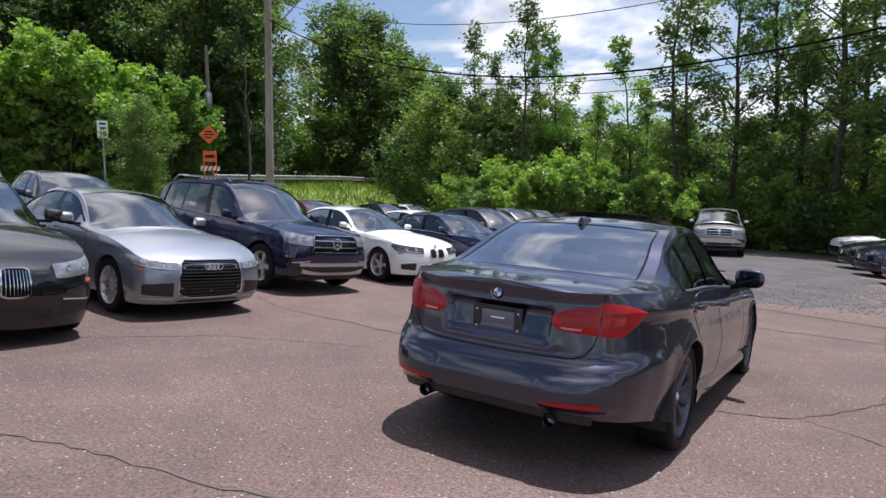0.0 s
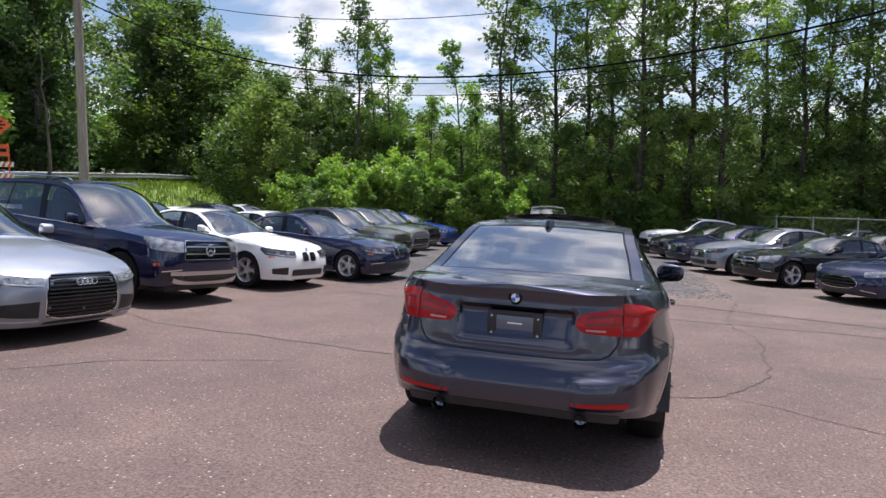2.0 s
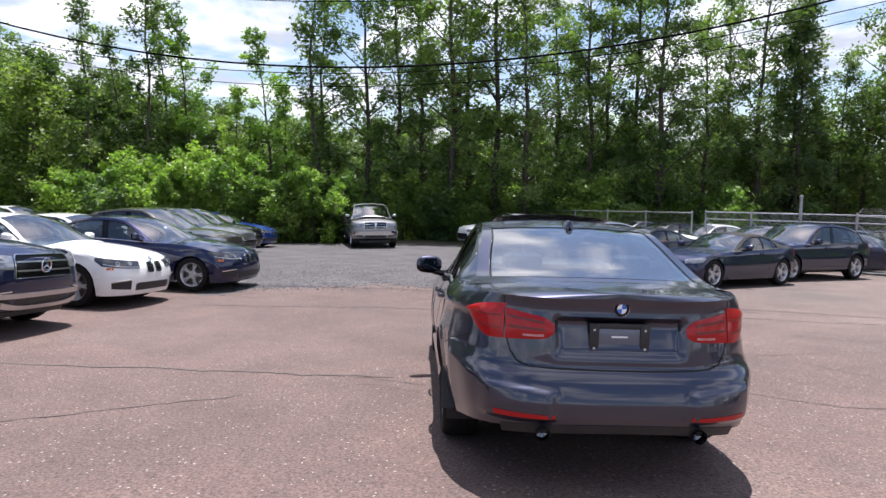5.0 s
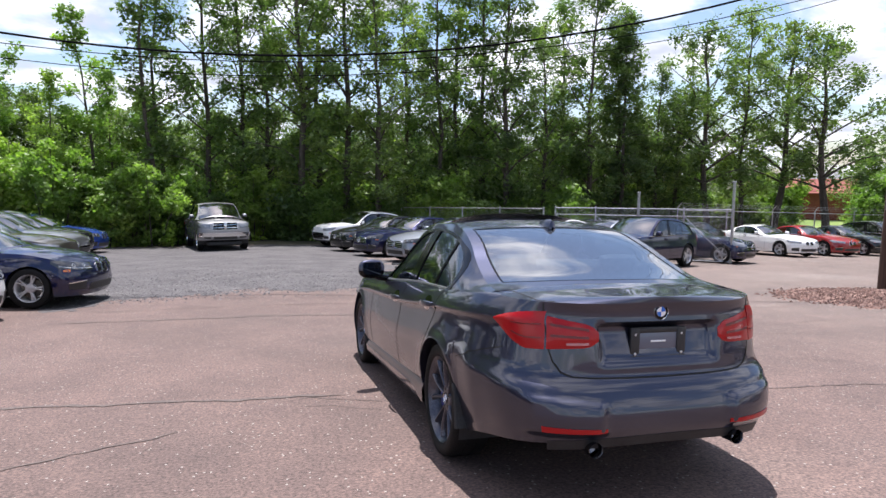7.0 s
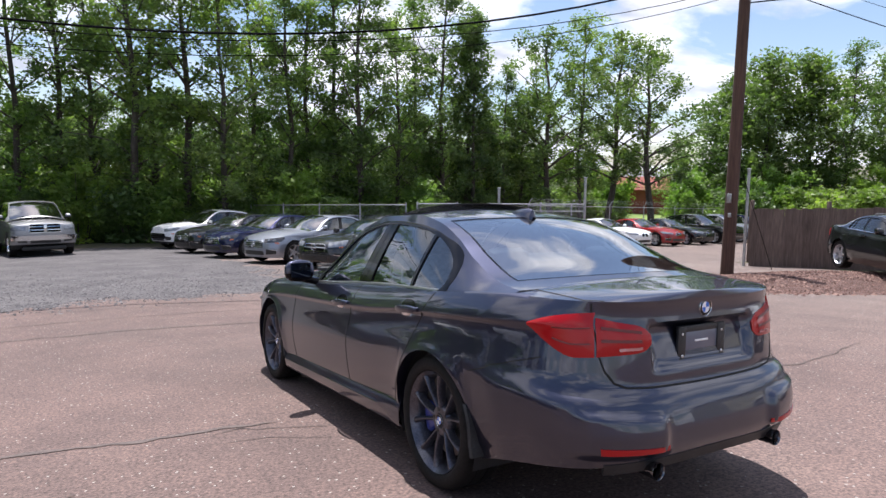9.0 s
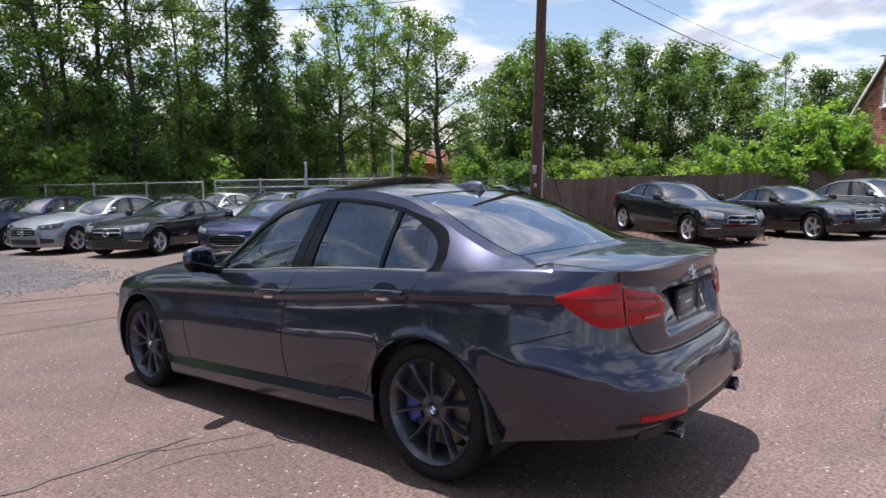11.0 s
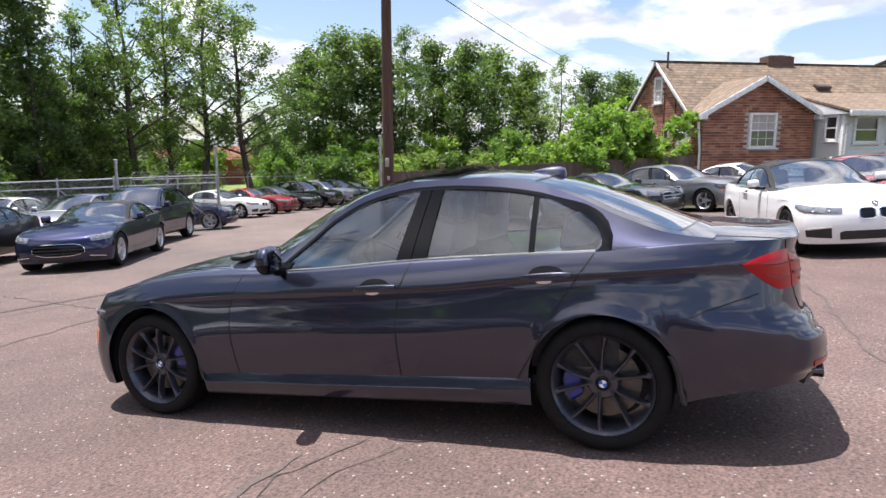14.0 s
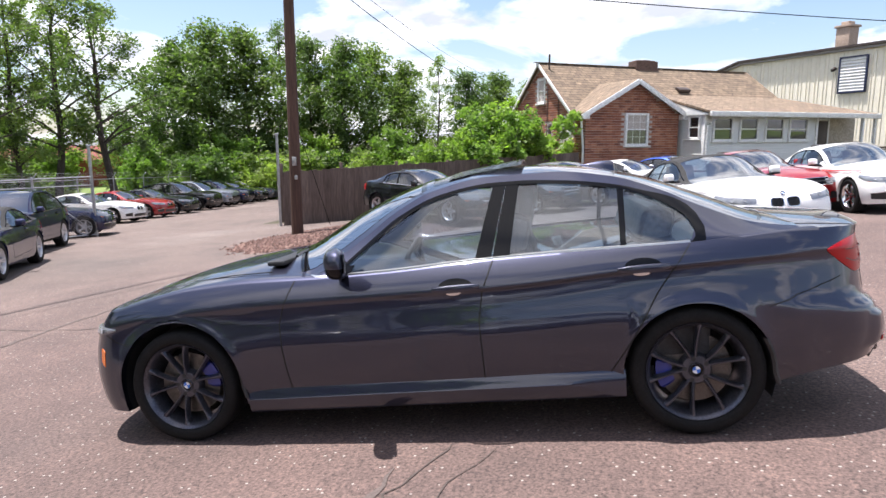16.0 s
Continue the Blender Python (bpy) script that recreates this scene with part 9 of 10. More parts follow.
        part("roof_slope", bm, SHINGLE, house, "tan asphalt shingle roof slope", smooth=0)
    bm = bmesh.new()
    for k in range(41):
        add_box(bm, (mx - 0.2 + 0.31 * k, ry, top - 0.004), (0.30, 0.24, 0.02))
    part("ridge_cap", bm, SHINGLE, house, smooth=0)
    # white barge boards and gutters
    for xa, za, xb, zb in ((gx0 - 0.38, eave - 0.18, px, peak - 0.06), (px, peak - 0.06, gx1 + 0.38, eave - 0.18)):
        bm = bmesh.new()
        L = math.hypot(xb - xa, zb - za)
        add_box(bm, ((xa + xb) / 2, -0.31, (za + zb) / 2 - 0.05), (L, 0.05, 0.20), 0.01, Matrix.Rotation(-math.atan2(zb - za, xb - xa), 4, "Y"))
        part("barge_board", bm, TRIM_WHITE, house)
    for ya, za, yb, zb in ((0.84, eave - 0.04, ry, ridge), (ry, ridge, d1 + 0.4, eave - 0.29)):
        bm = bmesh.new()
        L = math.hypot(yb - ya, zb - za)
        add_box(bm, (mx - 0.17, (ya + yb) / 2, (za + zb) / 2 - 0.03), (0.05, L, 0.13), 0.01, Matrix.Rotation(math.atan2(zb - za, yb - ya), 4, "X"))
        part("barge_board", bm, TRIM_WHITE, house)
    bm = bmesh.new()
    add_box(bm, (10.55, -1.80, 2.70), (10.5, 0.13, 0.22), 0.02)
    part("gutter", bm, TRIM_WHITE, house)
    bm = bmesh.new()
    tube(bm, [(gx0 - 0.22, 0.02, eave - 0.2), (gx0 - 0.06, 0.05, 1.3), (gx0 - 0.05, 0.05, base)], 0.045, 8)
    part("downpipe", bm, TRIM_WHITE, house)
    for bxx, byy, bw, bd in ((gx1 + 0.22, 0.0, 0.42, 0.6), (gx0 - 0.17, 0.27, 0.36, 1.12)):
        bm = bmesh.new()
        add_box(bm, (bxx, byy, eave - 0.20), (bw, bd, 0.20), 0.02)
        part("eave_return", bm, TRIM_WHITE, house)
    # chimney, stack pipe, roof vent
    bm = bmesh.new()
    add_box(bm, (6.25, 3.7, 5.03), (1.30, 0.6, 0.75), 0.01)
    for k, (x, w) in enumerate(((5.93, 0.34), (6.33, 0.38), (6.68, 0.26))):
        add_box(bm, (x, 3.7, 5.42), (w, 0.42, 0.07 + 0.03 * (k % 2)), 0.02)
    part("chimney", bm, varied("sooty_brick", (0.09, 0.055, 0.045), (0.16, 0.10, 0.08), 0.9, 8, 0.4), house, smooth=0)
    bm = bmesh.new()
    tube(bm, [(0.62, 3.2, 4.6), (0.62, 3.2, 5.45)], 0.045, 8)
    part("vent_pipe", bm, DARK_TRIM, house)
    bm = bmesh.new()
    add_box(bm, (7.35, 2.10, 3.99), (0.66, 0.36, 0.15), 0.03, Matrix.Rotation(radians(24), 4, "X"))
    part("roof_vent", bm, DARK_TRIM, house)
    # annex with clapboards
    ax0, ax1, fy = 5.5, 12.2, -1.31
    wins = [(5.99, 7.04), (7.5, 8.53), (9.01, 10.09), (10.48, 11.6)]
    bm = bmesh.new()
    add_box(bm, ((ax0 + ax1) / 2, fy + 0.16, (base + 2.72) / 2), (ax1 - ax0 - 0.02, 0.2, 2.72 - base))
    add_box(bm, (ax0 + 0.12, (fy + 0.3) / 2 + 0.15, (base + 2.72) / 2), (0.2, 1.45, 2.72 - base))
    annex = part("annex_wall", bm, SIDING, house, "white clapboard annex", smooth=0)
    n = int((2.70 - base - 0.5) / 0.115)
    for k in range(n):
        z = base + 0.55 + 0.115 * k
        runs = [(ax0, ax1)]
        if z + 0.11 > 1.55 and z < 2.62:
            edges = [ax0] + [v for w in wins for v in (w[0] - 0.05, w[1] + 0.05)] + [ax1]
            runs = [(edges[i], edges[i + 1]) for i in range(0, len(edges), 2)]
        for a, b in runs:
            bm = bmesh.new()
            add_box(bm, ((a + b) / 2, fy + 0.05, z), (b - a, 0.024, 0.112), 0, Matrix.Rotation(radians(-14), 4, "X"))
            part("clapboard", bm, SIDING, annex, smooth=0)
        bm = bmesh.new()
        lo, hi = (fy + 0.05, 0.0)
        spans = [(lo, hi)] if not (z + 0.11 > 1.66 and z < 2.68) else [(lo, -1.07), (-0.37, hi)]
        for a, b in spans:
            add_box(bm, (ax0 + 0.01, (a + b) / 2, z), (0.024, b - a, 0.112), 0, Matrix.Rotation(radians(14), 4, "Y"))
        part("clapboard", bm, SIDING, annex, smooth=0)
    bm = bmesh.new()
    slab(bm, [(-1.72, 2.68), (1.85, 3.60), (1.85, 2.68)], 0.06)
    bmesh.ops.transform(bm, matrix=Matrix(((0, 1, 0, 5.37), (1, 0, 0, 0), (0, 0, 1, 0), (0, 0, 0, 1))), verts=bm.verts)
    part("roof_cheek", bm, SIDING, house, smooth=0)
    for a, b in wins:
        house_window(house, a, b, 1.62, 2.56, fy + 0.02, 0)
    house_window(house, -1.02, -0.42, 1.71, 2.62, 0.0, 0, Matrix(((0, 1, 0, ax0 - 0.01), (1, 0, 0, 0), (0, 0, 1, 0), (0, 0, 0, 1))))
    for cx in (ax0 + 0.02, ax1):
        bm = bmesh.new()
        add_box(bm, (cx, fy + 0.03, (base + 2.72) / 2), (0.13, 0.13, 2.72 - base), 0.01)
        part("corner_board", bm, TRIM_WHITE, house)
    bm = bmesh.new()
    tube(bm, [(ax0 + 0.45, -1.72, 2.66), (ax0 + 0.05, fy - 0.10, 2.25), (ax0 + 0.02, fy - 0.08, base)], 0.045, 8)
    part("downpipe", bm, TRIM_WHITE, house)
    # porch
    bm = bmesh.new()
    add_box(bm, (14.2, -0.2, (base + 2.72) / 2), (4.0, 0.2, 2.72 - base))
    part("porch_wall", bm, PORCH_WALL, house, smooth=0)
    bm = bmesh.new()
    add_box(bm, (13.77, -0.32, 1.35), (0.86, 0.06, 2.3), 0.01)
    door = part("porch_door", bm, DARK_TRIM, house, "dark brown porch door")
    bm = bmesh.new()
    for c, sz in (((13.28, -0.33, 1.4), (0.10, 0.08, 2.5)), ((14.26, -0.33, 1.4), (0.10, 0.08, 2.5)), ((13.77, -0.33, 2.57), (0.88, 0.08, 0.10))):
        add_box(bm, c, sz, 0.01)
    part("door_frame", bm, TRIM_WHITE, door)
    bm = bmesh.new()
    add_box(bm, (14.8, -0.9, 0.25), (5.4, 1.5, 0.14), 0.01)
    part("porch_deck", bm, DECK_WOOD, house)
    for cx in (14.8, 15.65):
        bm = bmesh.new()
        add_box(bm, (cx, -1.66, 1.47), (0.12, 0.12, 2.5), 0.01)
        part("porch_post", bm, TRIM_WHITE, house)
    bm = bmesh.new()
    add_box(bm, (14.8, -1.60, 1.25), (5.3, 0.09, 0.07), 0.01)
    add_box(bm, (14.8, -1.60, 0.42), (5.3, 0.05, 0.07), 0.01)
    rail = part("porch_rail", bm, DARK_WOOD, house, "dark brown wooden porch railing")
    for k in range(35):
        bm = bmesh.new()
        add_box(bm, (12.2 + 0.155 * k, -1.60, 0.83), (0.05, 0.04, 0.80))
        part("baluster", bm, DARK_WOOD, rail, smooth=0)
    house.matrix_world = HOUSE
    tagged(house, "one-storey red brick house with tan shingle roof and white annex", "house")
    return wing, near


def metal_hall():
    """Metal-clad hall whose long wall faces the same way as the gable of the house."""
    hall = new("metal_hall")
    X, ya, yk, yb, top, low = 24.0, -6.0, 14.3, 16.6, 7.20, 6.62
    side = Matrix(((0, 1, 0, X), (1, 0, 0, 0), (0, 0, 1, 0), (0, 0, 0, 1)))
    bm = bmesh.new()
    slab(bm, [(ya, -2.0), (yb, -2.0), (yb, low), (yk, top), (ya, top)], 0.3)
    bmesh.ops.transform(bm, matrix=side, verts=bm.verts)
    wall = part("hall_wall", bm, CREAM_METAL, hall, smooth=0)
    y = ya + 0.3
    while y < yb - 0.1:
        t = top if y < yk else top + (low - top) * (y - yk) / (yb - yk)
        for off, w in ((0.0, 0.05), (0.22, 0.02)):
            bm = bmesh.new()
            add_box(bm, (X - 0.02, y + off, (t - 2.0) / 2), (0.05, w, t + 2.0))
            part("wall_rib", bm, CREAM_METAL, wall, smooth=0)
        y += 0.62
    # eave trim, bent down at the far end, with a pale fascia under it
    for z, d, x, m, name in ((0.16, 0.14, 0.36, DARK_TRIM, "eave_trim"), (0.02, 0.16, 0.22, GREY_TRIM, "fascia")):
        bm = bmesh.new()
        plate(bm, [(X - x, ya, top + z), (X - x, yk, top + z), (X + 0.3, yk, top + z), (X + 0.3, ya, top + z)], d)
        plate(bm, [(X - x, yk, top + z), (X - x, yb + 0.3, low + z - 0.06), (X + 0.3, yb + 0.3, low + z - 0.06), (X + 0.3, yk, top + z)], d)
        part(name, bm, m, hall, smooth=0)
    bm = bmesh.new()
    plate(bm, [(X + 0.3, ya, top + 0.1), (X + 0.3, yb, low + 0.1), (X + 12, yb, low + 0.7), (X + 12, ya, top + 0.7)], 0.12)
    part("hall_roof", bm, DARK_TRIM, hall, "brown metal roof of low pitch", smooth=0)
    bm = bmesh.new()
    add_box(bm, (X + 6.0, yb - 0.15, 2.2), (11.4, 0.3, 8.4))
    add_box(bm, (X + 6.0, ya + 0.15, 2.5), (11.4, 0.3, 9.0))
    add_box(bm, (X + 11.85, (ya + yb) / 2, 2.3), (0.3, yb - ya, 8.6))
    part("hall_side", bm, CREAM_METAL, hall, smooth=0)
    # louvre with a blue frame
    a, b, c, d = 4.72, 6.45, 4.52, 6.66
    bm = bmesh.new()
    for ce, s in (((a, -0.08, (c + d) / 2), (0.09, 0.14, d - c + 0.09)), ((b, -0.08, (c + d) / 2), (0.09, 0.14, d - c + 0.09)), (((a + b) / 2, -0.08, c), (b - a, 0.14, 0.09)), (((a + b) / 2, -0.08, d), (b - a, 0.14, 0.09))):
        add_box(bm, ce, s, 0.01)
    bmesh.ops.transform(bm, matrix=side, verts=bm.verts)
    lou = part("louvre", bm, mat("dark_blue_trim", (0.02, 0.03, 0.08), 0.5), hall)
    for k in range(11):
        bm = bmesh.new()
        add_box(bm, ((a + b) / 2, -0.06, c + 0.14 + 0.186 * k), (b - a - 0.09, 0.10, 0.165), 0.01, Matrix.Rotation(radians(-24), 4, "X"))
        bmesh.ops.transform(bm, matrix=side, verts=bm.verts)
        part("louvre_slat", bm, TRIM_WHITE, lou)
    bm = bmesh.new()
    add_box(bm, (X - 0.25, 6.75, 6.0), (0.4, 0.16, 0.2), 0.04, Matrix.Rotation(radians(-25), 4, "Y"))
    tube(bm, [(X, 6.75, 6.1), (X - 0.2, 6.75, 6.06)], 0.02, 6)
    tube(bm, [(X - 0.02, 6.75, 5.9), (X - 0.02, 6.7, 2.5)], 0.015, 6)
    part("floodlight", bm, DARK_TRIM, hall)
    bm = bmesh.new()
    add_box(bm, (X + 5.0, 9.9, 8.3), (0.95, 1.0, 2.2), 0.02)
    add_box(bm, (X + 5.0, 9.9, 9.42), (1.15, 1.2, 0.16), 0.02)
    add_box(bm, (X + 5.0, 9.9, 9.6), (0.6, 0.6, 0.3), 0.02)
    part("chimney", bm, varied("tan_brick", (0.35, 0.26, 0.2), (0.45, 0.35, 0.28), 0.9, 8, 0.4), hall, "tan brick chimney with a stepped cap")
    hall.matrix_world = HOUSE
    tagged(hall, "cream metal-clad hall with ribbed walls behind the house", "building")


wing_wall, near_bricks = brick_house()
metal_hall()


def far_house(x, y, turn, wall, roofm, w, d, h, label):
    hs = new("far_house")
    bm = bmesh.new()
    add_box(bm, (0, 0, h / 2), (w, d, h))
    part("wall", bm, wall, hs, smooth=0)
    bm = bmesh.new()
    plate(bm, [(-w / 2 - 0.3, 0, h + 1.6), (w / 2 + 0.3, 0, h + 1.6), (w / 2 + 0.3, -d / 2 - 0.4, h - 0.1), (-w / 2 - 0.3, -d / 2 - 0.4, h - 0.1)], 0.15)
    plate(bm, [(w / 2 + 0.3, 0, h + 1.6), (-w / 2 - 0.3, 0, h + 1.6), (-w / 2 - 0.3, d / 2 + 0.4, h - 0.1), (w / 2 + 0.3, d / 2 + 0.4, h - 0.1)], 0.15)
    part("roof", bm, roofm, hs, smooth=0)
    for k in range(3):
        bm = bmesh.new()
        add_box(bm, (-w / 3 + k * w / 3, -d / 2 - 0.01, h * 0.55), (0.9, 0.06, 1.2))
        part("window", bm, GLASS_DARK, hs, smooth=0)
    hs.matrix_world = pose(x, y, ground_z(x, y), 0, 0, turn)
    tagged(hs, label, "house")


GREY_ROOF = varied("grey_shingle", (0.16, 0.16, 0.17), (0.24, 0.24, 0.25), 0.9, 4, 0.3)
bx, by = polar(41.2, 92)
far_house(bx, by, -48, varied("barn_red", (0.30, 0.055, 0.035), (0.38, 0.08, 0.05), 0.8, 1.0), GREY_ROOF, 12, 7, 4.4, "red barn far behind the trees")
bx, by = polar(97.5, 78)
far_house(bx, by, 6, SIDING, GREY_ROOF, 9, 6, 4.0, "white house far behind the wood")

# ---------------------------------------------------------------- fences, poles, signs, cables
def board_fence():
    fence = new("board_fence")
    rnd = random.Random(9)
    a, b = Vector((15.5, 7.75, 0)), Vector((22.85, -1.95, 0))
    L = (b - a).length
    d = (b - a).normalized()
    n = int(L / 0.148)
    ang = math.atan2(d.y, d.x)
    for k in range(n):
        p = a + d * (0.148 * k + 0.07)
        zg = ground_z(p.x, p.y)
        top = 0.68 + 0.47 * k / n + rnd.uniform(-0.025, 0.025)
        bm = bmesh.new()
        h = top - zg + 0.05
        add_box(bm, (0, 0, 0), (0.1465, 0.022, h))
        bmesh.ops.transform(bm, matrix=Matrix.Translation((p.x, p.y, zg + h / 2 - 0.05)) @ Matrix.Rotation(ang, 4, "Z") @ Matrix.Rotation(rnd.uniform(-0.004, 0.004), 4, "Y") @ Matrix.Rotation(rnd.uniform(-0.06, 0.06), 4, "Z"), verts=bm.verts)
        part("board", bm, FENCE_WOOD, fence, smooth=0)
    for hz in (-0.45, 0.45):
        bm = bmesh.new()
        off = Vector((-d.y, d.x, 0)) * 0.05
        tube(bm, [a + off + Vector((0, 0, hz)), b + off + Vector((0, 0, hz + 0.1))], 0.05, 4)
        part("rail", bm, FENCE_WOOD, fence)
    for k in range(7):
        p = a + d * (L * k / 6) + Vector((-d.y, d.x, 0)) * 0.1
        bm = bmesh.new()
        add_box(bm, (p.x, p.y, 0.0), (0.1, 0.1, 1.9), 0.01)
        part("post", bm, FENCE_WOOD, fence)
    tagged(fence, "weathered brown wooden board fence with uneven tops", "fence")


board_fence()


def wire_net(bm, a, b, height, pitch, thick):
    """Diamond wire mesh between two foot points."""
    d = (b - a)
    L = d.length
    d.normalize()
    side = Vector((-d.y, d.x, 0)) * thick
    n = int((L + height) / pitch)
    for s in (1, -1):
        for k in range(n):
            x0 = -height + pitch * k if s > 0 else pitch * k
            x1 = x0 + height if s > 0 else x0 - height
            z0, z1 = 0.0, height
            if x0 < 0:
                z0, x0 = -x0 if s > 0 else 0, 0
            if x1 > L:
                z1, x1 = height - (x1 - L), L
            if s < 0:
                if x0 > L:
                    z0, x0 = (x0 - L), L
                if x1 < 0:
                    z1, x1 = height + x1, 0
            if z1 - z0 < 0.03 or x0 < 0 or x1 < 0 or x0 > L or x1 > L:
                continue
            p, q = a + d * x0 + Vector((0, 0, z0)), a + d * x1 + Vector((0, 0, z1))
            up = Vector((0, 0, thick))
            f = [bm.verts.new(v) for v in (p - up, q - up, q + up, p + up)]
            bm.faces.new(f)


def chain_fence(name, pts, height, label, pitch, tops=0.0, gate=False):
    fence = new(name)
    for i, (a, b) in enumerate(zip(pts, pts[1:])):
        A, B = Vector((*a, ground_z(*a) + 0.05)), Vector((*b, ground_z(*b) + 0.05))
        bm = bmesh.new()
        wire_net(bm, A, B, height, pitch, 0.0034 if gate else 0.0024)
        tagged(part("wire_mesh", bm, GALV, fence, smooth=0), kind="stuff")
        bm = bmesh.new()
        tube(bm, [A + Vector((0, 0, height)), B + Vector((0, 0, height))], 0.022, 6)
        part("top_rail", bm, GALV, fence)
        if gate:
            bm = bmesh.new()
            tube(bm, [A + Vector((0, 0, 0.02)), B + Vector((0, 0, 0.02))], 0.022, 6)
            part("bottom_rail", bm, GALV, fence)
            bm = bmesh.new()
            tube(bm, [A + Vector((0, 0, height * 0.86)), B + Vector((0, 0, height * 0.86))], 0.018, 6)
            part("middle_rail", bm, GALV, fence)
            bm = bmesh.new()
            tube(bm, [A + Vector((0, 0, 0.04)), B + Vector((0, 0, height * 0.86))], 0.014, 6)
            part("brace", bm, GALV, fence)
    for i, a in enumerate(pts):
        A = Vector((*a, ground_z(*a)))
        bm = bmesh.new()
        tube(bm, [A - Vector((0, 0, 0.2)), A + Vector((0, 0, height + 0.12 + tops))], 0.03, 8)
        part("post", bm, GALV, fence)
        if tops:
            bm = bmesh.new()
            tube(bm, [A + Vector((0, 0, height + 0.1 + tops)), A + Vector((0.12, -0.12, height + 0.35 + tops))], 0.015, 5)
            part("barb_arm", bm, GALV, fence)
    for k in range(3 if tops else 0):
        bm = bmesh.new()
        tube(bm, [Vector((p[0] + 0.04 * k, p[1] - 0.04 * k, ground_z(*p) + height + 0.16 + tops + 0.08 * k)) for p in pts], 0.004, 4)
        part("barbed_wire", bm, GALV, fence)
    return tagged(fence, label, "fence")


def line_points(a, b, n):
    return [(a[0] + (b[0] - a[0]) * i / n, a[1] + (b[1] - a[1]) * i / n) for i in range(n + 1)]


chain_fence("wire_gate", line_points((14.1, 13.45), (9.6, 18.0), 4), 1.85, "galvanised chain-link rolling gate", 0.09, gate=True)
chain_fence("chain_fence", line_points((9.0, 17.8), (5.6, 27.6), 4), 1.8, "chain-link fence running beside the wood", 0.11)
chain_fence("chain_fence", line_points((17.5, 21.0), (52.0, 25.0), 11), 1.9, "chain-link fence behind the far row of cars", 0.13, 0.05)


def steel_post(x, y, top, r, label):
    bm = bmesh.new()
    z = ground_z(x, y)
    tube(bm, [(x, y, z - 0.2), (x, y, top)], r, 10)
    add_box(bm, (x, y, top), (r * 2.3, r * 2.3, 0.05), 0.02)
    tagged(part("steel_post", bm, GALV), label, "post")


steel_post(14.15, 13.50, 1.55, 0.05, "tall galvanised steel gate post")
steel_post(15.29, 7.78, 1.88, 0.045, "tall galvanised steel post beside the board fence")
steel_post(11.5, 15.2, 1.15, 0.05, "galvanised steel gate guide post")


def utility_pole(x, y, height, r, material, label, lean=(0, 0)):
    pole = new("utility_pole")
    z = ground_z(x, y)
    bm = bmesh.new()
    pts = [(x + lean[0] * u, y + lean[1] * u, z - 0.3 + (height + 0.3) * u) for u in (0, 0.25, 0.5, 0.75, 1)]
    tube(bm, pts, r, 14, r * 0.72)
    part("pole_shaft", bm, material, pole)
    bm = bmesh.new()
    add_box(bm, (x - r * 0.9, y - r * 0.5, z + 1.55), (0.05, 0.07, 0.1), 0.01)
    part("tag", bm, GALV, pole)
    return tagged(pole, label, "utility pole")


p2 = utility_pole(11.55, 5.71, 9.9, 0.155, POLE_BROWN, "dark brown creosoted utility pole standing in mulch", (0.12, 0.02))
bm = bmesh.new()
add_box(bm, (11.55 - 0.17, 5.71 - 0.06, 1.15), (0.06, 0.10, 0.22), 0.01)
part("meter_box", bm, GALV, p2)
bm = bmesh.new()
tube(bm, [(11.6, 5.71, 2.3), (12.5, 5.15, -0.6)], 0.008, 5)
part("guy_wire", bm, WIRE, p2)
p1 = utility_pole(-18.26, 12.39, 11.5, 0.17, POLE_GREY, "weathered grey utility pole on the grassy bank", (0.25, 0.1))
p3 = utility_pole(-34.0, 21.6, 9.0, 0.16, POLE_GREY, "utility pole with a transformer across the road")
bm = bmesh.new()
lathe(bm, [(0.001, 0.55), (0.2, 0.52), (0.24, 0.45), (0.24, -0.45), (0.2, -0.5), (0.001, -0.5)], 16, "Z")
bmesh.ops.translate(bm, vec=(-33.6, 21.3, 7.0), verts=bm.verts)
part("transformer", bm, GALV, p3, "grey cylindrical transformer")


def cable(name, a, b, sag, r, label, n=28):
    bm = bmesh.new()
    A, B = Vector(a), Vector(b)
    pts = [A.lerp(B, i / n) - Vector((0, 0, 4 * sag * (i / n) * (1 - i / n))) for i in range(n + 1)]
    tube(bm, pts, r, 5)
    tagged(part(name, bm, WIRE), label, "cable", "overhead cables")


T2 = (11.64, 5.72)
T1 = (-18.06, 12.49)
cable("overhead_cable", (*T1, 8.1), (*T2, 6.58), 3.15, 0.022, "thick black overhead cable between two poles")
cable("overhead_cable", (*T1, 8.9), (*T2, 7.16), 2.45, 0.010, "thin overhead cable between two poles")
cable("overhead_cable", (*T1, 7.3), (*T2, 6.11), 2.65, 0.009, "thin lower overhead cable")
cable("overhead_cable", (*T1, 7.1), (*T2, 5.95), 2.75, 0.008, "thin lower overhead cable")
for k, z in enumerate((8.8, 8.5, 7.0, 6.1)):
    cable("overhead_cable", (-34, 21.6, z), (-24, -25, z + 0.6), 0.9, 0.012, "overhead cable along the road")
    cable("overhead_cable", (-34, 21.6, z), (-41, 62, z - 1.5), 0.9, 0.012, "overhead cable along the road")
cable("overhead_cable", (-34, 21.6, 8.7), (*T1, 9.2), 0.5, 0.010, "cable crossing the road")
cable("service_cable", (*T2, 6.27), (38.0, 2.53, 4.6), 0.45, 0.013, "service cable running past the house")
cable("service_cable", (*T2, 6.63), (38.0, 2.53, 5.4), 0.4, 0.007, "thin service cable running past the house")
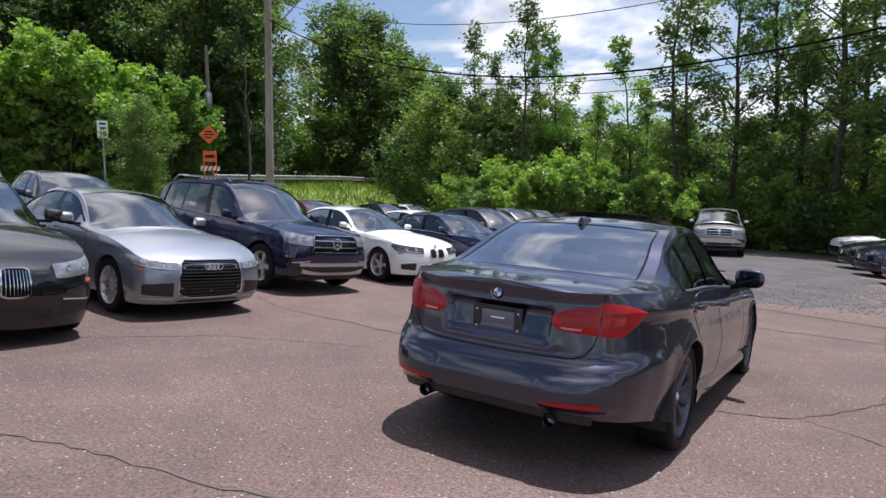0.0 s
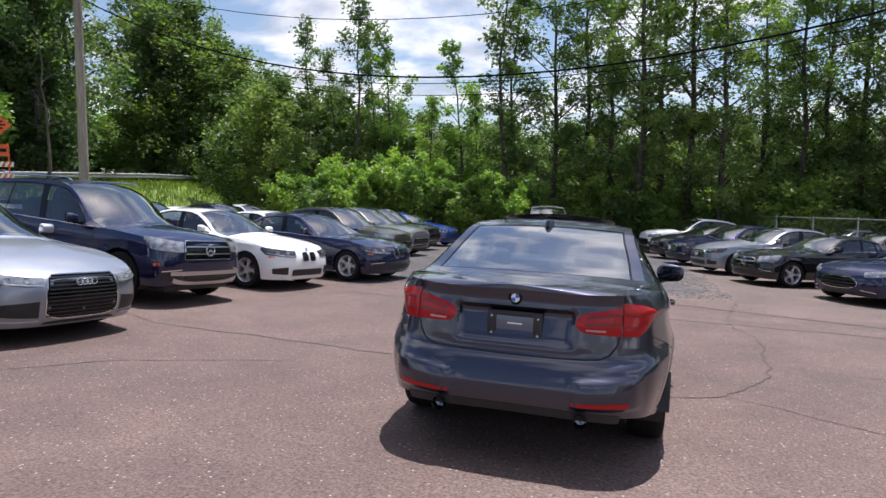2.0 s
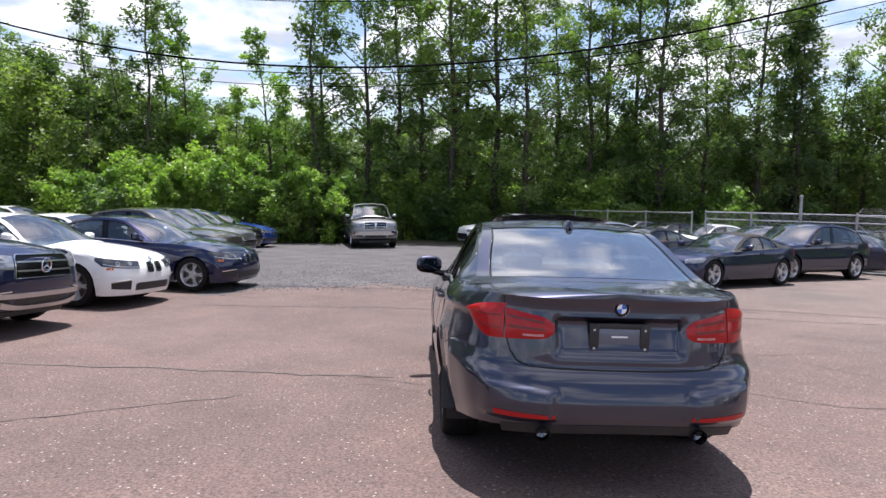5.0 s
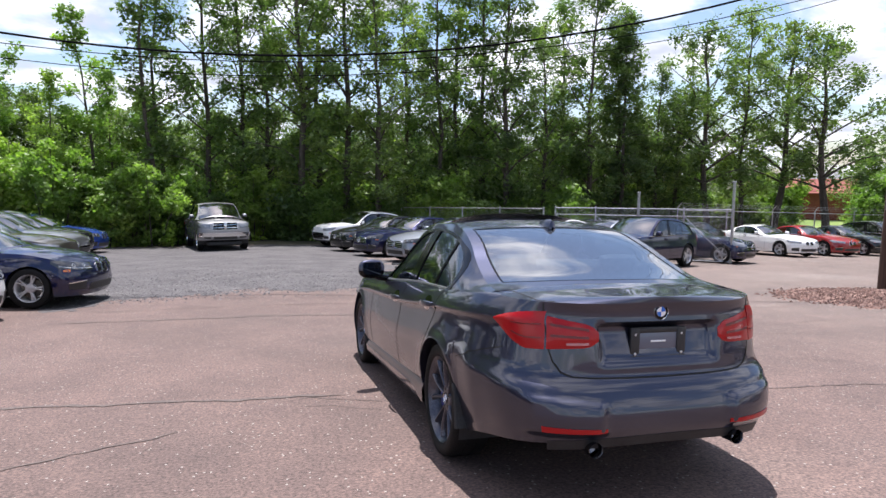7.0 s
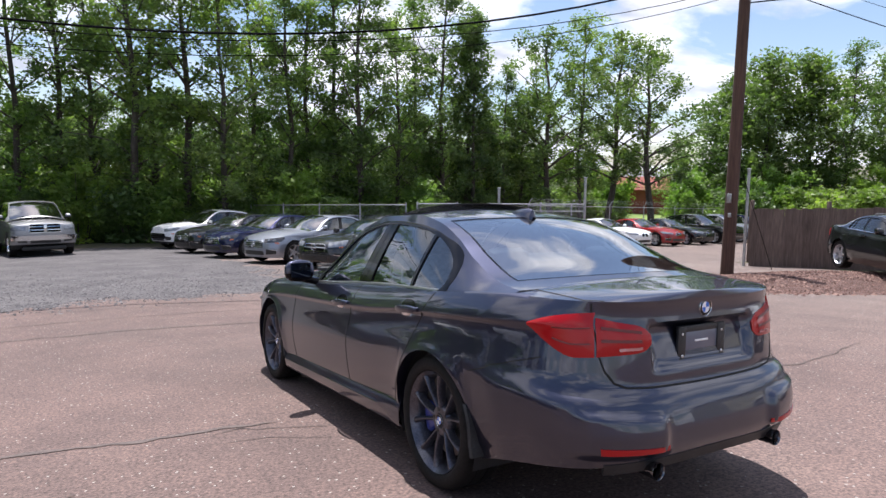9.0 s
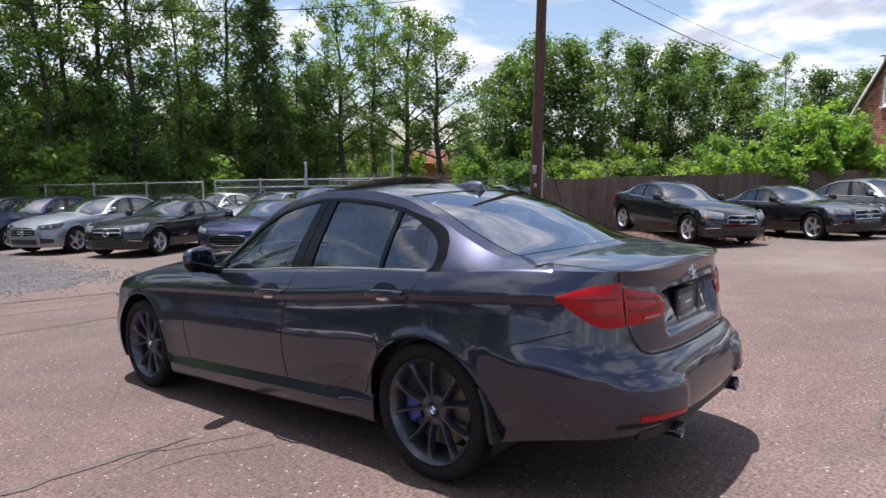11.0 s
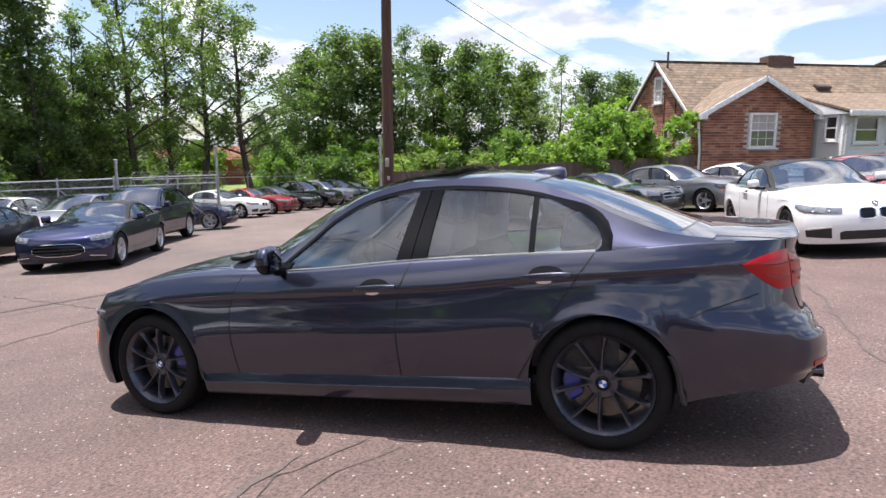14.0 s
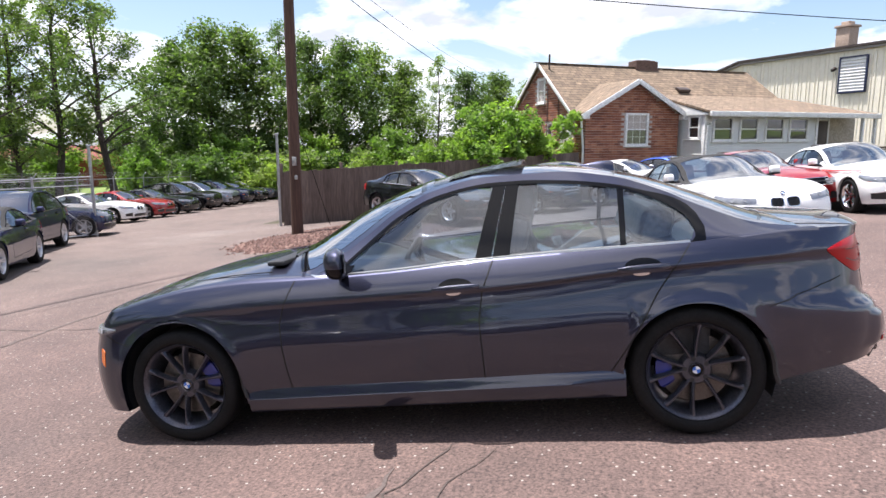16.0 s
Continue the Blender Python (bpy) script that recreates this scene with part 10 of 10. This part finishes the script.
cable("overhead_cable", (*T2, 5.7), (26.0, -19.5, 6.0), 0.15, 0.016, "overhead cable crossing before the house")


def guard_rail():
    rail = new("guard_rail")
    ys = [16.5 + 1.9 * k for k in range(13)]
    for y in ys:
        x = road_edge(y) - 6.9
        bm = bmesh.new()
        add_box(bm, (x - 0.08, y, ground_z(x, y) + 0.36), (0.15, 0.15, 0.85), 0.01)
        part("post", bm, FENCE_WOOD, rail)
    bm = bmesh.new()
    rows = []
    for y in ys:
        x = road_edge(y) - 6.9
        z = ground_z(x, y) + 0.56
        rows.append([bm.verts.new((x + dx, y, z + dz)) for dx, dz in ((0.0, -0.15), (0.05, -0.11), (0.05, -0.05), (0.0, 0.0), (0.05, 0.05), (0.05, 0.11), (0.0, 0.15), (-0.01, 0.15), (-0.01, -0.15))])
    grid_faces(bm, rows, closed=True)
    part("beam", bm, GALV, rail)
    tagged(rail, "galvanised steel guard rail on wooden posts beside the road", "guard rail")


guard_rail()


def facing(x, y, z, to=(1.0, -5.5)):
    """A pose whose -y side looks at a place."""
    a = math.atan2(to[1] - y, to[0] - x)
    return Matrix.Translation((x, y, z)) @ Matrix.Rotation(a + math.pi / 2, 4, "Z")


def road_works_sign():
    sign = new("road_works_sign")
    m = facing(-24.43, 14.31, 0)
    g = ground_z(-24.43, 14.31)

    def put(name, bm, material, label=""):
        bmesh.ops.transform(bm, matrix=m, verts=bm.verts)
        return part(name, bm, material, sign, label, smooth=0)
    for x in (-0.27, 0.27):
        bm = bmesh.new()
        add_box(bm, (x, 0.03, (g + 3.3) / 2), (0.06, 0.05, 3.3 - g), 0.005)
        put("upright", bm, ORANGE)
    bm = bmesh.new()
    add_box(bm, (0, -0.02, 4.05), (0.64, 0.012, 0.64), 0, Matrix.Rotation(radians(45), 4, "Y"))
    put("diamond_plate", bm, ORANGE, "orange diamond warning plate")
    for k, w in enumerate((0.32, 0.46, 0.3)):
        bm = bmesh.new()
        add_box(bm, (0, -0.032, 4.18 - 0.13 * k), (w, 0.006, 0.055))
        put("text_bar", bm, GLOSS_BLACK)
    bm = bmesh.new()
    add_box(bm, (0, -0.02, 3.02), (0.62, 0.012, 0.5))
    put("lower_plate", bm, ORANGE)
    bm = bmesh.new()
    add_box(bm, (0, -0.032, 3.02), (0.42, 0.006, 0.14))
    put("text_bar", bm, GLOSS_BLACK)
    for z in (2.45, 1.95):
        bm = bmesh.new()
        add_box(bm, (0, -0.02, z), (0.86, 0.02, 0.22))
        board = put("barrier_board", bm, WHITE_PAINT)
        for k in range(4):
            bm = bmesh.new()
            add_box(bm, (-0.30 + 0.2 * k, -0.034, z), (0.09, 0.006, 0.22))
            for v in bm.verts:
                v.co.x += 0.09 * (1 if v.co.z > z else -1) * 0.6
            bmesh.ops.transform(bm, matrix=m, verts=bm.verts)
            part("barrier_stripe", bm, ORANGE, board, smooth=0)
    tagged(sign, "orange road works sign above a striped barrier board", "road sign")


road_works_sign()


def speed_sign():
    sign = new("road_sign")
    m = facing(-27.79, 11.07, 0)
    g = ground_z(-27.79, 11.07)
    for name, c, s, material in (("sign_post", (0, 0.02, (g + 4.7) / 2), (0.06, 0.05, 4.7 - g), GALV), ("sign_plate", (0, -0.015, 4.25), (0.44, 0.012, 0.78), WHITE_PAINT),
                                 ("text_bar", (0, -0.026, 4.5), (0.28, 0.006, 0.08), GLOSS_BLACK), ("text_bar", (0, -0.026, 4.3), (0.26, 0.006, 0.08), GLOSS_BLACK)):
        bm = bmesh.new()
        add_box(bm, c, s)
        bmesh.ops.transform(bm, matrix=m, verts=bm.verts)
        part(name, bm, material, sign, smooth=0)
    text = bpy.data.curves.new("speed_number", "FONT")
    text.body, text.size, text.extrude, text.align_x, text.align_y = "30", 0.36, 0.003, "CENTER", "CENTER"
    number = new("speed_number", text)
    me = bpy.data.meshes.new_from_object(number)
    bpy.data.objects.remove(number)
    me.materials.append(GLOSS_BLACK)
    me.transform(m @ Matrix.Translation((0, -0.027, 4.02)) @ Matrix.Rotation(radians(90), 4, "X"))
    number = new("speed_number", me)
    number.parent = sign
    tagged(sign, "white rectangular road sign on a steel post", "road sign")


speed_sign()

# the nearest bricks of the wing wall, one by one
brick_bm = bmesh.new()
add_box(brick_bm, (0, 0, 0), (0.284, 0.05, 0.090))
brick_mesh = bpy.data.meshes.new("brick")
brick_bm.to_mesh(brick_mesh)
brick_bm.free()
brick_mesh.materials.append(BRICK)
for bx_, bz_, bw_ in near_bricks:
    ob = new("brick", brick_mesh)
    ob.parent = wing_wall
    ob.location = (bx_, 0.01, bz_)
